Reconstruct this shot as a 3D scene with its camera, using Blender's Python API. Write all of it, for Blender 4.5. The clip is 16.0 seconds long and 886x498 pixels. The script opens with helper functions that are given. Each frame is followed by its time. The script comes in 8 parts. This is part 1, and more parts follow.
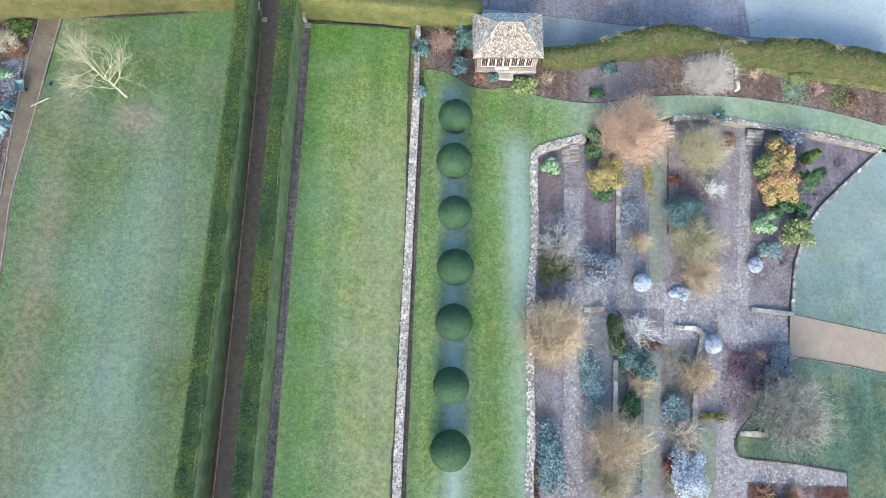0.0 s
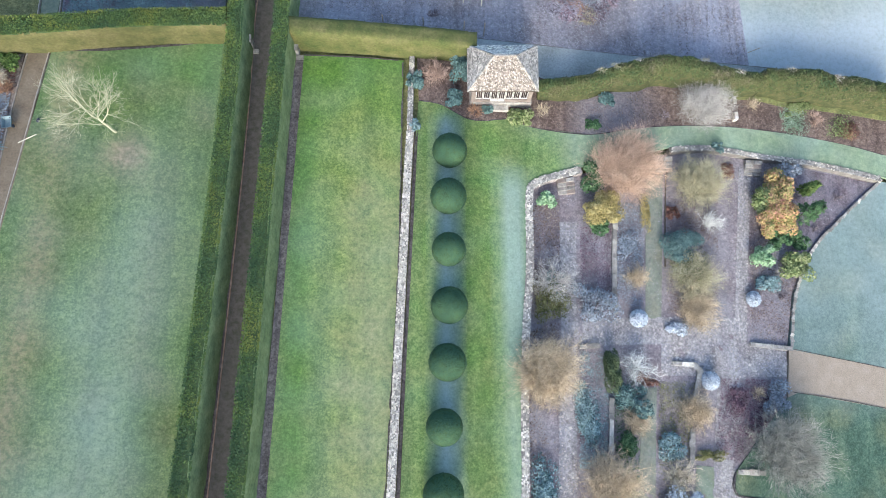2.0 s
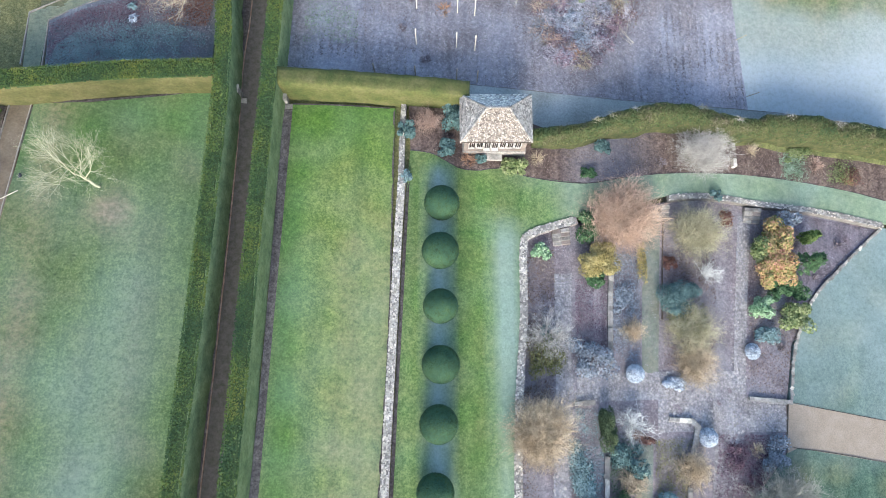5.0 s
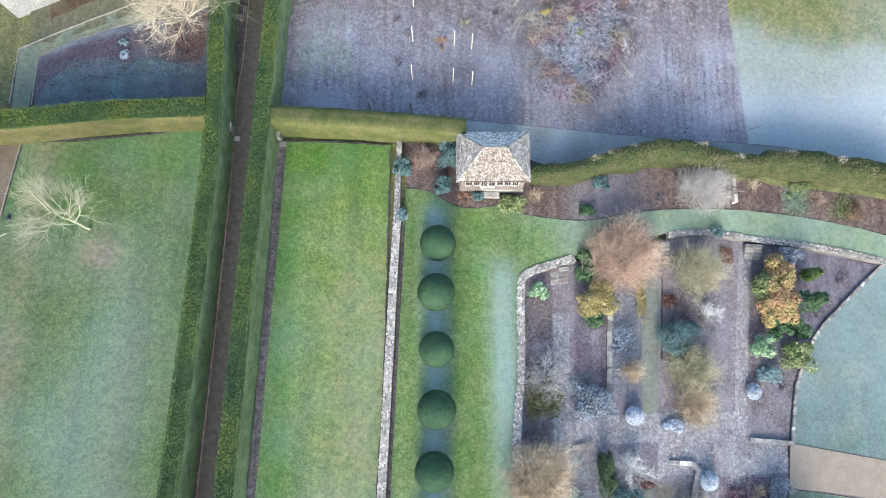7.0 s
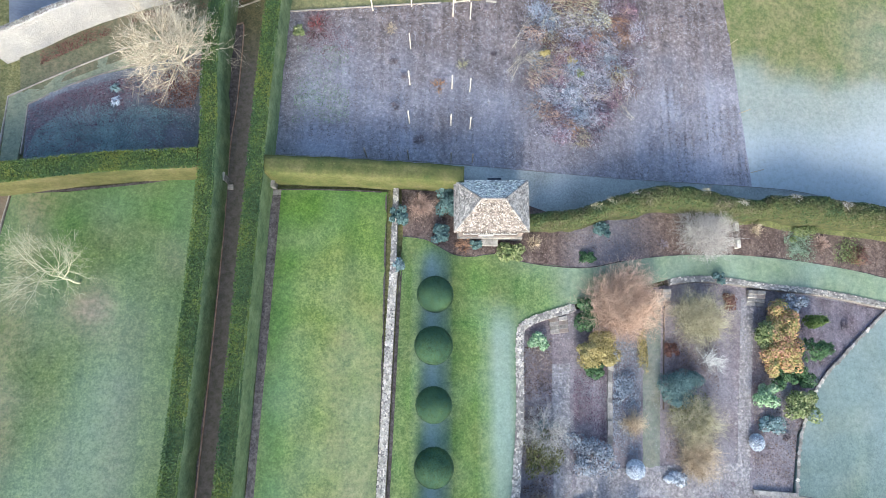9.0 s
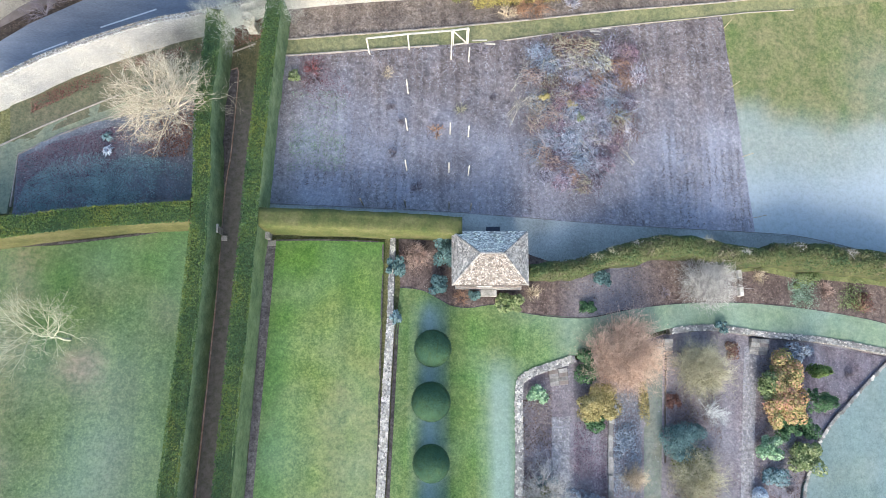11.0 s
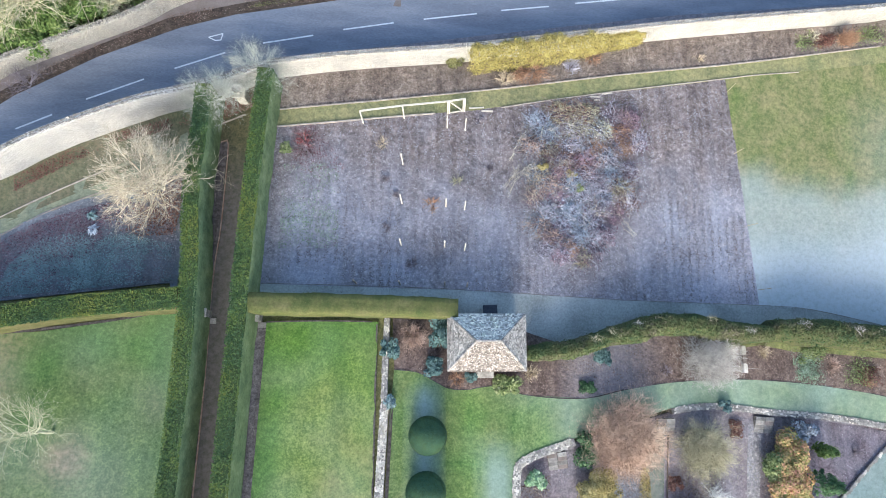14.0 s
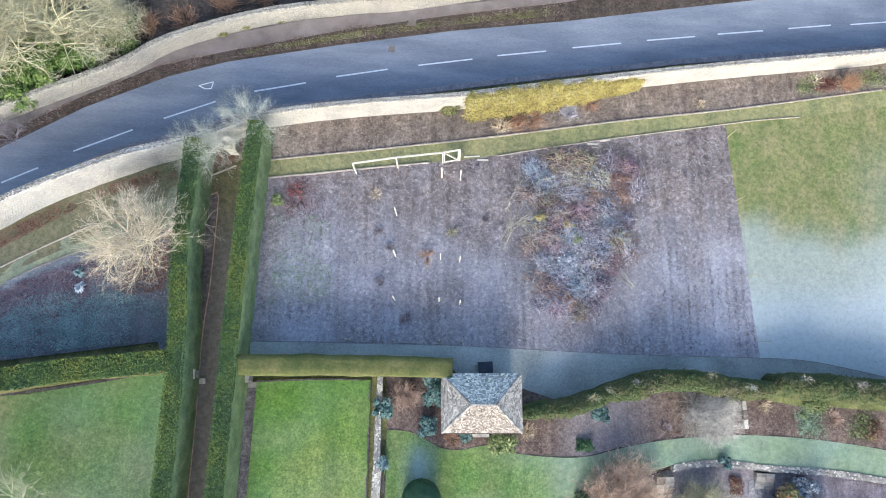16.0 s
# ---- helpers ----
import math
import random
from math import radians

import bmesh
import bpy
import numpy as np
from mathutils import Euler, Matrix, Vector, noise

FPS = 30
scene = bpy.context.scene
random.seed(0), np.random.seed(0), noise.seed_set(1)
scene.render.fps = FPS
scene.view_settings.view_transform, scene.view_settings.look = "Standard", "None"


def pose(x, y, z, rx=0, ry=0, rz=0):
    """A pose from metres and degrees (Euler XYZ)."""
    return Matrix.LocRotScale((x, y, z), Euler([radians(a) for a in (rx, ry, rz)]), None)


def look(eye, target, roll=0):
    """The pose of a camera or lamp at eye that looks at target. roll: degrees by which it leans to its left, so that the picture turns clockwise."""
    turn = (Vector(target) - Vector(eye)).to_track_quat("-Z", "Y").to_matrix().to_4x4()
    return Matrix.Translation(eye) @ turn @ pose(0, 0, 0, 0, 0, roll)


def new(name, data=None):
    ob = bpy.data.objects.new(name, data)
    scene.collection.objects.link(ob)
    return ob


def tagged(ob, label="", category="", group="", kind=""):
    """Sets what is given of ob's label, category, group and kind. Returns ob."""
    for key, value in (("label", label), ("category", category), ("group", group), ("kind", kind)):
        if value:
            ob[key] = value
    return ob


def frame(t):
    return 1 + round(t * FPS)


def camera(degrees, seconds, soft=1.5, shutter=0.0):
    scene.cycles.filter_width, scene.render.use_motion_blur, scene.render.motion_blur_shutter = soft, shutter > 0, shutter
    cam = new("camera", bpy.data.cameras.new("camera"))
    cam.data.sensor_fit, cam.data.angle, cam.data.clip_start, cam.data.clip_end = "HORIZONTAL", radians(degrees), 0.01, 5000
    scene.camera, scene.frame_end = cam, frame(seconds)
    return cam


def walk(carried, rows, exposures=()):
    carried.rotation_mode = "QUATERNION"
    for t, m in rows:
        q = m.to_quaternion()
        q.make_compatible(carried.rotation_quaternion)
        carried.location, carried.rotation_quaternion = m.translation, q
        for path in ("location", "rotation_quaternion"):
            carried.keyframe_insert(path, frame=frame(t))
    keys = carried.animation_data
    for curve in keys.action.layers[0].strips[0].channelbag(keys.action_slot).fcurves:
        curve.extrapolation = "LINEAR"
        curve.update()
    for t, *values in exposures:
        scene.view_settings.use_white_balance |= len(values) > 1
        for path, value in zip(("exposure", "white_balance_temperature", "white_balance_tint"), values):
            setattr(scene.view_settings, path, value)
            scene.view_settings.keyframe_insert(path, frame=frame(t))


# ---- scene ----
# ------------------------------------------------------------------ camera
cam = camera(73.7, 16.0, soft=0.7)
FLIGHT = [
    (0, -0.00, -0.00, 51.25),
    (0.5, 0.14, 0.80, 51.26),
    (1, 0.28, 1.65, 51.25),
    (1.5, 0.43, 2.55, 51.23),
    (2, 0.57, 3.44, 51.20),
    (2.5, 0.72, 4.34, 51.17),
    (3, 0.87, 5.24, 51.14),
    (3.5, 1.00, 6.10, 51.13),
    (4, 1.11, 6.95, 51.11),
    (6.5, 1.58, 11.31, 51.03),
    (7, 1.66, 12.38, 51.02),
    (7.5, 1.74, 13.50, 51.01),
    (8, 1.79, 14.66, 50.99),
    (8.5, 1.84, 15.85, 50.98),
    (9, 1.89, 17.05, 50.98),
    (11.5, 2.14, 22.97, 51.05),
    (12, 2.19, 24.17, 51.06),
    (12.5, 2.26, 25.37, 51.06),
    (13, 2.33, 26.59, 51.05),
    (13.5, 2.41, 27.82, 51.04),
    (14, 2.49, 29.06, 51.03),
    (14.5, 2.60, 30.32, 51.02),
    (15, 2.73, 31.58, 51.03),
    (15.5, 2.86, 32.83, 51.04),
    (16, 2.99, 34.09, 51.04),
]
walk(cam, [(t, pose(x, y, z, 90 + -77.703, 0, -0.012)) for t, x, y, z in FLIGHT], [(0.0, 1.26, 5930, 7.0), (16.0, 1.26, 5930, 7.0)])

# ------------------------------------------------------------------ light: pale winter sky, low veiled sun from the south
SUN_UP, SUN_TURN = 25.0, 4.0
world = bpy.data.worlds.new("winter_sky")
scene.world = world
world.use_nodes = True
wn = world.node_tree.nodes
sky = wn.new("ShaderNodeTexSky")
sky.sky_type = 'NISHITA'
sky.sun_disc = False
sky.sun_elevation = radians(SUN_UP)
sky.sun_rotation = radians(180 + SUN_TURN)
sky.air_density, sky.dust_density, sky.ozone_density = 1.0, 2.5, 1.0
wn["Background"].inputs["Strength"].default_value = 0.147
world.node_tree.links.new(sky.outputs[0], wn["Background"].inputs["Color"])
sun = new("sun", bpy.data.lights.new("sun", 'SUN'))
sun.data.energy, sun.data.angle, sun.data.color = 1.62, radians(24), (1.0, 0.94, 0.84)
sun.matrix_world = look((0, 0, 60), (math.tan(radians(SUN_TURN)) * 60 / math.tan(radians(SUN_UP)), 60 / math.tan(radians(SUN_UP)), 0))

# ------------------------------------------------------------------ lie of the land
C0, CX, CY, CXY, CXX, CYY = -1.812166, -0.173458, -0.023425, 0.001318, 0.000033, 0.000431


def ground(x, y):
    """Height of the natural slope, which falls to the east."""
    x = max(-75.0, min(75.0, x))
    y = max(-35.0, min(100.0, y))
    return C0 + CX * x + CY * y + CXY * x * y + CXX * x * x + CYY * y * y


def nz(x, y, s, seed=0.0):
    return noise.noise(Vector((x * s + seed, y * s - seed * 0.7, seed)))


def sstep(a, b, v):
    k = max(0.0, min(1.0, (v - a) / (b - a)))
    return k * k * (3 - 2 * k)


# ------------------------------------------------------------------ materials
def node_mat(name):
    m = bpy.data.materials.new(name)
    m.use_nodes = True
    nt = m.node_tree
    bs = nt.nodes["Principled BSDF"]
    bs.inputs["Specular IOR Level"].default_value = 0.25
    return m, nt, bs


def noise_node(nt, scale, detail=4.0, rough=0.6, vec=None):
    n = nt.nodes.new("ShaderNodeTexNoise")
    n.inputs["Scale"].default_value, n.inputs["Detail"].default_value, n.inputs["Roughness"].default_value = scale, detail, rough
    if vec:
        nt.links.new(vec, n.inputs["Vector"])
    return n


def ramp_node(nt, src, stops, smooth=False):
    r = nt.nodes.new("ShaderNodeValToRGB")
    if smooth:
        r.color_ramp.interpolation = 'EASE'
    el = r.color_ramp.elements
    while len(el) < len(stops):
        el.new(0.5)
    for e, (p, c) in zip(el, stops):
        e.position, e.color = p, (*c, 1.0) if len(c) == 3 else c
    nt.links.new(src, r.inputs["Fac"])
    return r


def mix_node(nt, fac, a, b, mode='MIX'):
    n = nt.nodes.new("ShaderNodeMix")
    n.data_type, n.blend_type = 'RGBA', mode
    for key, val in (("Factor", fac), ("A", a), ("B", b)):
        sock = next(s for s in n.inputs if s.name == key and (s.type == 'RGBA' or (key == "Factor" and s.type == 'VALUE')))
        if isinstance(val, (int, float)):
            sock.default_value = val
        elif isinstance(val, tuple):
            sock.default_value = (*val, 1.0)
        else:
            nt.links.new(val, sock)
    return next(s for s in n.outputs if s.type == 'RGBA')


def math_node(nt, op, a, b=0.0, clamp=False):
    n = nt.nodes.new("ShaderNodeMath")
    n.operation, n.use_clamp = op, clamp
    for k, val in enumerate((a, b)):
        if isinstance(val, (int, float)):
            n.inputs[k].default_value = val
        else:
            nt.links.new(val, n.inputs[k])
    return n.outputs[0]


def world_vec(nt, stretch=None):
    g = nt.nodes.new("ShaderNodeNewGeometry")
    if not stretch:
        return g.outputs["Position"]
    mp = nt.nodes.new("ShaderNodeMapping")
    mp.inputs["Scale"].default_value = stretch
    nt.links.new(g.outputs["Position"], mp.inputs["Vector"])
    return mp.outputs[0]


def bump(nt, bs, src, strength, dist):
    b = nt.nodes.new("ShaderNodeBump")
    b.inputs["Strength"].default_value, b.inputs["Distance"].default_value = strength, dist
    nt.links.new(src, b.inputs["Height"])
    nt.links.new(b.outputs[0], bs.inputs["Normal"])


def attr_fac(nt, name, channel):
    a = nt.nodes.new("ShaderNodeAttribute")
    a.attribute_name = name
    s = nt.nodes.new("ShaderNodeSeparateColor")
    nt.links.new(a.outputs["Color"], s.inputs[0])
    return s.outputs[channel]


def masonry_mat(name, a, b, c, size=(3.2, 3.2, 7.5), joint=0.55):
    """Roughly coursed rubble: each stone of its own tone, with recessed joints and blotches of lichen."""
    m, nt, bs = node_mat(name)
    vec = world_vec(nt, size)
    cells = nt.nodes.new("ShaderNodeTexVoronoi")
    cells.inputs["Randomness"].default_value = 0.85
    nt.links.new(vec, cells.inputs["Vector"])
    edge = nt.nodes.new("ShaderNodeTexVoronoi")
    edge.feature = 'DISTANCE_TO_EDGE'
    edge.inputs["Randomness"].default_value = 0.85
    nt.links.new(vec, edge.inputs["Vector"])
    sep = nt.nodes.new("ShaderNodeSeparateColor")
    nt.links.new(cells.outputs["Color"], sep.inputs[0])
    col = ramp_node(nt, sep.outputs[0], [(0.1, a), (0.5, b), (0.9, c)]).outputs[0]
    big = noise_node(nt, 0.5, 4, 0.65, world_vec(nt))
    fine = noise_node(nt, 7.0, 4, 0.7, world_vec(nt))
    col = mix_node(nt, 0.8, col, ramp_node(nt, big.outputs[0], [(0.36, (0.86, 0.86, 0.87)), (0.62, (1.16, 1.15, 1.12))]).outputs[0], 'MULTIPLY')
    col = mix_node(nt, 0.7, col, ramp_node(nt, fine.outputs[0], [(0.36, (0.75, 0.74, 0.72)), (0.62, (1.2, 1.2, 1.2))]).outputs[0], 'MULTIPLY')
    gap = ramp_node(nt, edge.outputs["Distance"], [(0.02, (joint, joint * 0.96, joint * 0.9)), (0.12, (1, 1, 1))]).outputs[0]
    col = mix_node(nt, 1.0, col, gap, 'MULTIPLY')
    nt.links.new(col, bs.inputs["Base Color"])
    bs.inputs["Roughness"].default_value = 0.92
    bump(nt, bs, ramp_node(nt, edge.outputs["Distance"], [(0.0, (0, 0, 0)), (0.16, (1, 1, 1))]).outputs[0], 0.8, 0.05)
    return m


FROST = (0.36, 0.455, 0.43)


def lawn_mat(name, dark, mid, light, dry=(0.30, 0.27, 0.13), frost=FROST, stripes=0.85):
    """Mown turf; the attribute 'cover' holds rime (red) and dry, worn grass (green), blue a lush deep green."""
    m, nt, bs = node_mat(name)
    vec = world_vec(nt)
    fine = noise_node(nt, 5.5, 6, 0.85, vec)
    mid_n = noise_node(nt, 0.9, 4, 0.6, vec)
    tuft = noise_node(nt, 2.2, 6, 0.75, vec)
    mow = noise_node(nt, 0.55, 2, 0.4, world_vec(nt, (1.0, 0.06, 1.0)))
    col = ramp_node(nt, fine.outputs[0], [(0.38, tuple(v * 0.86 for v in dark)), (0.5, mid), (0.62, tuple(v * 1.1 for v in light))]).outputs[0]
    shade = ramp_node(nt, mow.outputs[0], [(0.42, (0.76, 0.80, 0.77)), (0.58, (1.25, 1.2, 1.12))]).outputs[0]
    col = mix_node(nt, stripes, col, shade, 'MULTIPLY')
    patch_n = ramp_node(nt, mid_n.outputs[0], [(0.35, (0.84, 0.88, 0.86)), (0.68, (1.15, 1.12, 1.0))]).outputs[0]
    col = mix_node(nt, 0.9, col, patch_n, 'MULTIPLY')
    lush = attr_fac(nt, "cover", 2)
    col = mix_node(nt, math_node(nt, 'MULTIPLY', lush, 0.85), col, mix_node(nt, 0.75, (0.085, 0.185, 0.03), ramp_node(nt, fine.outputs[0], [(0.36, (0.5, 0.55, 0.5)), (0.64, (1.5, 1.4, 1.5))]).outputs[0], 'MULTIPLY'))
    d = math_node(nt, 'MULTIPLY', attr_fac(nt, "cover", 1), math_node(nt, 'MULTIPLY', tuft.outputs[0], 1.75), True)
    col = mix_node(nt, d, col, dry)
    spot = ramp_node(nt, tuft.outputs[0], [(0.38, (0.72, 0.77, 0.75)), (0.62, (1.30, 1.25, 1.2))]).outputs[0]
    col = mix_node(nt, 0.9, col, spot, 'MULTIPLY')
    f = math_node(nt, 'MULTIPLY', attr_fac(nt, "cover", 0), math_node(nt, 'ADD', math_node(nt, 'MULTIPLY', fine.outputs[0], 0.9), math_node(nt, 'MULTIPLY', tuft.outputs[0], 0.9)), True)
    col = mix_node(nt, f, col, frost)
    nt.links.new(col, bs.inputs["Base Color"])
    bs.inputs["Roughness"].default_value = 0.95
    bump(nt, bs, fine.outputs[0], 0.6, 0.05)
    return m


def soil_mat(name, dark, mid, light, speck=(0.55, 0.54, 0.56), speck_at=0.62, frost=(0.47, 0.50, 0.60), speck_scale=5.0):
    """Winter soil with leaf litter; 'cover' red is rime."""
    m, nt, bs = node_mat(name)
    vec = world_vec(nt)
    fine = noise_node(nt, speck_scale, 6, 0.85, vec)
    big = noise_node(nt, 0.5, 4, 0.6, vec)
    clod = noise_node(nt, 2.4, 5, 0.7, vec)
    col = ramp_node(nt, clod.outputs[0], [(0.30, dark), (0.5, mid), (0.70, light)]).outputs[0]
    col = mix_node(nt, 0.85, col, ramp_node(nt, fine.outputs[0], [(0.38, (0.5, 0.5, 0.5)), (0.62, (1.5, 1.5, 1.5))]).outputs[0], 'MULTIPLY')
    col = mix_node(nt, 0.7, col, ramp_node(nt, big.outputs[0], [(0.35, (0.78, 0.76, 0.8)), (0.65, (1.2, 1.15, 1.12))]).outputs[0], 'MULTIPLY')
    rows_n = noise_node(nt, 1.3, 3, 0.5, world_vec(nt, (1.0, 0.05, 1.0)))
    col = mix_node(nt, 0.7, col, ramp_node(nt, rows_n.outputs[0], [(0.40, (0.80, 0.78, 0.77)), (0.60, (1.22, 1.22, 1.22))]).outputs[0], 'MULTIPLY')
    f = math_node(nt, 'MULTIPLY', attr_fac(nt, "cover", 0), math_node(nt, 'MULTIPLY', fine.outputs[0], 1.7), True)
    col = mix_node(nt, f, col, frost)
    s = ramp_node(nt, fine.outputs[0], [(speck_at, (0, 0, 0)), (speck_at + 0.06, (1, 1, 1))]).outputs[0]
    col = mix_node(nt, math_node(nt, 'MULTIPLY', s, 0.75), col, speck)
    nt.links.new(col, bs.inputs["Base Color"])
    bs.inputs["Roughness"].default_value = 0.95
    bump(nt, bs, fine.outputs[0], 0.9, 0.10)
    return m


def plain_mat(name, a, b, c, scale=3.0, rough=0.85, rnd=0.0, bump_d=0.02, stretch=None, specks=None, fine_scale=14.0):
    m, nt, bs = node_mat(name)
    vec = world_vec(nt, stretch)
    n1 = noise_node(nt, scale, 5, 0.65, vec)
    n2 = noise_node(nt, fine_scale, 4, 0.7, vec)
    col = ramp_node(nt, n1.outputs[0], [(0.3, a), (0.5, b), (0.7, c)]).outputs[0]
    col = mix_node(nt, 0.8, col, ramp_node(nt, n2.outputs[0], [(0.3, (0.72, 0.72, 0.72)), (0.7, (1.25, 1.25, 1.25))]).outputs[0], 'MULTIPLY')
    if specks:
        at, colour = specks
        s = ramp_node(nt, n2.outputs[0], [(at, (0, 0, 0)), (at + 0.05, (1, 1, 1))]).outputs[0]
        col = mix_node(nt, s, col, colour)
    if rnd:
        oi = nt.nodes.new("ShaderNodeObjectInfo")
        gi = nt.nodes.new("ShaderNodeNewGeometry")
        r = math_node(nt, 'FRACT', math_node(nt, 'ADD', oi.outputs["Random"], gi.outputs["Random Per Island"]))
        col = mix_node(nt, rnd, col, ramp_node(nt, r, [(0.0, (0.42, 0.42, 0.42)), (0.5, (0.95, 0.95, 0.95)), (1.0, (1.7, 1.68, 1.6))]).outputs[0], 'MULTIPLY')
    nt.links.new(col, bs.inputs["Base Color"])
    bs.inputs["Roughness"].default_value = rough
    if bump_d:
        bump(nt, bs, n2.outputs[0], 0.6, bump_d)
    return m


def leaf_mat(name, *cols, patch_scale=0.8, frost=0.0, single=0.55, drift=1.15):
    """Foliage whose leaves differ one from the next and in drifts."""
    m, nt, bs = node_mat(name)
    gi = nt.nodes.new("ShaderNodeNewGeometry")
    n = noise_node(nt, patch_scale, 3, 0.6, gi.outputs["Position"])
    v = math_node(nt, 'ADD', math_node(nt, 'MULTIPLY', gi.outputs["Random Per Island"], single), math_node(nt, 'MULTIPLY', math_node(nt, 'SUBTRACT', n.outputs[0], 0.3), drift), True)
    k = max(1, len(cols) - 1)
    col = ramp_node(nt, v, [(0.12 + 0.76 * i / k, c) for i, c in enumerate(cols)]).outputs[0]
    if frost:
        up = nt.nodes.new("ShaderNodeSeparateXYZ")
        nt.links.new(gi.outputs["Normal"], up.inputs[0])
        col = mix_node(nt, math_node(nt, 'MULTIPLY', math_node(nt, 'ABSOLUTE', up.outputs[2]), frost, True), col, (0.62, 0.68, 0.72))
    nt.links.new(col, bs.inputs["Base Color"])
    bs.inputs["Roughness"].default_value = 0.75
    return m


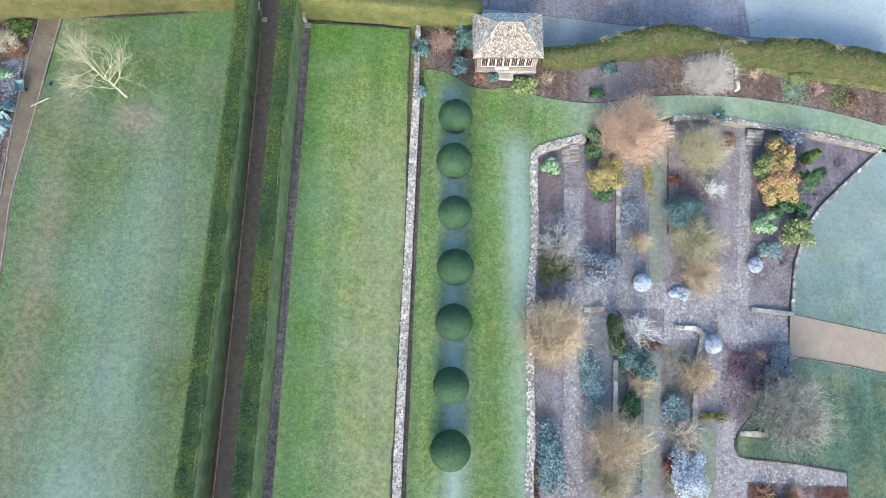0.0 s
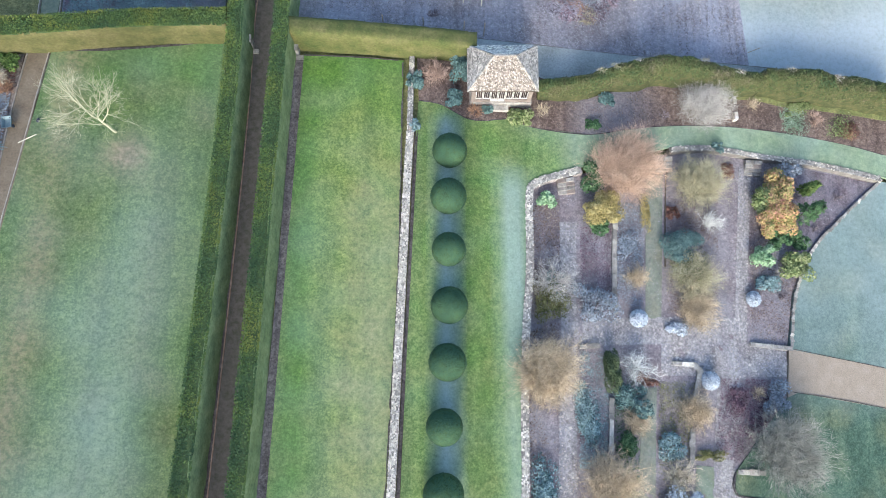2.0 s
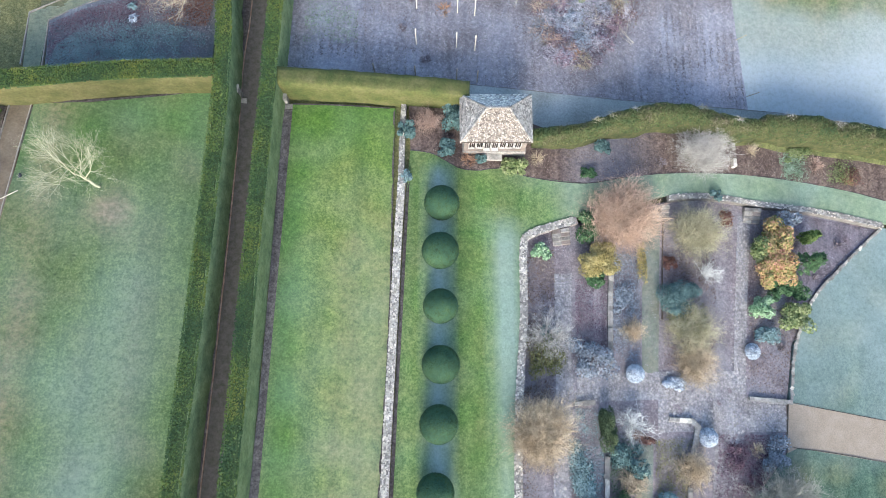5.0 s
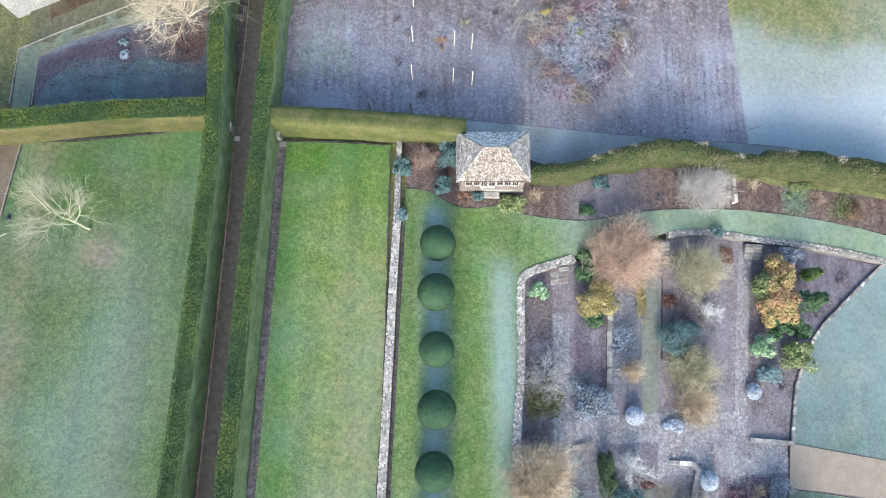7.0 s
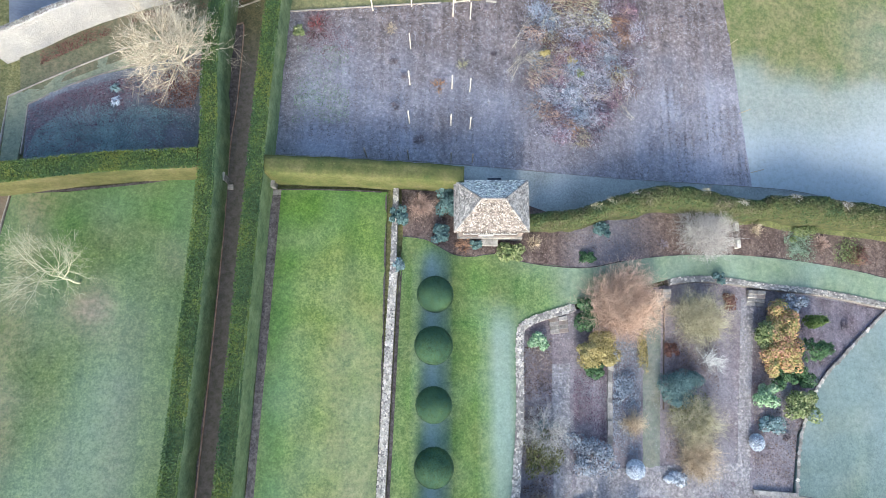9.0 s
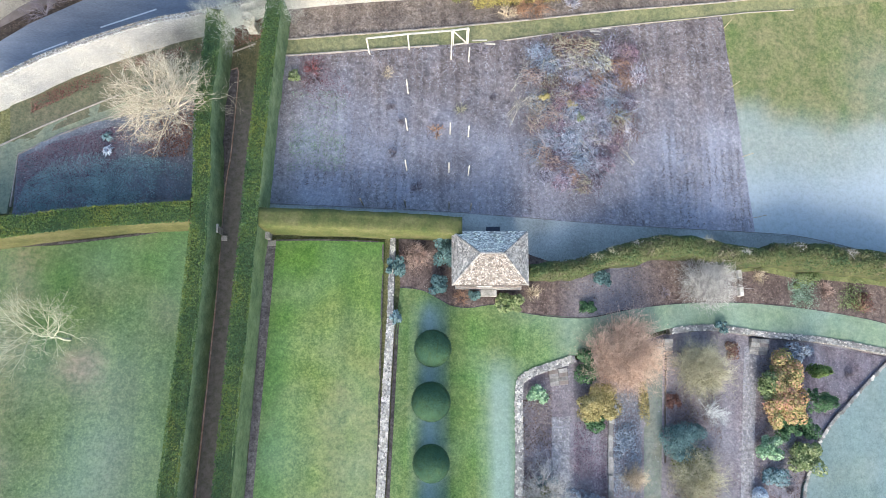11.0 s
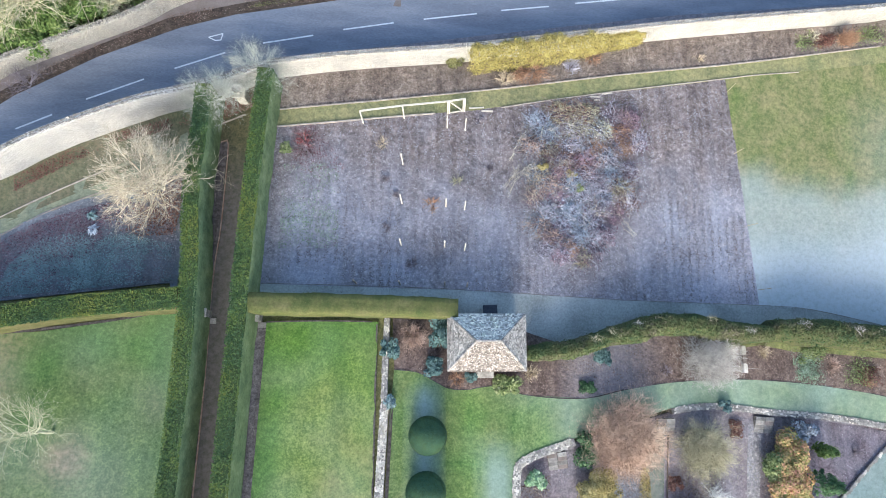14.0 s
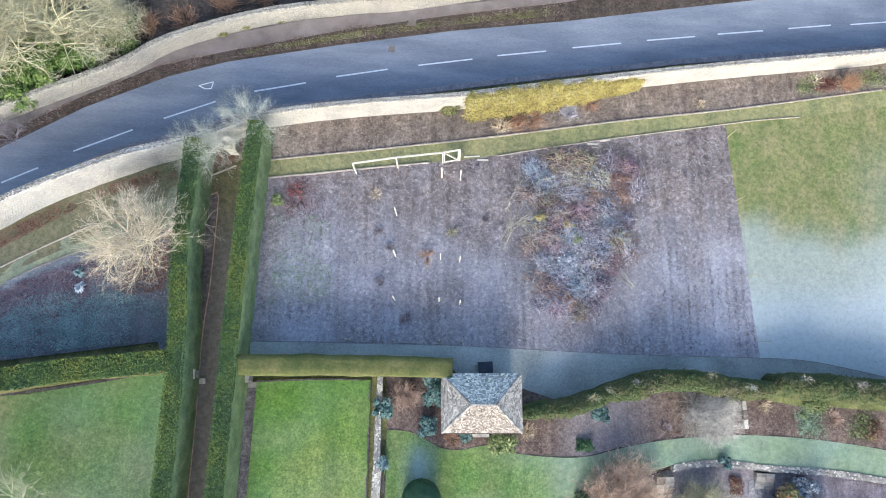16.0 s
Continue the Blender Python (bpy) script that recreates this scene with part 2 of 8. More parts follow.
M = {
    "grass_left": lawn_mat("turf_upper", (0.062, 0.108, 0.036), (0.100, 0.158, 0.055), (0.158, 0.210, 0.087), dry=(0.25, 0.195, 0.13), stripes=0.5),
    "grass_mid": lawn_mat("turf_middle", (0.100, 0.154, 0.047), (0.165, 0.223, 0.073), (0.259, 0.297, 0.118)),
    "grass_ball": lawn_mat("turf_lower", (0.075, 0.150, 0.056), (0.125, 0.213, 0.081), (0.206, 0.281, 0.125)),
    "grass_rime": lawn_mat("turf_rimed", (0.041, 0.084, 0.075), (0.066, 0.115, 0.102), (0.108, 0.153, 0.139), frost=(0.34, 0.42, 0.43)),
    "grass_east": lawn_mat("turf_east", (0.084, 0.120, 0.038), (0.122, 0.160, 0.058), (0.180, 0.210, 0.088), dry=(0.25, 0.225, 0.115), frost=(0.42, 0.475, 0.50), stripes=0.35),
    "grass_path": lawn_mat("turf_path", (0.115, 0.115, 0.055), (0.165, 0.165, 0.08), (0.235, 0.225, 0.125)),
    "grass_moss": lawn_mat("mossy_turf", (0.085, 0.088, 0.047), (0.127, 0.130, 0.072), (0.189, 0.182, 0.111), dry=(0.19, 0.145, 0.105), stripes=0.2),
    "soil_border": soil_mat("mulched_border", (0.088, 0.064, 0.054), (0.160, 0.120, 0.102), (0.250, 0.195, 0.165), speck=(0.40, 0.33, 0.30), speck_at=0.66),
    "soil_plot": soil_mat("plot_soil", (0.120, 0.099, 0.095), (0.205, 0.174, 0.165), (0.313, 0.275, 0.264), speck_at=0.58, speck_scale=3.3),
    "soil_bed": soil_mat("bed_soil", (0.122, 0.098, 0.080), (0.205, 0.172, 0.143), (0.325, 0.280, 0.238), speck=(0.42, 0.36, 0.33), speck_at=0.66),
    "soil_garden": soil_mat("garden_soil", (0.118, 0.092, 0.094), (0.207, 0.164, 0.170), (0.331, 0.272, 0.262), speck_at=0.64, frost=(0.46, 0.485, 0.53)),
    # hedge shade is put into this soil: darker, bluer tones and dull rime
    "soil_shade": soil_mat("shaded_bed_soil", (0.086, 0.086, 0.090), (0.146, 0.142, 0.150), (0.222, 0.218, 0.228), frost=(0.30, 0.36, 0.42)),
    "soil_purple": soil_mat("bare_purple_soil", (0.095, 0.078, 0.092), (0.155, 0.130, 0.148), (0.225, 0.195, 0.215), speck=(0.34, 0.31, 0.34), speck_at=0.67),
    "soil_walk": soil_mat("strip_earth", (0.085, 0.075, 0.072), (0.135, 0.122, 0.118), (0.205, 0.188, 0.182), speck=(0.3, 0.28, 0.27), speck_at=0.68),
    "soil_strip_rime": soil_mat("thin_rimed_turf", (0.055, 0.072, 0.062), (0.092, 0.112, 0.100), (0.150, 0.170, 0.160), speck=(0.50, 0.53, 0.51), speck_at=0.62, frost=(0.49, 0.52, 0.50)),
    "soil_dark": soil_mat("path_earth", (0.055, 0.048, 0.046), (0.090, 0.080, 0.077), (0.145, 0.132, 0.128), speck=(0.2, 0.18, 0.17), speck_at=0.68),
    "walk_earth": lawn_mat("mossy_walk", (0.060, 0.060, 0.030), (0.090, 0.086, 0.045), (0.135, 0.122, 0.070), dry=(0.098, 0.089, 0.086), stripes=0.3),
    "path_brown": plain_mat("brown_gravel", (0.15, 0.115, 0.08), (0.19, 0.15, 0.105), (0.235, 0.19, 0.14), 0.7, 0.95, 0, 0.02, None, None, 6.0),
    "path_tan": plain_mat("tan_gravel", (0.30, 0.245, 0.19), (0.335, 0.275, 0.215), (0.37, 0.305, 0.245), 0.7, 0.95, 0, 0.01, None, None, 8.0),
    "paving": soil_mat("paved_garden_path", (0.185, 0.168, 0.158), (0.300, 0.275, 0.258), (0.430, 0.400, 0.375), speck=(0.66, 0.63, 0.58), speck_at=0.57, speck_scale=4.0),
    # wet road: the blue sky sheen and its streaks are painted into the colour
    "asphalt": plain_mat("wet_asphalt_sheen", (0.150, 0.166, 0.205), (0.212, 0.232, 0.277), (0.285, 0.305, 0.348), 0.35, 0.42, 0, 0.008, (0.25, 1.2, 1)),
    "verge": soil_mat("verge_earth", (0.05, 0.04, 0.032), (0.085, 0.068, 0.055), (0.13, 0.105, 0.085), speck=(0.25, 0.2, 0.17), speck_at=0.66),
    "pavement": plain_mat("pavement_asphalt", (0.158, 0.132, 0.123), (0.204, 0.174, 0.163), (0.249, 0.215, 0.203), 0.6, 0.9, 0, 0.01),
    "line": plain_mat("road_paint", (0.62, 0.64, 0.66), (0.74, 0.76, 0.78), (0.8, 0.82, 0.84), 5.0, 0.7, 0, 0.0),
    "stone_white": plain_mat("limestone_lichen", (0.336, 0.300, 0.240), (0.540, 0.504, 0.432), (0.792, 0.740, 0.690), 1.6, 0.9, 0.4, 0.03, None, (0.64, (0.78, 0.77, 0.72)), 9.0),
    "stone_grey": plain_mat("limestone_grey", (0.20, 0.185, 0.165), (0.30, 0.28, 0.255), (0.42, 0.395, 0.36), 1.8, 0.9, 0.5, 0.03, None, (0.66, (0.6, 0.58, 0.55)), 9.0),
    "stone_coping": plain_mat("mottled_coping", (0.20, 0.160, 0.140), (0.33, 0.280, 0.255), (0.50, 0.455, 0.43), 5.0, 0.9, 0, 0.03, None, (0.56, (0.72, 0.69, 0.66)), 6.5),
    # darker copy of stone_grey: shade put into the garden wall face's colour
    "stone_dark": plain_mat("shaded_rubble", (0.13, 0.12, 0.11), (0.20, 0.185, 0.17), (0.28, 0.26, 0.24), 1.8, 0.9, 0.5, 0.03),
    "stone_path": plain_mat("frosted_path_stone", (0.255, 0.23, 0.22), (0.37, 0.34, 0.325), (0.50, 0.47, 0.455), 1.8, 0.9, 0.6, 0.02, None, (0.66, (0.6, 0.59, 0.58)), 9.0),
    "stone_road": masonry_mat("roadside_rubble", (0.64, 0.60, 0.545), (0.78, 0.745, 0.685), (0.86, 0.83, 0.775), joint=0.6),
    "stone_road_grey": masonry_mat("grey_rubble", (0.42, 0.395, 0.345), (0.58, 0.55, 0.49), (0.77, 0.735, 0.66)),
    "stone_road_west": masonry_mat("lichened_roadside_rubble", (0.66, 0.64, 0.61), (0.82, 0.80, 0.775), (0.90, 0.89, 0.87), size=(2.6, 2.6, 6.5), joint=0.5),
    "stone_buff": plain_mat("buff_masonry", (0.180, 0.145, 0.122), (0.236, 0.196, 0.172), (0.285, 0.242, 0.218), 1.2, 0.9, 0.3, 0.02),
    "slate": plain_mat("stone_roof_slates", (0.235, 0.210, 0.190), (0.365, 0.335, 0.305), (0.52, 0.485, 0.445), 1.4, 0.9, 0.75, 0.02, None, (0.64, (0.70, 0.67, 0.60)), 7.0),
    "edging": plain_mat("weathered_edging", (0.28, 0.24, 0.20), (0.38, 0.33, 0.28), (0.5, 0.45, 0.39), 2.0, 0.85, 0.4),
    "white_wood": plain_mat("pale_sawn_timber", (0.52, 0.47, 0.38), (0.64, 0.58, 0.48), (0.72, 0.67, 0.57), 3.0, 0.8, 0.2, 0.004),
    "white_paint": plain_mat("white_joinery", (0.508, 0.492, 0.459), (0.607, 0.590, 0.558), (0.656, 0.640, 0.607), 4.0, 0.6, 0.1, 0.003),
    "dark_metal": plain_mat("dark_lead", (0.03, 0.035, 0.05), (0.045, 0.052, 0.07), (0.07, 0.078, 0.10), 3.0, 0.5, 0, 0.004),
    "brick_edge": plain_mat("old_brick_edging", (0.22, 0.14, 0.10), (0.32, 0.22, 0.17), (0.44, 0.34, 0.28), 2.0, 0.9, 0.4),
    "cart_blue": plain_mat("grey_blue_plastic", (0.12, 0.17, 0.19), (0.17, 0.23, 0.25), (0.23, 0.29, 0.31), 3.0, 0.6, 0, 0.003),
    "pole": plain_mat("bamboo", (0.3, 0.24, 0.14), (0.4, 0.33, 0.2), (0.5, 0.42, 0.28), 4.0, 0.8, 0.2, 0.0),
    "hedge_dim_top": plain_mat("hedge_top_dimmed", (0.030, 0.050, 0.020), (0.050, 0.078, 0.030), (0.085, 0.120, 0.044), 2.0, 0.95, 0, 0.08),
    "yew_core": plain_mat("yew_inner", (0.034, 0.066, 0.030), (0.055, 0.098, 0.042), (0.085, 0.138, 0.055), 2.0, 0.95, 0, 0.06),
    "hedge_face": plain_mat("clipped_hedge_side", (0.060, 0.082, 0.025), (0.104, 0.112, 0.039), (0.158, 0.146, 0.066), 0.55, 0.95, 0, 0.09, None, None, 4.5),
    "hedge_rough": plain_mat("shaggy_hedge_inner", (0.036, 0.045, 0.020), (0.070, 0.078, 0.032), (0.112, 0.106, 0.050), 1.6, 0.95, 0, 0.12, None, None, 6.0),
    "hedge_brown": plain_mat("browned_hedge_side", (0.064, 0.072, 0.026), (0.104, 0.102, 0.040), (0.150, 0.132, 0.064), 0.6, 0.95, 0, 0.09, None, None, 4.5),
    # walk hedge sides: light on the face is put into this paler green
    "hedge_lit_side": plain_mat("clipped_hedge_lit_side", (0.115, 0.160, 0.075), (0.180, 0.235, 0.110), (0.265, 0.320, 0.160), 0.9, 0.95, 0, 0.09, None, None, 5.0),
    "hedge_leaf": leaf_mat("hedge_leaf", (0.030, 0.064, 0.030), (0.052, 0.098, 0.038), (0.092, 0.142, 0.036), (0.160, 0.176, 0.036), patch_scale=0.22, single=0.32, drift=1.8),
    "hedge_olive": leaf_mat("hedge_olive", (0.085, 0.105, 0.028), (0.115, 0.125, 0.036), (0.145, 0.142, 0.047), (0.17, 0.16, 0.058), patch_scale=0.3, single=0.12),
    "yew": leaf_mat("yew_leaf", (0.040, 0.094, 0.056), (0.060, 0.130, 0.072), (0.088, 0.162, 0.074), (0.110, 0.165, 0.050), patch_scale=0.5, single=0.28),
}


# ------------------------------------------------------------------ building blocks
def obj(name, verts, faces, mat, parent=None, label="", smooth=False):
    me = bpy.data.meshes.new(name)
    me.from_pydata([tuple(v) for v in verts], [], [tuple(f) for f in faces])
    me.materials.append(mat)
    if smooth:
        me.polygons.foreach_set("use_smooth", [True] * len(me.polygons))
    me.update()
    ob = new(name, me)
    if parent:
        ob.parent = parent
    if label:
        tagged(ob, label)
    return ob


def part(name, bm, mat, parent=None, label="", smooth=False):
    me = bpy.data.meshes.new(name)
    bm.to_mesh(me)
    bm.free()
    me.materials.append(mat)
    if smooth:
        me.polygons.foreach_set("use_smooth", [True] * len(me.polygons))
    ob = new(name, me)
    if parent:
        ob.parent = parent
    if label:
        tagged(ob, label)
    return ob


def thing(name, label, category, x, y, z=None, turn=0.0, group="", kind=""):
    e = new(name)
    e.empty_display_size = 0.2
    e.matrix_basis = pose(x, y, ground(x, y) if z is None else z, 0, 0, turn)
    return tagged(e, label, category, group, kind)


def box(bm, x0, y0, z0, x1, y1, z1, bev=0.0):
    r = bmesh.ops.create_cube(bm, size=1.0)
    for v in r["verts"]:
        v.co = Vector(((x0 + x1) / 2 + v.co.x * (x1 - x0), (y0 + y1) / 2 + v.co.y * (y1 - y0), (z0 + z1) / 2 + v.co.z * (z1 - z0)))
    if bev:
        es = list({e for v in r["verts"] for e in v.link_edges})
        bmesh.ops.bevel(bm, geom=es, offset=bev, segments=1, affect='EDGES')


def box_ob(name, x0, y0, z0, x1, y1, z1, mat, parent=None, label="", bev=0.0):
    bm = bmesh.new()
    box(bm, x0, y0, z0, x1, y1, z1, bev)
    return part(name, bm, mat, parent, label)


def bar(bm, a, b, w, h=None):
    """A squared bar from a to b."""
    a, b = Vector(a), Vector(b)
    d = (b - a).normalized()
    side = d.cross(Vector((0, 0, 1)))
    side = side.normalized() if side.length > 1e-4 else Vector((1, 0, 0))
    up = side.cross(d)
    h = h or w
    vs = [bm.verts.new(p + side * sx * w / 2 + up * sz * h / 2) for p in (a, b) for sx, sz in ((-1, -1), (1, -1), (1, 1), (-1, 1))]
    for f in ((0, 1, 2, 3), (7, 6, 5, 4), (0, 4, 5, 1), (1, 5, 6, 2), (2, 6, 7, 3), (3, 7, 4, 0)):
        bm.faces.new([vs[i] for i in f])


def smooth_line(pts, step=0.8):
    """Points along a soft curve through pts."""
    p = [Vector((*q, 0)) for q in pts]
    p = [p[0] * 2 - p[1]] + p + [p[-1] * 2 - p[-2]]
    out = []
    for a, b, c, d in zip(p, p[1:], p[2:], p[3:]):
        n = max(1, int((c - b).length / step))
        for i in range(n):
            k = i / n
            out.append(0.5 * ((2 * b) + (c - a) * k + (2 * a - 5 * b + 4 * c - d) * k * k + (3 * b - a - 3 * c + d) * k ** 3))
    out.append(p[-2])
    return [(v.x, v.y) for v in out]


def even_line(pts, step):
    """Points at even steps along a polyline."""
    out, left = [pts[0]], step
    for (ax, ay), (bx, by) in zip(pts, pts[1:]):
        d = math.hypot(bx - ax, by - ay)
        k = left
        while k <= d:
            out.append((ax + (bx - ax) * k / d, ay + (by - ay) * k / d))
            k += step
        left = k - d
    return out


def sheet(name, poly, mat, dz, cell=1.0, cover=None, label="", rough=0.0, skirt=0.35, drop=None):
    """A piece of ground with the given outline, draped over the slope; its rim turns down into the earth."""
    bm = bmesh.new()
    bm.faces.new([bm.verts.new((x, y, 0)) for x, y in poly])
    bm.normal_update()
    bmesh.ops.triangulate(bm, faces=bm.faces[:], ngon_method='EAR_CLIP')
    bm.normal_update()
    xs, ys = [p[0] for p in poly], [p[1] for p in poly]
    for lo, hi, nrm in ((min(xs), max(xs), (1, 0, 0)), (min(ys), max(ys), (0, 1, 0))):
        n = int((hi - lo) / cell)
        for i in range(1, n + 1):
            at = lo + (hi - lo) * i / (n + 1)
            bmesh.ops.bisect_plane(bm, geom=bm.verts[:] + bm.edges[:] + bm.faces[:], plane_co=Vector(nrm) * at, plane_no=nrm)
    bmesh.ops.triangulate(bm, faces=[f for f in bm.faces if len(f.verts) > 4])
    if bm.faces and sum(f.normal.z for f in bm.faces) < 0:
        bmesh.ops.reverse_faces(bm, faces=bm.faces[:])
    for v in bm.verts:
        x, y = v.co.x, v.co.y
        v.co.z = ground(x, y) + dz + rough * nz(x, y, 1.3, 3.1) - (drop(x, y) if drop else 0.0)
    rim = [e for e in bm.edges if e.is_boundary]
    r = bmesh.ops.extrude_edge_only(bm, edges=rim)
    for v in r["geom"]:
        if isinstance(v, bmesh.types.BMVert):
            v.co.z -= skirt
    me = bpy.data.meshes.new(name)
    bm.to_mesh(me)
    bm.free()
    me.materials.append(mat)
    lay = me.color_attributes.new("cover", 'FLOAT_COLOR', 'POINT')
    for v, c in zip(me.vertices, lay.data):
        k = cover(v.co.x, v.co.y) if cover else (0.0, 0.0, 0.0)
        c.color = (*[max(0.0, min(1.0, q)) for q in k], 1.0)
    return tagged(new(name, me), label, "ground", kind="structure")


def swept(line, profile, base, closed_ends=True):
    """Verts and faces of a profile [(across, up)] carried along a line; base(x, y) is the height under it."""
    vs, fs, n = [], [], len(profile)
    for i, (x, y) in enumerate(line):
        ax, ay = line[max(0, i - 1)]
        bx, by = line[min(len(line) - 1, i + 1)]
        d = math.hypot(bx - ax, by - ay) or 1.0
        nx, ny = (by - ay) / d, -(bx - ax) / d
        for a, u in profile:
            vs.append((x + nx * a, y + ny * a, base(x, y) + u))
    for i in range(len(line) - 1):
        for k in range(n - 1):
            fs.append((i * n + k, i * n + k + 1, (i + 1) * n + k + 1, (i + 1) * n + k))
    if closed_ends:
        fs.append(tuple(range(n))[::-1])
        fs.append(tuple((len(line) - 1) * n + k for k in range(n)))
    return vs, fs


def leaf_cloud(rng, pos, nrm, size, jitter=0.6, droop=1.6):
    """Small pointed leaves at pos, turned roughly along nrm."""
    n = len(pos)
    d = nrm + rng.normal(0, jitter, (n, 3))
    d /= np.linalg.norm(d, axis=1)[:, None] + 1e-9
    t = np.cross(d, rng.normal(0, 1, (n, 3)))
    t /= np.linalg.norm(t, axis=1)[:, None] + 1e-9
    b = np.cross(d, t)
    s = size * rng.uniform(0.6, 1.35, (n, 1))
    quad = np.stack([pos - t * s * droop * 0.5, pos + b * s * 0.5, pos + t * s * droop * 0.5, pos - b * s * 0.5], 1).reshape(-1, 3)
    return quad, np.arange(4 * n).reshape(-1, 4)


def cloud_ob(name, quad, faces, mat, parent=None, label="", kind=""):
    ob = obj(name, quad.tolist(), faces.tolist(), mat, parent, label)
    return tagged(ob, kind=kind) if kind else ob


def hedge(name, line, width, height, leaf, face, label, density=230, bulge=0.10, leaf_size=0.11, seed=1, top=None):
    """A clipped hedge: a solid clipped body whose top is a mat of leaves."""
    e = tagged(new(name), label, "hedge")
    cx, cy = line[0]
    e.matrix_basis = pose(cx, cy, ground(cx, cy))
    line = even_line(smooth_line(line, 1.0), 0.45)
    w = width / 2
    prof = [(-w * 0.94, -0.3), (-w * 1.03, height * 0.3), (-w * 1.02, height * 0.65), (-w, height - 0.18), (-w + 0.14, height), (-w * 0.3, height + 0.02), (w * 0.3, height + 0.02),
            (w - 0.14, height), (w, height - 0.18), (w * 1.02, height * 0.65), (w * 1.03, height * 0.3), (w * 0.94, -0.3)]
    vs, fs = swept(line, prof, ground)
    out = []
    for k, (x, y, z) in enumerate(vs):
        j = k // len(prof)
        lx, ly = line[j]
        dx, dy = x - lx, y - ly
        f = 1 + bulge * (nz(x, y, 0.55, seed) + 0.6 * nz(z + x, y, 1.7, seed + 5)) / max(0.4, w)
        up = 1 if (k % len(prof)) in (4, 5, 6, 7) else 0.4
        out.append((lx + dx * f - cx, ly + dy * f - cy, z + up * (0.10 * nz(x, y, 0.7, seed + 2)) - ground(cx, cy)))
    body = obj("clipped_body", out, fs, face, e, smooth=True)
    # body top darkened in colour, so the gaps between leaves read as shade
    body.data.materials.append(top or M["hedge_dim_top"])
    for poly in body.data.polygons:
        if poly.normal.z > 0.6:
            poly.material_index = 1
    rng = np.random.default_rng(seed)
    n = int(len(line) * 0.45 * width * density)
    idx = rng.integers(0, len(line) - 1, n)
    L = np.array(line)
    ax, bx = L[idx], L[idx + 1]
    k = rng.random((n, 1))
    p = ax + (bx - ax) * k
    d = (bx - ax) / (np.linalg.norm(bx - ax, axis=1)[:, None] + 1e-9)
    nrm = np.stack([d[:, 1], -d[:, 0]], 1)
    off = rng.uniform(-1, 1, (n, 1)) * (w + 0.05)
    q = p + nrm * off
    z = np.array([ground(a, b) + height + 0.10 * nz(a, b, 0.7, seed + 2) for a, b in q]) + rng.uniform(-0.02, 0.10, n)
    pos = np.stack([q[:, 0] - cx, q[:, 1] - cy, z - ground(cx, cy)], 1)
    up = np.tile((0, 0, 1.0), (n, 1))
    quad, faces = leaf_cloud(rng, pos, up, leaf_size, 0.42)
    cloud_ob("leafy_top", quad, faces, leaf, e, kind="stuff")
    return e


def limb(vs, fs, a, b, ra, rb, sides=4):
    """A tapered twig."""
    d = (b - a).normalized()
    s = d.orthogonal().normalized()
    t = d.cross(s)
    k = len(vs)
    for p, r in ((a, ra), (b, rb)):
        for i in range(sides):
            g = 2 * math.pi * i / sides
            vs.append(p + (s * math.cos(g) + t * math.sin(g)) * r)
    for i in range(sides):
        j = (i + 1) % sides
        fs.append((k + i, k + j, k + sides + j, k + sides + i))


def grow(rng, vs, fs, a, d, length, r, depth, spread, kids, up, sides=3, thin=0.62):
    """Branches that fork and fork again."""
    n = 2 if depth > 0 else 2
    p, q = a, d
    for i in range(n):
        q = (q + Vector((rng.uniform(-1, 1), rng.uniform(-1, 1), rng.uniform(-1, 1))) * 0.30 + Vector((0, 0, up * 0.1))).normalized()
        e = p + q * length / n
        limb(vs, fs, p, e, r * (1 - 0.25 * i), r * (0.75 - 0.25 * i), sides if r > 0.03 else 3)
        if depth > 0:
            for _ in range(kids if i == n - 1 else max(1, kids - 1)):
                side = Vector((rng.uniform(-1, 1), rng.uniform(-1, 1), rng.uniform(-0.7, 1))).normalized()
                nd = (q * (1 - spread) + side * spread).normalized()
                grow(rng, vs, fs, e, nd, length * rng.uniform(thin * 0.85, thin * 1.2), r * 0.52, depth - 1, spread, kids, up, sides, thin)
        p = e


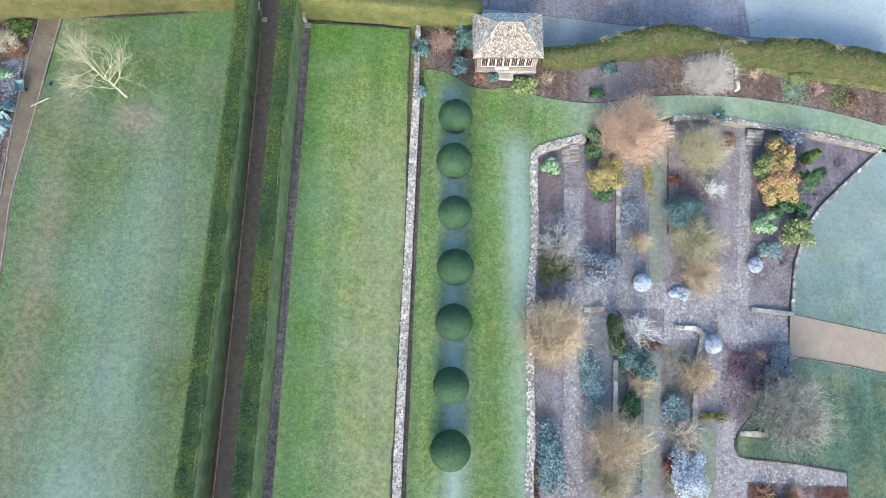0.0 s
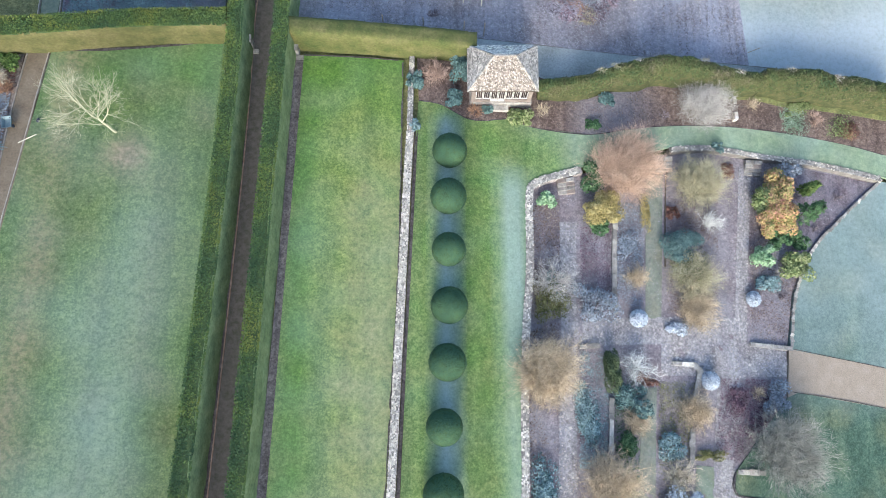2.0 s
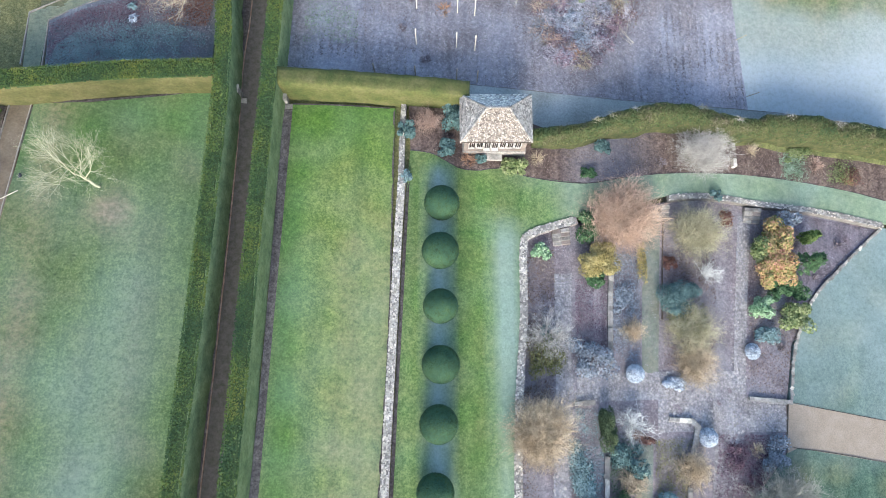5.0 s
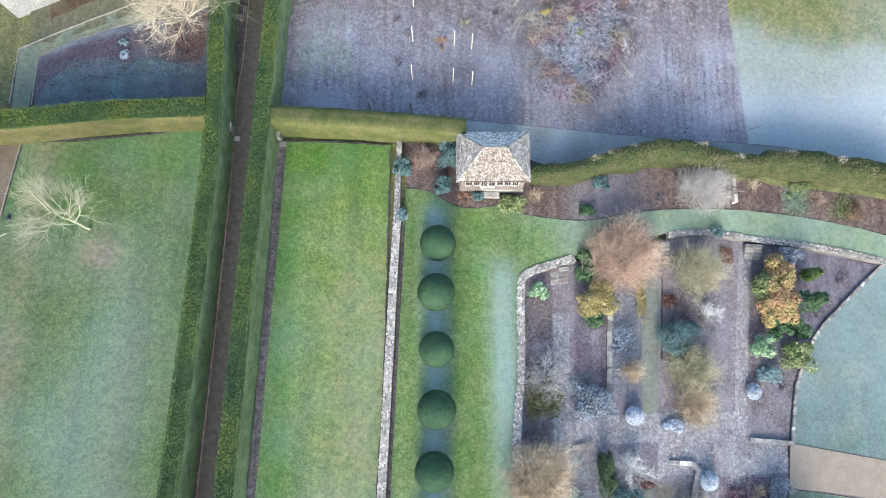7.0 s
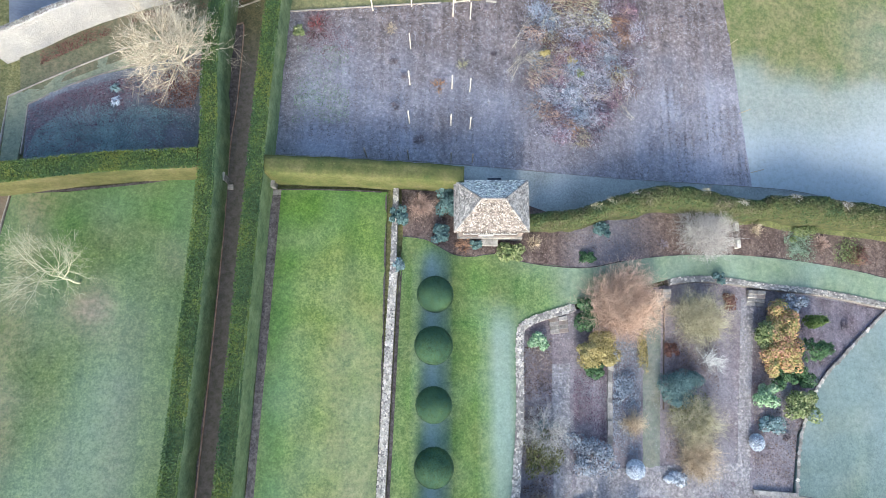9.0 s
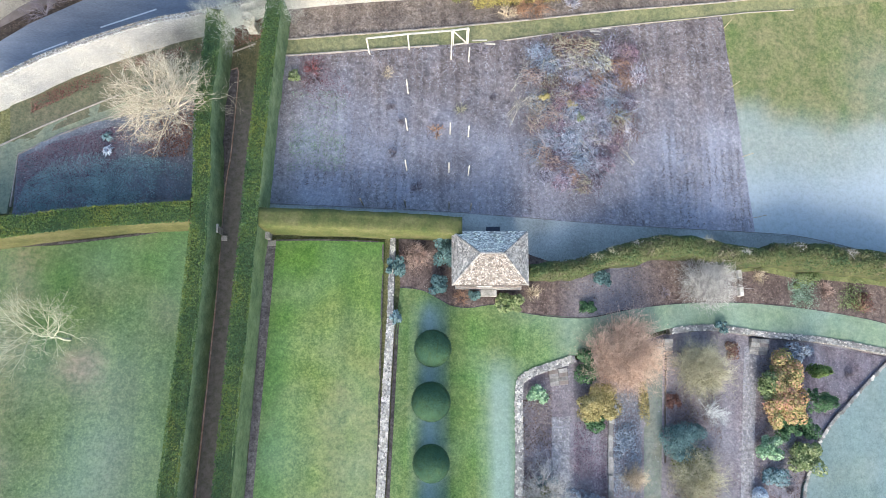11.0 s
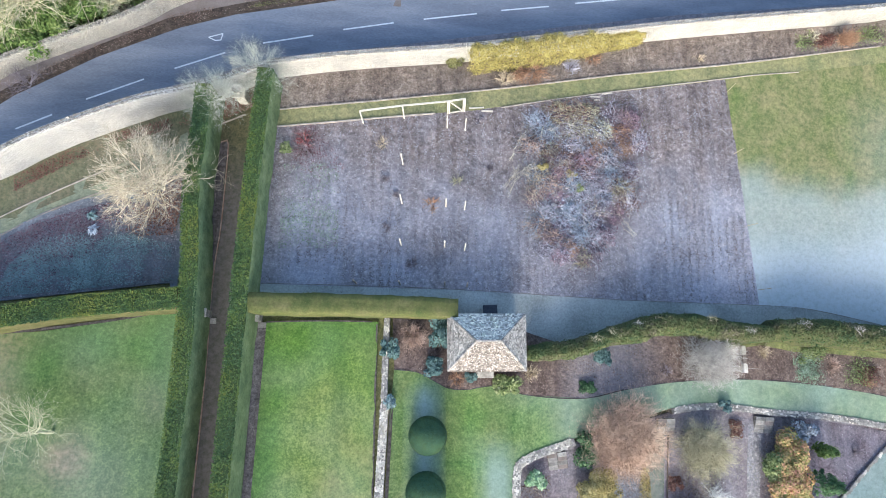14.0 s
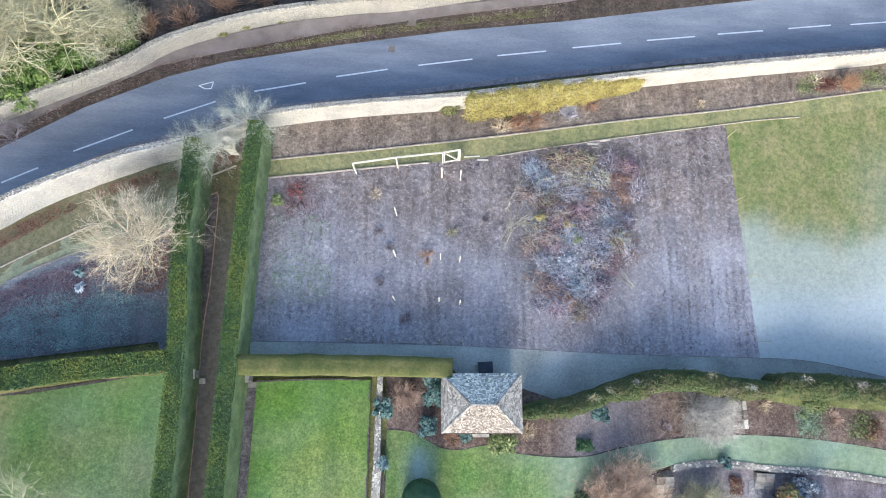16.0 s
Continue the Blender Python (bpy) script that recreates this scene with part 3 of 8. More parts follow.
def bare_shrub(name, x, y, radius, height, mat, label, seed=1, stems=26, depth=2, kids=3, twig=0.014, base=None, lean=(0, 0), group="", category="shrub"):
    """A leafless bush: stems from the root that fork into fine twigs."""
    e = thing(name, label, category, x, y, None if base is None else base, group=group)
    rng = random.Random(seed)
    vs, fs = [], []
    sv, sf = [], []
    for i in range(int(stems * 1.0)):
        g = rng.uniform(0, 2 * math.pi)
        tilt = math.sqrt(rng.random())
        d = Vector((math.cos(g) * tilt * radius * 1.05 + lean[0], math.sin(g) * tilt * radius * 1.05 + lean[1], height * (1.05 - 0.45 * tilt))).normalized()
        ln = (radius ** 2 * tilt ** 2 + height ** 2 * (1 - 0.4 * tilt)) ** 0.5 * 0.56
        grow(rng, vs, fs, Vector((math.cos(g), math.sin(g), 0)) * radius * 0.08, d, ln * rng.uniform(0.75, 1.1), twig * rng.uniform(1.5, 3.0), depth, 0.58, kids, 0.35, 3, 0.62)
        if i % 5 == 0:
            root = Vector((math.cos(g), math.sin(g), 0)) * radius * 0.08
            bend = root + d * ln * 0.55 + Vector((rng.uniform(-0.1, 0.1), rng.uniform(-0.1, 0.1), 0))
            limb(sv, sf, root - Vector((0, 0, 0.1)), bend, twig * 4.2, twig * 3.0, 5)
            limb(sv, sf, bend, bend + d * ln * 0.6 + Vector((rng.uniform(-0.2, 0.2), rng.uniform(-0.2, 0.2), 0.1)), twig * 3.0, twig * 1.4, 5)
    obj("twig_crown", vs, fs, mat, e)
    tagged(obj("lower_branch", sv, sf, mat, e), kind="stuff")
    return e


def bare_tree(name, x, y, height, spread, mat, label, seed=1, trunk=0.16, limbs=9, depth=3, kids=3, first=0.22, fan=0.55, lean=(0, 0), twist=0.62, stout=0.22):
    """A leafless tree: a tapered trunk, limbs and a fine crown."""
    e = thing(name, label, "tree", x, y)
    rng = random.Random(seed)
    tv, tf, cv, cf = [], [], [], []
    p, top = Vector((0, 0, -0.2)), height * 0.72
    n = 7
    for i in range(n):
        q = Vector((lean[0] * (i + 1) / n + rng.uniform(-0.08, 0.08), lean[1] * (i + 1) / n + rng.uniform(-0.08, 0.08), top * (i + 1) / n))
        limb(tv, tf, p, q, trunk * (1 - 0.8 * i / n), trunk * (1 - 0.8 * (i + 1) / n), 7)
        if (i + 1) / n > first:
            for _ in range(max(1, limbs // (n - 1))):
                g = rng.uniform(0, 2 * math.pi)
                d = Vector((math.cos(g), math.sin(g), rng.uniform(0.25, 1.0))).normalized()
                grow(rng, cv, cf, q, d, spread * rng.uniform(0.42, 0.6) * (1.1 - 0.4 * i / n), trunk * stout, depth, fan * 0.75, kids, 0.3, 4, twist)
        p = q
    obj("trunk", tv, tf, mat, e, smooth=True)
    obj("crown", cv, cf, mat, e)
    return e


def leafy_shrub(name, x, y, rx, ry, height, mat, label, seed=1, leaves=900, size=0.16, lumps=6, group="", jitter=0.75, category="shrub", turn=0.0, core=None, base=None):
    """An evergreen bush: leaves over a cluster of uneven lumps, with stems inside."""
    leaves, size, rx, ry, height, lumps = int(leaves * 3.0), size * 0.92, rx * 1.2, ry * 1.2, height * 1.1, int(lumps * 1.8)
    e = thing(name, label, category, x, y, base, group=group)
    rng = np.random.default_rng(seed)
    ctr = np.stack([rng.uniform(-0.66, 0.66, lumps) * rx, rng.uniform(-0.66, 0.66, lumps) * ry, rng.uniform(0.3, 0.72, lumps) * height], 1)
    ctr[0] = (0, 0, height * 0.42 if lumps == 1 else height * 0.5)
    rad = rng.uniform(0.2, 0.5, lumps) if lumps > 1 else np.array([0.8])
    k = rng.integers(0, lumps, leaves)
    d = rng.normal(0, 1, (leaves, 3))
    d[:, 2] = np.abs(d[:, 2]) * 1.15 - 0.35
    d /= np.linalg.norm(d, axis=1)[:, None]
    reach = 1.12 * rad[k][:, None] * rng.uniform(0.65 if lumps > 1 else 0.9, 1.08, (leaves, 1))
    pos = ctr[k] + d * reach * np.array([rx, ry, height * 0.8])
    c, s = math.cos(turn), math.sin(turn)
    pos = np.stack([pos[:, 0] * c - pos[:, 1] * s, pos[:, 0] * s + pos[:, 1] * c, np.maximum(pos[:, 2], 0.03)], 1)
    quad, faces = leaf_cloud(rng, pos, d + np.array([0, 0, 0.5]), size, jitter)
    cloud_ob("foliage", quad, faces, mat, e)
    vs, fs = [], []
    for i in range(lumps):
        q = Vector((ctr[i, 0] * c - ctr[i, 1] * s, ctr[i, 0] * s + ctr[i, 1] * c, ctr[i, 2]))
        limb(vs, fs, Vector((q.x * 0.2, q.y * 0.2, -0.05)), q, 0.03, 0.012, 5)
    tagged(obj("inner_wood", vs, fs, core or M["stem"], e), kind="stuff")
    return e


M["stem"] = plain_mat("brown_bark", (0.06, 0.045, 0.035), (0.1, 0.078, 0.06), (0.15, 0.12, 0.095), 3.0, 0.9, 0, 0.01)
M["birch"] = plain_mat("pale_bark", (0.42, 0.40, 0.25), (0.55, 0.53, 0.36), (0.67, 0.65, 0.48), 3.0, 0.8, 0.2, 0.0)
M["twig_tan"] = plain_mat("tan_twigs", (0.42, 0.335, 0.225), (0.54, 0.445, 0.32), (0.63, 0.54, 0.41), 1.0, 0.85, 0.5, 0.0)
M["twig_orange"] = plain_mat("orange_twigs", (0.46, 0.32, 0.235), (0.57, 0.42, 0.32), (0.66, 0.52, 0.41), 1.0, 0.85, 0.4, 0.0)
M["twig_grey"] = plain_mat("grey_twigs", (0.338, 0.304, 0.270), (0.486, 0.446, 0.405), (0.621, 0.581, 0.527), 1.0, 0.85, 0.4, 0.0)
M["twig_pale"] = plain_mat("pale_twigs", (0.451, 0.386, 0.289), (0.594, 0.519, 0.398), (0.660, 0.634, 0.507), 1.0, 0.85, 0.4, 0.0)
M["twig_olive"] = plain_mat("olive_twigs", (0.34, 0.31, 0.20), (0.44, 0.41, 0.28), (0.54, 0.51, 0.38), 1.0, 0.85, 0.5, 0.0)

# ------------------------------------------------------------------ the ground, from the garden to the horizon
GXS = sorted(set([-2500, -900, -400, -200, -120] + list(range(-80, 81, 4)) + [120, 200, 400, 900, 2500]))
GYS = sorted(set([-2500, -900, -400, -160, -80] + list(range(-40, 105, 4)) + [140, 220, 400, 900, 2500]))
gv = [(x, y, ground(x, y) - 0.22 - 1.1 * sstep(5, 9, x) * sstep(31, 24, y)) for y in GYS for x in GXS]
gf = [(j * len(GXS) + i, j * len(GXS) + i + 1, (j + 1) * len(GXS) + i + 1, (j + 1) * len(GXS) + i) for j in range(len(GYS) - 1) for i in range(len(GXS) - 1)]
tagged(obj("ground", gv, gf, M["grass_path"], smooth=True), "sloping winter grassland round the garden", "ground", kind="structure")

# lawns
BARE_X, BARE_Y = (-27.53, 22.70)


def cover_left(x, y):
    f = 0.27 * math.exp(-((x + 26.0 - 0.12 * (y - 8)) / 4.0) ** 2) * sstep(29, 10, y) + 0.07
    f += 0.12 * sstep(0, -10, y) * math.exp(-((x + 27) / 4) ** 2)
    lush = 0.85 * sstep(25, 33, y + 1.5 * nz(x, y, 0.2, 2)) + 0.55 * sstep(-21.8, -19.3, x) * sstep(38, 10, y)
    dry = 0.10 + 0.4 * math.exp(-((x + 33.2) / 1.3) ** 2) + 1.25 * math.exp(-(((x - BARE_X) / 1.7) ** 2 + ((y - BARE_Y) / 1.3) ** 2))
    return f + 0.14 * nz(x, y, 0.22, 5), dry + 0.3 * nz(x, y, 0.35, 8), lush


def cover_mid(x, y):
    edge = min(abs(x + 12.1 + 0.0 * y), 9)
    lush = 0.26 + 0.2 * nz(x, y, 0.3, 11) + 0.75 * sstep(2.2, 0.3, edge) + 0.8 * sstep(26, 33.5, y + 1.2 * nz(x, y, 0.25, 4)) + 0.2 * sstep(-5, -3.4, x)
    dry = 0.46 * sstep(2.0, 5.0, edge) * sstep(31, 16, y)
    return 0.03 + 0.1 * sstep(28, 12, y) + 0.12 * nz(x, y, 0.3, 6), dry + 0.4 * nz(x, y, 0.45, 1), lush


def cover_ball(x, y):
    stripe = math.exp(-((x - 0.95) / 0.95) ** 2) * sstep(29.5, 26.5, y)
    wallside = math.exp(-((x - 7.2) / 1.25) ** 2) * sstep(25, 20, y) * (0.6 + 0.4 * sstep(0, 12, y))
    east = (0.27 + 0.16 * nz(x, y, 0.35, 9)) * sstep(10.5, 14.5, x) + 0.16 * sstep(23, 27, y) * sstep(6, 10, x)
    lush = 0.42 * math.exp(-((x - 4.3) / 1.7) ** 2) * sstep(-14, 12, y) + 0.3 * sstep(-2.4, -1.6, x)
    return 0.95 * stripe + 0.75 * wallside + east + 0.12 * nz(x, y, 0.3, 6), 0.18 + 0.12 * sstep(11, 15, x) + 0.25 * nz(x, y, 0.5, 2), lush


SOUTH = -24.0
sheet("lawn_upper", [(-35.00, 32.53), (-30.80, 32.79), (-25.90, 33.59), (-20.28, 35.02)] + [(-21.0, SOUTH), (-33.8, SOUTH)] + [(-35.82, 8.50), (-36.20, 15.09), (-35.75, 22.49)], M["grass_left"], 0.05, 1.0, cover_left, "mown lawn with streaks of frost and worn turf")
sheet("lawn_middle", [(-12.80, 33.93), (-3.26, 33.92), (-3.52, 12.61), (-4.29, -9.61)] + [(-2.7, SOUTH), (-13.2, SOUTH)] + [(-13.61, -9.29), (-13.28, 12.24)], M["grass_mid"], 0.05, 1.0, cover_mid, "mown lawn, green at its edges and dry in the middle")
sheet("lawn_lower", [(-1.78, 29.77), (0.34, 29.56), (1.74, 28.81), (2.86, 28.16), (4.84, 28.05), (6.84, 28.38), (9.99, 27.56), (15.26, 27.24), (19.51, 28.07), (24.46, 28.72), (30.77, 28.94), (37.18, 28.53), (43.70, 27.66), (48.19, 26.71)] + [(52.0, 26.0), (52.0, 22.5)] + [(47.87, 24.27), (40.14, 25.61), (33.69, 26.11), (28.03, 26.63), (23.67, 26.36), (14.50, 23.85), (11.27, 22.94), (8.76, 21.61), (8.12, 8.71), (7.18, -10.00)] + [(8.6, SOUTH), (-1.4, SOUTH)] + [(-3.09, -9.65), (-2.39, 12.65), (-1.98, 27.45)], M["grass_ball"], 0.05, 1.0, cover_ball, "frosty mown lawn round clipped domes")
sheet("grass_bank", [(-24.0, SOUTH), (-19.0, SOUTH)] + [(-19.66, -8.26), (-17.98, 34.41), (-20.28, 35.02), (-20.80, 7.96), (-20.48, -8.23)], M["grass_left"], 0.03, 1.2, lambda x, y: (0.1, 0.1, 0.4), "rough grass along the hedge foot")
sheet("path_hedge_walk", [(-17.99, 50.22), (-17.63, 24.73)] + [(-17.96, 34.11), (-18.25, -9.13)] + [(-19.3, SOUTH), (-13.0, SOUTH)] + [(-15.40, -9.23), (-15.64, 34.93)] + [(-15.63, 50.30), (-13.85, 57.51), (-17.83, 56.38)], M["walk_earth"], 0.02, 1.2, lambda x, y: (0.0, 1.25 * sstep(52, 41, y + 1.5 * nz(x, y, 0.4, 3)) + 0.1, 0.0), "dark damp earth walk between two tall hedges, mossy at its end")
sheet("walk_margin", [(-18.3, 50.1), (-17.25, 50.3), (-17.62, 37.3), (-17.55, 24.7), (-17.95, -9.05), (-18.25, SOUTH), (-19.2, SOUTH), (-18.7, -8.0), (-18.1, 31.0)], M["soil_dark"], 0.06, 1.5, None, "dark strip of soil between the hedge and the edged walk")
sheet("soil_strip", [(-13.64, 33.49), (-12.79, 33.69), (-13.23, 8.15), (-13.58, -9.20)] + [(-14.2, SOUTH), (-15.2, SOUTH)] + [(-14.39, -9.18), (-13.98, 8.13)], M["soil_walk"], 0.03, 1.5, None, "narrow strip of bare soil beside the lawn")
sheet("path_west", [(-36.85, 34.23), (-35.07, 32.70), (-35.35, 30.77), (-35.92, 17.42), (-35.85, 7.56)] + [(-35.0, SOUTH), (-37.5, SOUTH)] + [(-37.37, 11.32), (-37.33, 20.49), (-37.13, 30.61)], M["path_brown"], 0.03, 1.5, None, "brown gravel garden path with thin edging")
sheet("bed_west", [(-37.04, 34.21), (-37.22, 30.60), (-37.33, 20.49), (-37.37, 11.32)] + [(-37.6, SOUTH), (-52.0, SOUTH), (-52.0, 34.0)], M["soil_bed"], 0.06, 1.2, None, "planted border of dark soil", rough=0.1)

# borders and plots
def cover_plot(x, y):
    f = 0.34 * sstep(52, 42, y + 2.5 * nz(x, y, 0.2, 3)) + 0.20 * math.exp(-((x + 9) / 4) ** 2) * sstep(54, 48, y) + 0.16 * sstep(20, 26, x + 2 * nz(x, y, 0.3, 1)) * sstep(54, 44, y)
    return f + 0.26 * nz(x, y, 0.35, 4) + 0.16 * nz(x * 2.2, y * 0.15, 0.3, 9) + 0.01 - 0.12 * sstep(50, 57, y), 0.0, 0.0


def cover_east(x, y):
    f = sstep(51.2, 46.8, y + 0.12 * (x - 33) + 1.6 * nz(x, y, 0.25, 2)) + 0.35 * sstep(42, 50, x) * sstep(60, 52, y)
    # rime, with extra near the hedge to lighten the colour against its shadow
    return f * (0.56 + 0.8 * sstep(45, 36, y)), 0.55 + 0.8 * nz(x, y, 0.6, 1), 0.35 * sstep(36, 32, x)


def cover_rime(x, y):
    return 0.25 + 0.11 * sstep(4, 8, y) + 0.24 * nz(x, y, 0.15, 3) + 0.12 * nz(x, y, 0.5, 7) + 0.14 * sstep(2, 16, y) - 0.36 * sstep(2, -6, y) - 0.08 * sstep(34, 38, x) * sstep(4, 0, y) + 0.12 * sstep(40, 48, x), 0.05 + 0.55 * nz(x, y, 0.3, 12), 0.1


sheet("plot_soil", [(-13.65, 51.93), (-4.61, 53.19), (5.59, 54.53), (14.93, 56.32), (31.50, 59.03), (32.04, 52.73), (33.22, 35.93), (19.53, 36.18), (3.80, 36.91), (-13.93, 37.14), (-13.76, 42.31), (-13.67, 47.45)], M["soil_plot"], 0.05, 1.0, cover_plot, "frosted winter vegetable plot of dug soil and leaf litter", rough=0.1)
# rime cover and tone are raised so the colour offsets the hedge's shadow
sheet("grass_strip", [(-13.93, 37.14), (3.80, 36.91), (19.53, 36.18), (33.22, 35.93), (38.73, 35.63), (46.22, 34.14), (46.08, 32.95), (36.17, 33.51), (24.85, 33.73), (16.09, 31.94), (10.10, 31.77), (4.55, 34.14), (3.80, 34.93), (-13.77, 34.99)], M["soil_strip_rime"], 0.03, 1.0, lambda x, y: (0.70 + 0.6 * nz(x, y, 0.35, 6) + 0.15 * sstep(14, 6, x), 0.0, 0.0), "shaded frosty strip of thin turf and soil behind the hedge")
sheet("lawn_east", [(31.50, 59.03), (49.23, 61.68)] + [(62.0, 64.0), (62.0, 34.0)] + [(46.22, 34.14), (38.73, 35.63), (33.22, 35.93)], M["grass_east"], 0.04, 1.0, cover_east, "green lawn turning white with frost in the shade")
sheet("path_grass", [(-13.55, 53.57), (-1.50, 55.33), (9.36, 57.02), (20.74, 58.95), (32.65, 60.75), (49.41, 63.52)] + [(60.0, 66.4), (60.0, 64.2)] + [(49.23, 61.68), (31.50, 59.03), (14.93, 56.32), (5.59, 54.53), (-4.61, 53.19), (-13.65, 51.93)], M["grass_path"], 0.06, 1.2, lambda x, y: (0.05, 0.45 + 0.4 * nz(x, y, 0.35, 5), 0.1 * sstep(8, 14, x) + 0.35 * nz(x, y, 0.3, 2)), "worn grass path with thin edging boards")
sheet("bed_north", [(-13.57, 57.13), (-4.75, 58.43), (5.53, 59.81), (23.87, 63.01), (39.07, 65.15), (49.71, 66.74)] + [(60.0, 69.5), (60.0, 66.4)] + [(49.41, 63.52), (32.65, 60.75), (20.74, 58.95), (9.36, 57.02), (-1.50, 55.33), (-13.55, 53.57)], M["soil_bed"], 0.05, 1.2, None, "long border of bare brown soil under the wall", rough=0.08)
sheet("border_pavilion", [(-1.78, 29.77)] + [(-2.0, 34.7), (3.0, 34.5), (9.3, 33.4)] + [(13.54, 32.04), (17.67, 33.36), (21.88, 34.33), (26.67, 34.33), (31.50, 33.63), (37.59, 33.32), (44.24, 32.49)] + [(52.0, 31.0), (52.0, 26.0)] + [(48.19, 26.71), (43.70, 27.66), (37.18, 28.53), (30.77, 28.94), (24.46, 28.72), (19.51, 28.07), (15.26, 27.24), (9.99, 27.56), (6.84, 28.38), (4.84, 28.05), (2.86, 28.16), (1.74, 28.81), (0.34, 29.56)], M["soil_border"], 0.08, 1.0, lambda x, y: (0.3 * sstep(12, 16, x) * sstep(24, 18, x), 0, 0), "curving shrub border of dark mulched soil", rough=0.08)

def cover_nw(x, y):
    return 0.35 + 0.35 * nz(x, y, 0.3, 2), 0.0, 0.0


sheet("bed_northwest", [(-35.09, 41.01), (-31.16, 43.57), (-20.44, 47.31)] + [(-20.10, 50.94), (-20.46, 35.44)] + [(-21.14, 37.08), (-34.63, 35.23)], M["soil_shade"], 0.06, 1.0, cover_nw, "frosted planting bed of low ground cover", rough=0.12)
sheet("path_northwest", [(-36.81, 41.46), (-32.24, 44.37), (-24.29, 48.84)] + [(-20.15, 51.58)] + [(-20.44, 47.31), (-31.16, 43.57), (-35.09, 41.01), (-35.13, 35.47), (-36.48, 35.40)], M["grass_path"], 0.04, 1.2, lambda x, y: (0.3, 0.2, 0.0), "pale worn grass path with edging")
sheet("bed_roadside", [(-36.52, 45.53), (-30.82, 49.41), (-26.41, 51.51), (-20.11, 53.86), (-19.85, 50.95), (-28.02, 45.76), (-34.22, 42.40), (-35.83, 41.65)], M["grass_moss"], 0.05, 1.2, lambda x, y: (0.05, 0.4 + 0.5 * nz(x, y, 0.3, 4), 0.1), "mossy brown grass border below the road wall", rough=0.08)

# sunk garden of stone-edged terraces
SUNK = 0.7


def in_sunk(x, y):
    return SUNK


sheet("garden_floor", [(9.21, 21.34), (11.54, 22.48), (14.48, 23.36), (23.63, 25.93), (28.00, 26.26), (33.66, 25.73), (40.10, 25.23), (47.43, 23.99), (42.08, 19.73), (38.40, 16.23), (35.95, 11.72), (34.78, 6.21), (34.21, 1.56), (28.48, -5.25), (39.42, -8.87), (39.05, -12.11)] + [(38.0, SOUTH), (9.0, SOUTH)] + [(7.48, -10.01), (8.45, 8.71)], M["soil_garden"], 0.0, 1.0, lambda x, y: (0.25 + 0.35 * nz(x, y, 0.3, 3), 0, 0), "sunk terraced garden of frosty soil beds", rough=0.08, drop=in_sunk, skirt=0.4)
sheet("bed_triangle", [(36.2, 25.2), (40.1, 24.85), (46.9, 23.75), (42.0, 19.85), (38.3, 16.3), (36.6, 13.6), (35.9, 16.0), (36.3, 20.0)], M["soil_purple"], 0.04, 0.9, lambda x, y: (0.1 + 0.3 * nz(x, y, 0.5, 3), 0, 0), "bare purple-brown soil bed with small dead clumps", rough=0.05, drop=in_sunk, skirt=0.3)
RIM = dict(skirt=0.5)
sheet("lawn_southeast", [(34.21, 1.56), (35.38, 2.00), (44.54, 0.49)] + [(52.0, -2.0), (52.0, SOUTH), (38.0, SOUTH)] + [(39.05, -12.11), (39.12, -8.86), (27.69, -7.15), (28.03, -5.14)], M["grass_rime"], -0.55, 1.0, cover_rime, "frosted teal-green lawn beside the sunk garden", **RIM)
sheet("lawn_northeast", [(47.43, 23.99), (50.01, 23.88)] + [(52.0, 22.0), (52.0, 2.5)] + [(45.13, 4.44), (35.58, 6.11), (34.91, 6.21), (36.07, 11.72), (38.51, 16.12), (42.20, 19.62)], M["grass_rime"], -0.5, 1.0, cover_rime, "pale frosted lawn beside the sunk garden", **RIM)
sheet("path_tan", [(34.91, 6.21), (35.58, 6.11), (45.13, 4.44)] + [(52.0, 2.5), (52.0, -2.0)] + [(44.54, 0.49), (35.38, 2.00), (34.21, 1.56)], M["path_tan"], -0.53, 1.2, None, "smooth tan gravel path between frosted lawns", **RIM)
for nm, pts in (("garden_path_a", [(11.93, 18.29), (13.65, 18.37), (13.17, 8.83), (12.34, -10.18), (10.50, -10.12), (11.72, 8.80)]), ("garden_path_b", [(31.39, 24.72), (32.82, 25.05), (31.31, 13.89), (30.09, 3.71), (26.15, -10.66), (24.91, -10.61), (27.44, 5.86), (27.77, 9.20), (29.47, 9.25)]),
                ("garden_path_c", [(13.17, 8.94), (27.79, 9.32), (27.44, 5.86), (27.22, 3.68), (21.27, 3.62), (21.52, 6.58), (13.04, 6.42)]), ("garden_path_e", [(26.13, -4.68), (28.05, -4.85), (27.75, -7.3), (33.0, -8.0), (39.3, -9.1), (39.4, -10.3), (28.6, -9.5), (28.1, -10.9), (25.33, -10.79)]), ("garden_path_d", [(30.42, 6.75), (34.66, 6.21), (34.45, 3.48), (30.07, 3.55)])):
    sheet(nm, pts, M["paving"], 0.03, 1.0, lambda x, y: (0.2 + 0.25 * nz(x, y, 0.5, 1), 0, 0), "stone-paved garden path with frost and lichen", drop=in_sunk, rough=0.03)
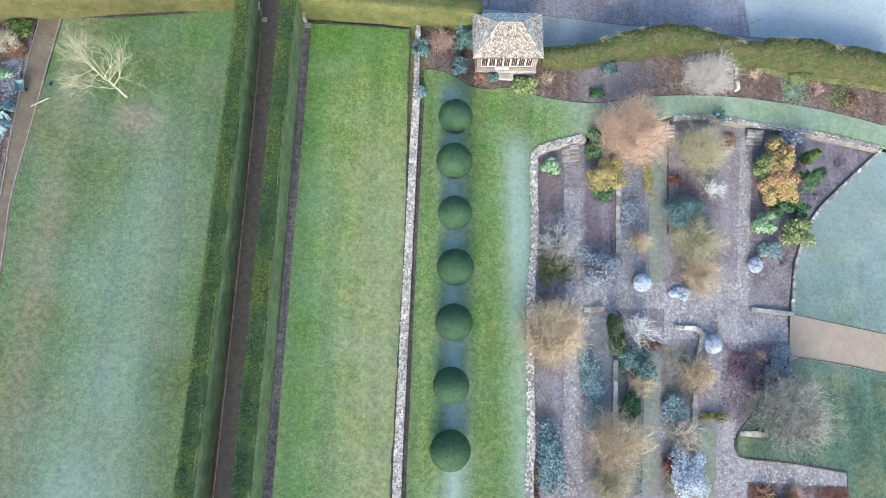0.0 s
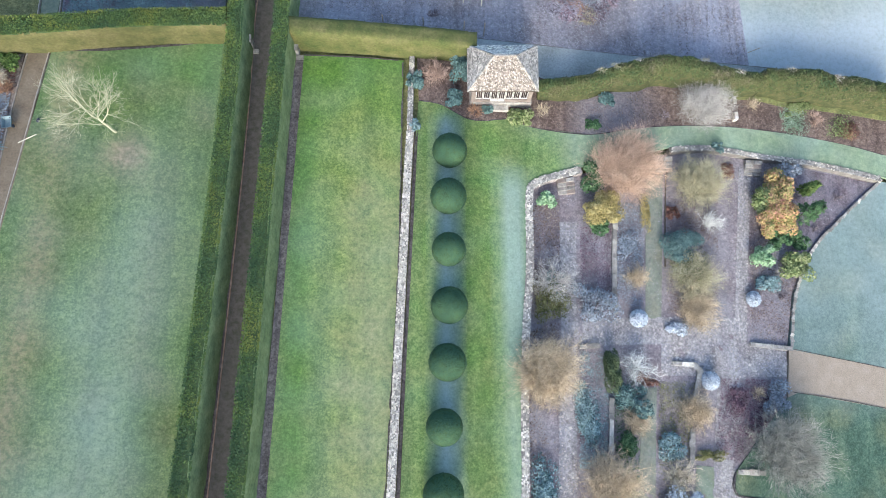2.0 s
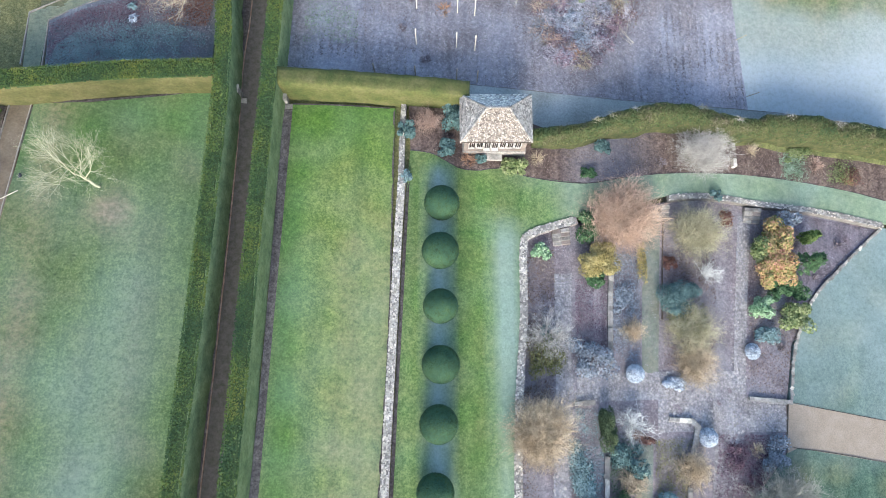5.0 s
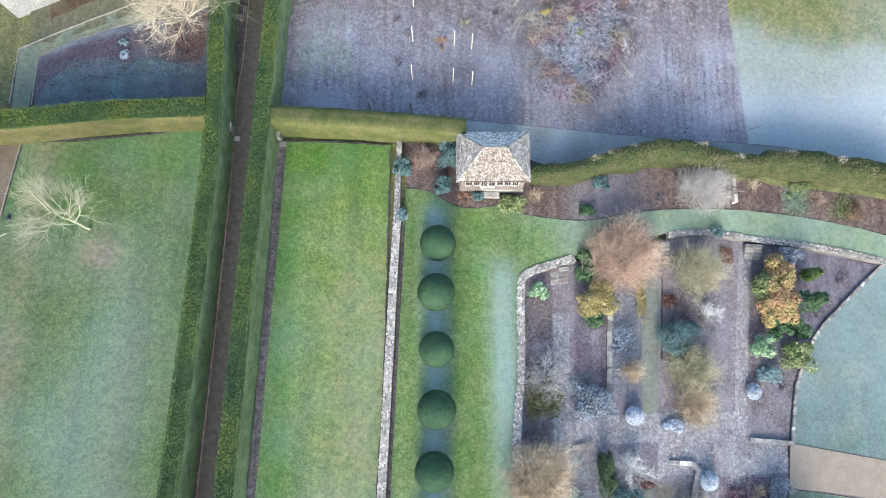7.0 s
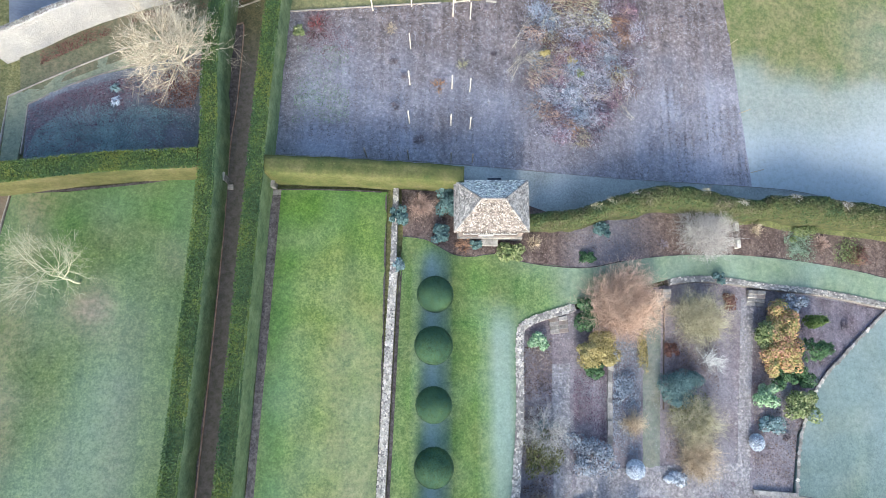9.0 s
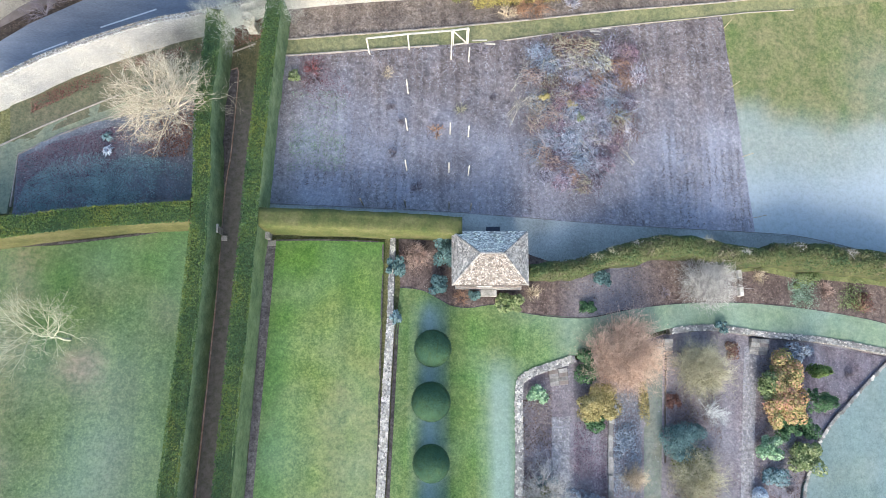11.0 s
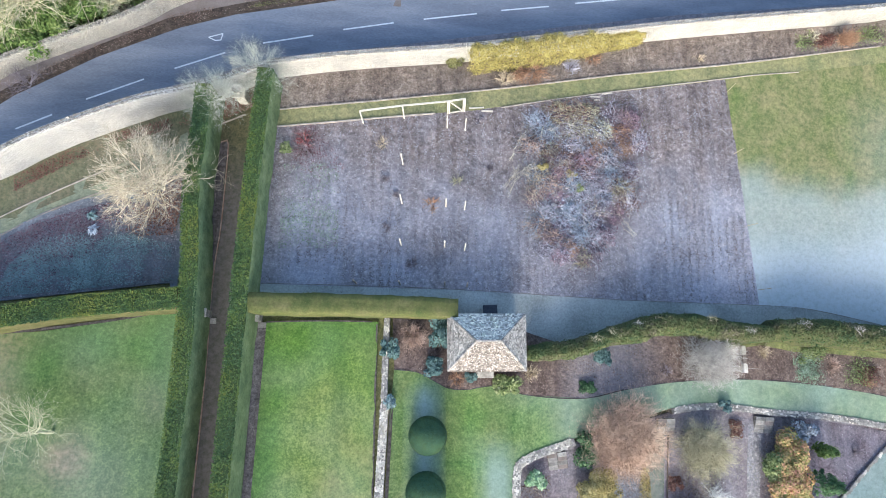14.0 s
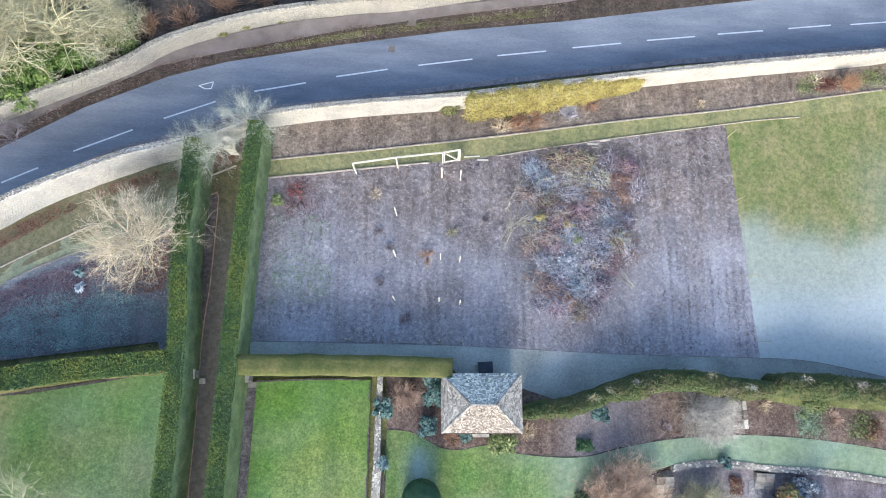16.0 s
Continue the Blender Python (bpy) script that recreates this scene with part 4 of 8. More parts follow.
for nm, pts in (("garden_grass_a", [(21.23, 24.74), (23.06, 24.85), (21.72, 9.05), (20.09, 9.01)]), ("garden_grass_b", [(19.25, 2.54), (20.73, 2.55), (19.52, -10.43), (17.91, -10.37)]), ("garden_grass_c", [(24.1, -4.5), (25.9, -4.7), (25.1, -10.78), (23.18, -10.71)])):
    sheet(nm, pts, M["grass_moss"], 0.03, 1.0, lambda x, y: (0.34 + 0.25 * nz(x, y, 0.6, 2), 0.5 + 0.5 * nz(x, y, 0.5, 8), 0.5 * sstep(23, 23.5, x) * sstep(0, -4, y)), "narrow grass walk between planted beds", drop=in_sunk)

# road
sheet("road", [(-37.66, 46.99), (-35.28, 48.74), (-31.12, 51.49), (-26.69, 53.92), (-20.55, 56.04), (-13.67, 58.83), (-1.58, 60.89), (5.54, 62.17), (15.19, 63.81), (26.99, 65.70), (39.23, 67.13), (49.87, 68.49)] + [(70.0, 72.8), (70.0, 79.3)] + [(37.21, 73.02), (27.33, 71.46), (15.38, 69.42), (3.90, 67.79), (-7.11, 65.70), (-17.59, 63.38), (-22.58, 61.67), (-29.64, 58.19), (-36.15, 53.95), (-38.53, 51.84)], M["asphalt"], 0.0, 1.5, None, "damp asphalt road curving round the garden, blue-grey sheen in its colour")
sheet("verge", [(-38.53, 51.84), (-36.15, 53.95), (-29.64, 58.19), (-22.58, 61.67), (-17.59, 63.38), (-7.11, 65.70), (3.90, 67.79), (15.38, 69.42), (27.33, 71.46), (37.21, 73.02)] + [(60.0, 79.5), (60.0, 81.5)] + [(15.45, 71.47), (3.90, 69.44), (-6.07, 67.44), (-17.67, 64.43), (-23.68, 62.60), (-29.78, 59.31), (-36.32, 55.02), (-38.77, 53.15)], M["verge"], 0.07, 1.5, None, "earth and grass verge at the road's far side", rough=0.05)
sheet("pavement", [(-38.77, 53.15), (-36.32, 55.02), (-29.78, 59.31), (-23.68, 62.60), (-17.67, 64.43), (-6.07, 67.44), (3.90, 69.44), (15.45, 71.47)] + [(60.0, 82.5), (60.0, 84.5)] + [(15.48, 72.54), (-1.71, 69.63), (-10.45, 68.18), (-17.80, 66.21), (-22.81, 64.16), (-26.58, 61.46), (-32.12, 58.63), (-36.50, 56.10), (-39.01, 54.47)], M["pavement"], 0.09, 1.5, None, "worn asphalt footway beside the road")
sheet("roadside_gravel", [(-37.61, 46.75), (-35.23, 48.44), (-31.07, 51.18), (-26.66, 53.59), (-20.53, 55.71), (-13.65, 58.49), (-1.58, 60.54), (5.54, 61.81), (15.18, 63.45), (26.97, 65.33), (39.20, 66.76), (49.84, 68.11)] + [(70.0, 72.0), (70.0, 72.9)] + [(49.88, 68.55), (39.25, 67.32), (27.00, 65.88), (15.19, 63.99), (5.55, 62.34), (-1.59, 61.07), (-13.68, 59.06), (-20.58, 56.37), (-26.74, 54.30), (-31.16, 51.81), (-35.34, 49.10), (-37.72, 47.35)], M["soil_garden"], 0.02, 1.5, lambda x, y: (0.3, 0, 0), "stony gutter at the foot of the road wall")

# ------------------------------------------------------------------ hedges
hedge("hedge", [(-19.35, SOUTH)] + [(-18.91, -7.72), (-18.12, 31.22)] + [(-18.71, 44.02), (-18.55, 50.0), (-18.45, 54.3)], 1.3, 3.4, M["hedge_leaf"], M["hedge_lit_side"], "tall clipped green hedge with yellowing leaves along the walk", seed=3)
hedge("hedge", [(-15.2, SOUTH)] + [(-14.96, -7.84), (-14.27, 31.56)] + [(-14.04, 41.76), (-13.62, 51.57), (-13.28, 56.3)], 1.3, 3.4, M["hedge_leaf"], M["hedge_lit_side"], "tall clipped green hedge beside the dark earth walk", seed=4)
hedge("hedge", [(-13.75, 35.16), (-5.51, 35.13), (4.03, 34.88)], 1.7, 3.2, M["hedge_olive"], M["hedge_face"], "clipped olive hedge behind the middle lawn", seed=5, density=10, leaf_size=0.06, top=M["hedge_face"])
hedge("hedge", [(-43.94, 31.87), (-37.23, 32.80)] + [(-28.35, 34.35), (-24.80, 34.82), (-18.75, 35.42)], 1.7, 3.2, M["hedge_leaf"], M["hedge_brown"], "clipped hedge closing the upper lawn", seed=6)


def rough_hedge(rows, height, leaf, label, seed=7, leaves=9000):
    """An old shaggy hedge; rows hold x, the southern and the northern foot, and how high it stands there."""
    ox, oy = rows[0][0], (rows[0][1] + rows[0][2]) / 2
    oz = ground(ox, oy)
    e = tagged(new("hedge"), label, "hedge")
    e.matrix_basis = pose(ox, oy, oz)
    R = np.array(rows)
    def at(x):
        return [float(np.interp(x, R[:, 0], R[:, k])) for k in (1, 2, 3)]
    def crest(x, v):
        lo, hi, h = at(x)
        y = lo + (hi - lo) * v
        arch = max(0.0, 1 - abs(2 * v - 1) ** 3.5)
        lump = 0.30 * nz(x, y, 0.55, seed) + 0.22 * nz(x, y, 1.5, seed + 3)
        return y + 0.18 * nz(x, y, 0.9, seed + 5), ground(x, y) + h * height * (0.12 + 0.88 * arch ** 0.6) + lump * arch
    xs = np.arange(R[0, 0], R[-1, 0], 0.35)
    vn = 15
    vs, fs = [], []
    for x in xs:
        for k in range(vn):
            y, z = crest(x, k / (vn - 1))
            vs.append((x - ox, y - oy, (z if 0 < k < vn - 1 else ground(x, y) - 0.2) - oz))
    for i in range(len(xs) - 1):
        for k in range(vn - 1):
            fs.append((i * vn + k, (i + 1) * vn + k, (i + 1) * vn + k + 1, i * vn + k + 1))
    fs += [tuple(range(vn)), tuple((len(xs) - 1) * vn + k for k in range(vn))[::-1]]
    obj("hedge_body", vs, fs, M["hedge_rough"], e, smooth=True)
    rng = np.random.default_rng(seed)
    px, pv = rng.uniform(xs[0], xs[-1], leaves), rng.uniform(0.02, 0.98, leaves)
    pos = np.array([(x - ox, *(lambda c: (c[0] - oy, c[1] - oz))(crest(x, v))) for x, v in zip(px, pv)])
    pos += rng.normal(0, 0.05, pos.shape) + np.array([0, 0, 0.04])
    nrm = np.stack([np.zeros(leaves), (pv - 0.5) * 1.6, np.ones(leaves)], 1)
    quad, faces = leaf_cloud(rng, pos, nrm, 0.115, 0.6)
    cloud_ob("foliage", quad, faces, leaf, e, kind="stuff")
    return e


def dead_patch(parent, x, y, z, r, mat, k):
    """A bare grey patch of dead twigs in a hedge."""
    rng = random.Random(700 + k)
    vs, fs = [], []
    o = parent.matrix_basis.translation
    for i in range(int(120 * r)):
        g, d = rng.uniform(0, 6.283), r * math.sqrt(rng.random())
        a = Vector((x - o.x + math.cos(g) * d * 1.3, y - o.y + math.sin(g) * d * 0.7, z - o.z + rng.uniform(-0.05, 0.12)))
        grow(rng, vs, fs, a, Vector((rng.uniform(-1, 1), rng.uniform(-1, 1), 0.2)).normalized(), rng.uniform(0.12, 0.28), 0.009, 1, 0.5, 2, 0.0)
    tagged(obj("dead_twigs", vs, fs, M[mat], parent, "patch of pale dead twigs"), kind="stuff")


M["hedge_shaggy"] = leaf_mat("shaggy_hedge_leaf", (0.038, 0.068, 0.030), (0.060, 0.094, 0.036), (0.086, 0.110, 0.040), (0.110, 0.116, 0.050), (0.160, 0.140, 0.090), patch_scale=0.6, single=0.34, drift=1.8)
hw = rough_hedge([(9.95, 30.55, 31.8, 0.68), (12.0, 30.55, 32.15, 0.74), (14.1, 30.75, 32.45, 0.86), (16.2, 31.4, 33.05, 0.95), (18.0, 31.95, 33.75, 1.0), (20.4, 32.1, 34.4, 1.03), (22.1, 32.9, 34.8, 1.06), (25.2, 32.9, 34.85, 1.08), (27.4, 32.4, 34.5, 1.02), (30.0, 32.2, 34.1, 0.96), (32.9, 32.35, 33.8, 0.84), (33.5, 32.5, 33.6, 0.5)], 3.3, M["hedge_shaggy"], "shaggy old mixed hedge, mossy olive with dead patches", 7, 16000)
he = rough_hedge([(33.1, 32.6, 34.1, 0.7), (33.6, 32.5, 34.45, 0.95), (36.3, 32.1, 34.55, 1.05), (38.5, 31.95, 34.5, 1.1), (41.0, 31.75, 34.3, 1.0), (45.0, 31.5, 33.9, 1.05), (49.5, 30.9, 33.0, 1.0)], 3.3, M["hedge_shaggy"], "shaggy dark green hedge with a rounded mossy top", 8, 9000)
for k, (p, x, y, r, m) in enumerate([(hw, 22.0, 34.0, 0.75, "twig_tan"), (hw, 17.6, 33.0, 0.6, "twig_olive"), (hw, 15.9, 32.4, 0.5, "twig_olive"), (hw, 19.7, 33.6, 0.5, "twig_grey"), (hw, 26.6, 34.3, 0.4, "twig_olive"), (hw, 30.3, 33.3, 0.45, "twig_grey"), (he, 35.6, 33.8, 0.6, "twig_grey"), (he, 41.0, 33.4, 0.55, "twig_grey"), (he, 43.0, 33.2, 0.7, "twig_pale")]):
    dead_patch(p, x, y, ground(x, y) + 3.3, r * 0.8, m, k)
sheet("grass_verge", [(28.8, 31.6), (33.0, 32.1), (36.3, 31.5), (39.9, 31.35), (45.3, 30.95), (52.0, 30.2), (52.0, 31.2), (45.0, 31.8), (40.0, 32.2), (36.0, 32.4), (33.0, 32.7), (29.2, 32.4)], M["grass_path"], 0.14, 1.0, lambda x, y: (0.0, 0.3 + 0.3 * nz(x, y, 0.5, 3), 0.35), "narrow olive grass strip at the hedge foot")

# ------------------------------------------------------------------ clipped domes
def dome(x, y, r, h, seed):
    e = thing("topiary_dome", "dense clipped yew dome on frosty lawn", "topiary", x, y, group="row of yew domes")
    bm = bmesh.new()
    bmesh.ops.create_uvsphere(bm, u_segments=36, v_segments=20, radius=1.0)
    for v in bm.verts:
        d = v.co.copy()
        rr = math.hypot(d.x, d.y)
        zz = d.z
        if zz < 0:
            rr = (1 - abs(zz) ** 3) ** 0.5 if abs(zz) < 1 else 0.0
            v.co = Vector((d.x / max(1e-6, math.hypot(d.x, d.y)) * r * 0.97 * max(rr, 0), d.y / max(1e-6, math.hypot(d.x, d.y)) * r * 0.97 * max(rr, 0), h * 0.42 + zz * h * 0.45))
        else:
            v.co = Vector((d.x * r, d.y * r, h * 0.42 + zz * h * 0.58))
        v.co += d * 0.06 * nz(d.x * 3 + seed, d.y * 3 + d.z * 2, 1.0, seed)
    part("clipped_body", bm, M["yew_core"], e, smooth=True)
    rng = np.random.default_rng(seed)
    n = 7000
    d = rng.normal(0, 1, (n, 3))
    d /= np.linalg.norm(d, axis=1)[:, None]
    d[:, 2] = np.where(d[:, 2] < -0.5, -d[:, 2], d[:, 2])
    pos = np.stack([d[:, 0] * r, d[:, 1] * r, h * 0.42 + np.where(d[:, 2] > 0, d[:, 2] * h * 0.58, d[:, 2] * h * 0.45)], 1) * (1 + rng.normal(0.005, 0.012, (n, 1)))
    quad, faces = leaf_cloud(rng, pos, d, 0.075, 0.26)
    cloud_ob("foliage", quad, faces, M["yew"], e)
    return e


for k, (x, y) in enumerate([(1.20, 24.29), (1.07, 19.80), (1.10, 14.80), (1.13, 9.73), (0.96, 4.76), (0.69, -0.62), (0.62, -5.93)]):
    dome(x, y, 1.6 + 0.07 * math.sin(k * 2.3), 2.9 + 0.15 * math.sin(k * 1.7), 20 + k)

# ------------------------------------------------------------------ stone walls
def stone_meshes(tag, mat, n=7, seed=5):
    """A few rough block shapes, one metre each way, to be shared by many stones."""
    out, rng = [], random.Random(seed)
    for i in range(n):
        bm = bmesh.new()
        box(bm, -0.5, -0.5, -0.5, 0.5, 0.5, 0.5)
        bmesh.ops.bevel(bm, geom=bm.edges[:], offset=0.09, segments=1, affect='EDGES')
        for v in bm.verts:
            v.co += Vector((rng.uniform(-1, 1), rng.uniform(-1, 1), rng.uniform(-0.6, 0.6))) * 0.08
        me = bpy.data.meshes.new(tag)
        bm.to_mesh(me)
        bm.free()
        me.materials.append(mat)
        out.append(me)
    return out


STONES_W = stone_meshes("pale_stone", M["stone_white"], seed=5)
STONES_G = stone_meshes("grey_stone", M["stone_grey"], seed=6)


def stone_wall(name, line, width, height, label, rows=2, length=0.55, pale=0.6, seed=1, base=0.0, body="stone_dark", thick=0.14, depth=0.6, limit=140, skew=30):
    """A dry-stone wall: a solid body under irregular coping stones."""
    e = tagged(new(name), label, "wall", kind="structure")
    pts = even_line(smooth_line(line, 0.6), 0.4)
    w = width / 2
    vs, fs = swept(pts, [(-w, -depth), (-w, height - 0.12), (-w + 0.05, height - 0.08), (w - 0.05, height - 0.08), (w, height - 0.12), (w, -depth)], lambda x, y: ground(x, y) + base)
    obj("wall_body", vs, fs, M[body], e)
    rng = random.Random(seed)
    count, rest = 0, {True: ([], []), False: ([], [])}
    for r in range(rows):
        acc = rng.uniform(0.0, 0.4)
        total = (len(pts) - 1) * 0.4
        while acc < total:
            ln = length * rng.uniform(0.45, 1.5)
            k = min(len(pts) - 2, int((acc + ln / 2) / 0.4))
            along = min(1.0, (acc + ln / 2) / 0.4 - k)
            (ax, ay), (bx, by) = pts[k], pts[k + 1]
            d = math.hypot(bx - ax, by - ay) or 1
            ux, uy = (bx - ax) / d, (by - ay) / d
            off = ((r + 0.5) / rows - 0.5) * width + rng.uniform(-0.04, 0.04)
            x, y = ax + (bx - ax) * along + uy * off, ay + (by - ay) * along - ux * off
            light = rng.random() < pale + 0.55 * nz(x, y, 0.4, seed)
            me = rng.choice(STONES_W if light else STONES_G)
            at = pose(x, y, ground(x, y) + base + height - 0.08 + thick * rng.uniform(0.1, 0.5), rng.uniform(-5, 5), rng.uniform(-5, 5), math.degrees(math.atan2(uy, ux)) + rng.uniform(-skew, skew)) @ Matrix.Diagonal((ln * 1.04, width / rows * rng.uniform(0.9, 1.2), thick * rng.uniform(0.7, 1.5), 1))
            if count < limit:
                s = new("coping_stone", me)
                s.parent = e
                s.matrix_basis = at
            else:
                b = len(rest[light][0])
                rest[light][0].extend(at @ v.co for v in me.vertices)
                rest[light][1].extend(tuple(b + i for i in p.vertices) for p in me.polygons)
            acc += ln
            count += 1
    for light, (rv, rf) in rest.items():
        if rf:
            tagged(obj("coping_rest", rv, rf, M["stone_white" if light else "stone_grey"], e), kind="stuff")
    return e


# ------------------------------------------------------------------ garden pavilion
def slope(name, eave_a, eave_b, top_a, top_b, mat, parent, rng, courses=24):
    """One roof slope laid in courses of overlapping stone slates that narrow towards the ridge."""
    a, b, c, d = Vector(eave_a), Vector(eave_b), Vector(top_a), Vector(top_b)
    nrm = (b - a).cross(c - a).normalized()
    vs, fs = [], []
    cuts = [1 - (1 - i / courses) ** 1.18 for i in range(courses + 1)]
    for i in range(courses):
        v0, v1 = cuts[i] - 0.015, min(1.0, cuts[i + 1] + 0.03)
        l0, r0, l1, r1 = a.lerp(c, v0), b.lerp(d, v0), a.lerp(c, v1), b.lerp(d, v1)
        run, pos = (r0 - l0).length, 0.0
        while pos < run - 0.02:
            w = rng.uniform(0.10, 0.20) * (1.15 - 0.45 * i / courses)
            u0, u1 = pos / run, min(1.0, (pos + w - 0.012) / run)
            t, tilt = rng.uniform(0.025, 0.05), rng.uniform(0.0, 0.018)
            q = [l0.lerp(r0, u0) + nrm * (0.05 + tilt), l0.lerp(r0, u1) + nrm * (0.05 + rng.uniform(0, 0.018)), l1.lerp(r1, u1) + nrm * 0.012, l1.lerp(r1, u0) + nrm * 0.012]
            k = len(vs)
            vs += q + [p - nrm * t for p in q]
            fs += [(k, k + 1, k + 2, k + 3), (k, k + 4, k + 5, k + 1), (k + 1, k + 5, k + 6, k + 2), (k + 3, k + 7, k + 4, k)]
            pos += w
    ob = obj(name, vs, fs, mat, parent)
    return ob


def pavilion():
    x0, x1, y0, y1, ez, rz = 2.92, 9.50, 29.64, 34.38, 0.28, 2.55
    rx0, rx1, ry = 5.25, 7.2, 31.98
    e = thing("garden_pavilion", "stone garden pavilion with a hipped stone-slate roof and white glazed front", "building", 6.2, 32.0, -2.25)
    o = Vector((6.2, 32.0, -2.25))
    L = lambda x, y, z: Vector((x, y, z)) - o
    rng = random.Random(11)
    roof = part("roof", bmesh.new(), M["stem"], e)
    deck = [L(x0, y0, ez), L(x1, y0, ez), L(x1, y1, ez), L(x0, y1, ez), L(rx0, ry, rz - 0.05), L(rx1, ry, rz - 0.05)]
    roof.data.from_pydata([tuple(v) for v in deck], [], [(0, 1, 5, 4), (1, 2, 5), (2, 3, 4, 5), (3, 0, 4), (3, 2, 1, 0)])
    slope("south_slope", L(x0, y0, ez), L(x1, y0, ez), L(rx0, ry, rz), L(rx1, ry, rz), M["slate_sun_warm"], roof, rng)
    slope("east_slope", L(x1, y0, ez), L(x1, y1, ez), L(rx1, ry, rz), L(rx1, ry, rz), M["slate"], roof, rng)
    slope("north_slope", L(x1, y1, ez), L(x0, y1, ez), L(rx1, ry, rz), L(rx0, ry, rz), M["slate_frost"], roof, rng)
    slope("west_slope", L(x0, y1, ez), L(x0, y0, ez), L(rx0, ry, rz), L(rx0, ry, rz), M["slate"], roof, rng)
    for a, b, n in ((L(x0, y0, ez), L(rx0, ry, rz), 9), (L(x1, y0, ez), L(rx1, ry, rz), 9), (L(x1, y1, ez), L(rx1, ry, rz), 9), (L(x0, y1, ez), L(rx0, ry, rz), 9), (L(rx0, ry, rz), L(rx1, ry, rz), 5)):
        for i in range(n):
            bm = bmesh.new()
            p, q = a.lerp(b, i / n) + Vector((0, 0, 0.07)), a.lerp(b, (i + 0.96) / n) + Vector((0, 0, 0.07))
            bar(bm, p, q, 0.17 * rng.uniform(0.85, 1.15), 0.08)
            bmesh.ops.bevel(bm, geom=bm.edges[:], offset=0.02, segments=1, affect='EDGES')
            part("ridge_stone", bm, M["slate"], roof)
    # walls, 0.35 m in from the eaves
    wx0, wx1, wy0, wy1, fl, t = 3.3, 9.12, 29.80, 34.0, 0.0, 0.4
    top = ez + 2.25 - 0.02
    def wall(nm, ax, ay, bx, by, za, zb, m="stone_buff"):
        return box_ob(nm, ax - o.x, ay - o.y, za, bx - o.x, by - o.y, zb, M[m], e)
    wall("plinth", wx0 - 0.12, wy0 - 0.12, wx1 + 0.12, wy1 + 0.12, -1.3, 0.0, "stone_grey")
    wall("back_wall", wx0, wy1 - t, wx1, wy1, 0.0, top)
    wall("side_wall", wx0, wy0, wx0 + t, wy1 - t, 0.0, top)
    wall("side_wall", wx1 - t, wy0, wx1, wy1 - t, 0.0, top)
    fx0, fx1 = wx0 + t, wx1 - t
    wall("lintel", fx0, wy0, fx1, wy0 + t, 2.2, top, "white_paint")
    # front bays: two windows, a pair of doors, three windows
    span = fx1 - fx0
    bays = [(k / 7, (k + 1) / 7, 'd' if k in (2, 3) else 'w') for k in range(7)]
    for u0, u1, kind in bays:
        ax, bx = fx0 + span * u0 + 0.03, fx0 + span * u1 - 0.03
        if kind == 'w':
            wall("dwarf_wall", ax - 0.03, wy0, bx + 0.03, wy0 + t, 0.0, 0.48)
        z0 = 0.52 if kind == 'w' else 0.04
        win = box_ob("window" if kind == 'w' else "door", ax - o.x, wy0 + 0.14 - o.y, z0, bx - o.x, wy0 + 0.18 - o.y, 2.18, M["glass_dark"], e, "small-paned window with white bars" if kind == 'w' else "glazed door with white bars")
        cols, rows = 3, 1
        def stick(nm, sx0, sx1, sz0, sz1, d=0.05):
            box_ob(nm, sx0 - o.x, wy0 + 0.14 - d - o.y, sz0, sx1 - o.x, wy0 + 0.139 - o.y, sz1, M["white_paint"], win)
        stick("frame", ax, ax + 0.055, z0, 2.18, 0.08)
        stick("frame", bx - 0.055, bx, z0, 2.18, 0.08)
        stick("frame", ax + 0.09, bx - 0.09, 2.09, 2.18, 0.08)
        stick("frame", ax + 0.09, bx - 0.09, z0, z0 + (0.1 if kind == 'w' else 0.45), 0.08)
        for i in range(1, cols):
            m = ax + 0.09 + (bx - ax - 0.18) * i / cols
            wide = 0.007
            stick("glazing_bar", m - wide, m + wide, z0 + (0.1 if kind == 'w' else 0.45), 2.09)
        for i in range(1, rows):
            zz = z0 + (0.1 if kind == 'w' else 0.45) + (2.09 - z0 - (0.1 if kind == 'w' else 0.45)) * i / rows
            stick("glazing_bar", ax + 0.09, bx - 0.09, zz - 0.012, zz + 0.012, 0.035)
    box_ob("doorstep", 5.4 - o.x, 29.05 - o.y, -1.1, 7.0 - o.x, 29.66 - o.y, -0.3, M["stone_grey"], e, "worn stone step", 0.03)
    bm = bmesh.new()
    box(bm, wx0 - 0.35 - o.x, y0 - 0.05 - o.y, top - 0.02, wx1 + 0.35 - o.x, y0 - o.y, top + 0.1)
    part("gutter", bm, M["stem"], e)
    return e


# south slope: sun warmth put into the slate colour, plus pale lichen specks
M["slate_sun_warm"] = plain_mat("lichened_sun_warm_slates", (0.154, 0.123, 0.101), (0.242, 0.206, 0.179), (0.340, 0.299, 0.265), 2.2, 0.9, 0.7, 0.02, None, (0.55, (0.62, 0.585, 0.54)), 9.5)
# north slope: rime, its colour raised and warmed to offset blue skylight
M["slate_frost"] = plain_mat("rimed_light_toned_slates", (0.46, 0.435, 0.40), (0.64, 0.61, 0.56), (0.50, 0.50, 0.40), 1.1, 0.9, 0.9, 0.02, None, (0.60, (0.70, 0.73, 0.73)), 6.0)
gm, gnt, gbs = node_mat("old_window_glass")
gbs.inputs["Base Color"].default_value = (0.055, 0.042, 0.042, 1)
gbs.inputs["Roughness"].default_value = 0.08
gbs.inputs["Specular IOR Level"].default_value = 0.6
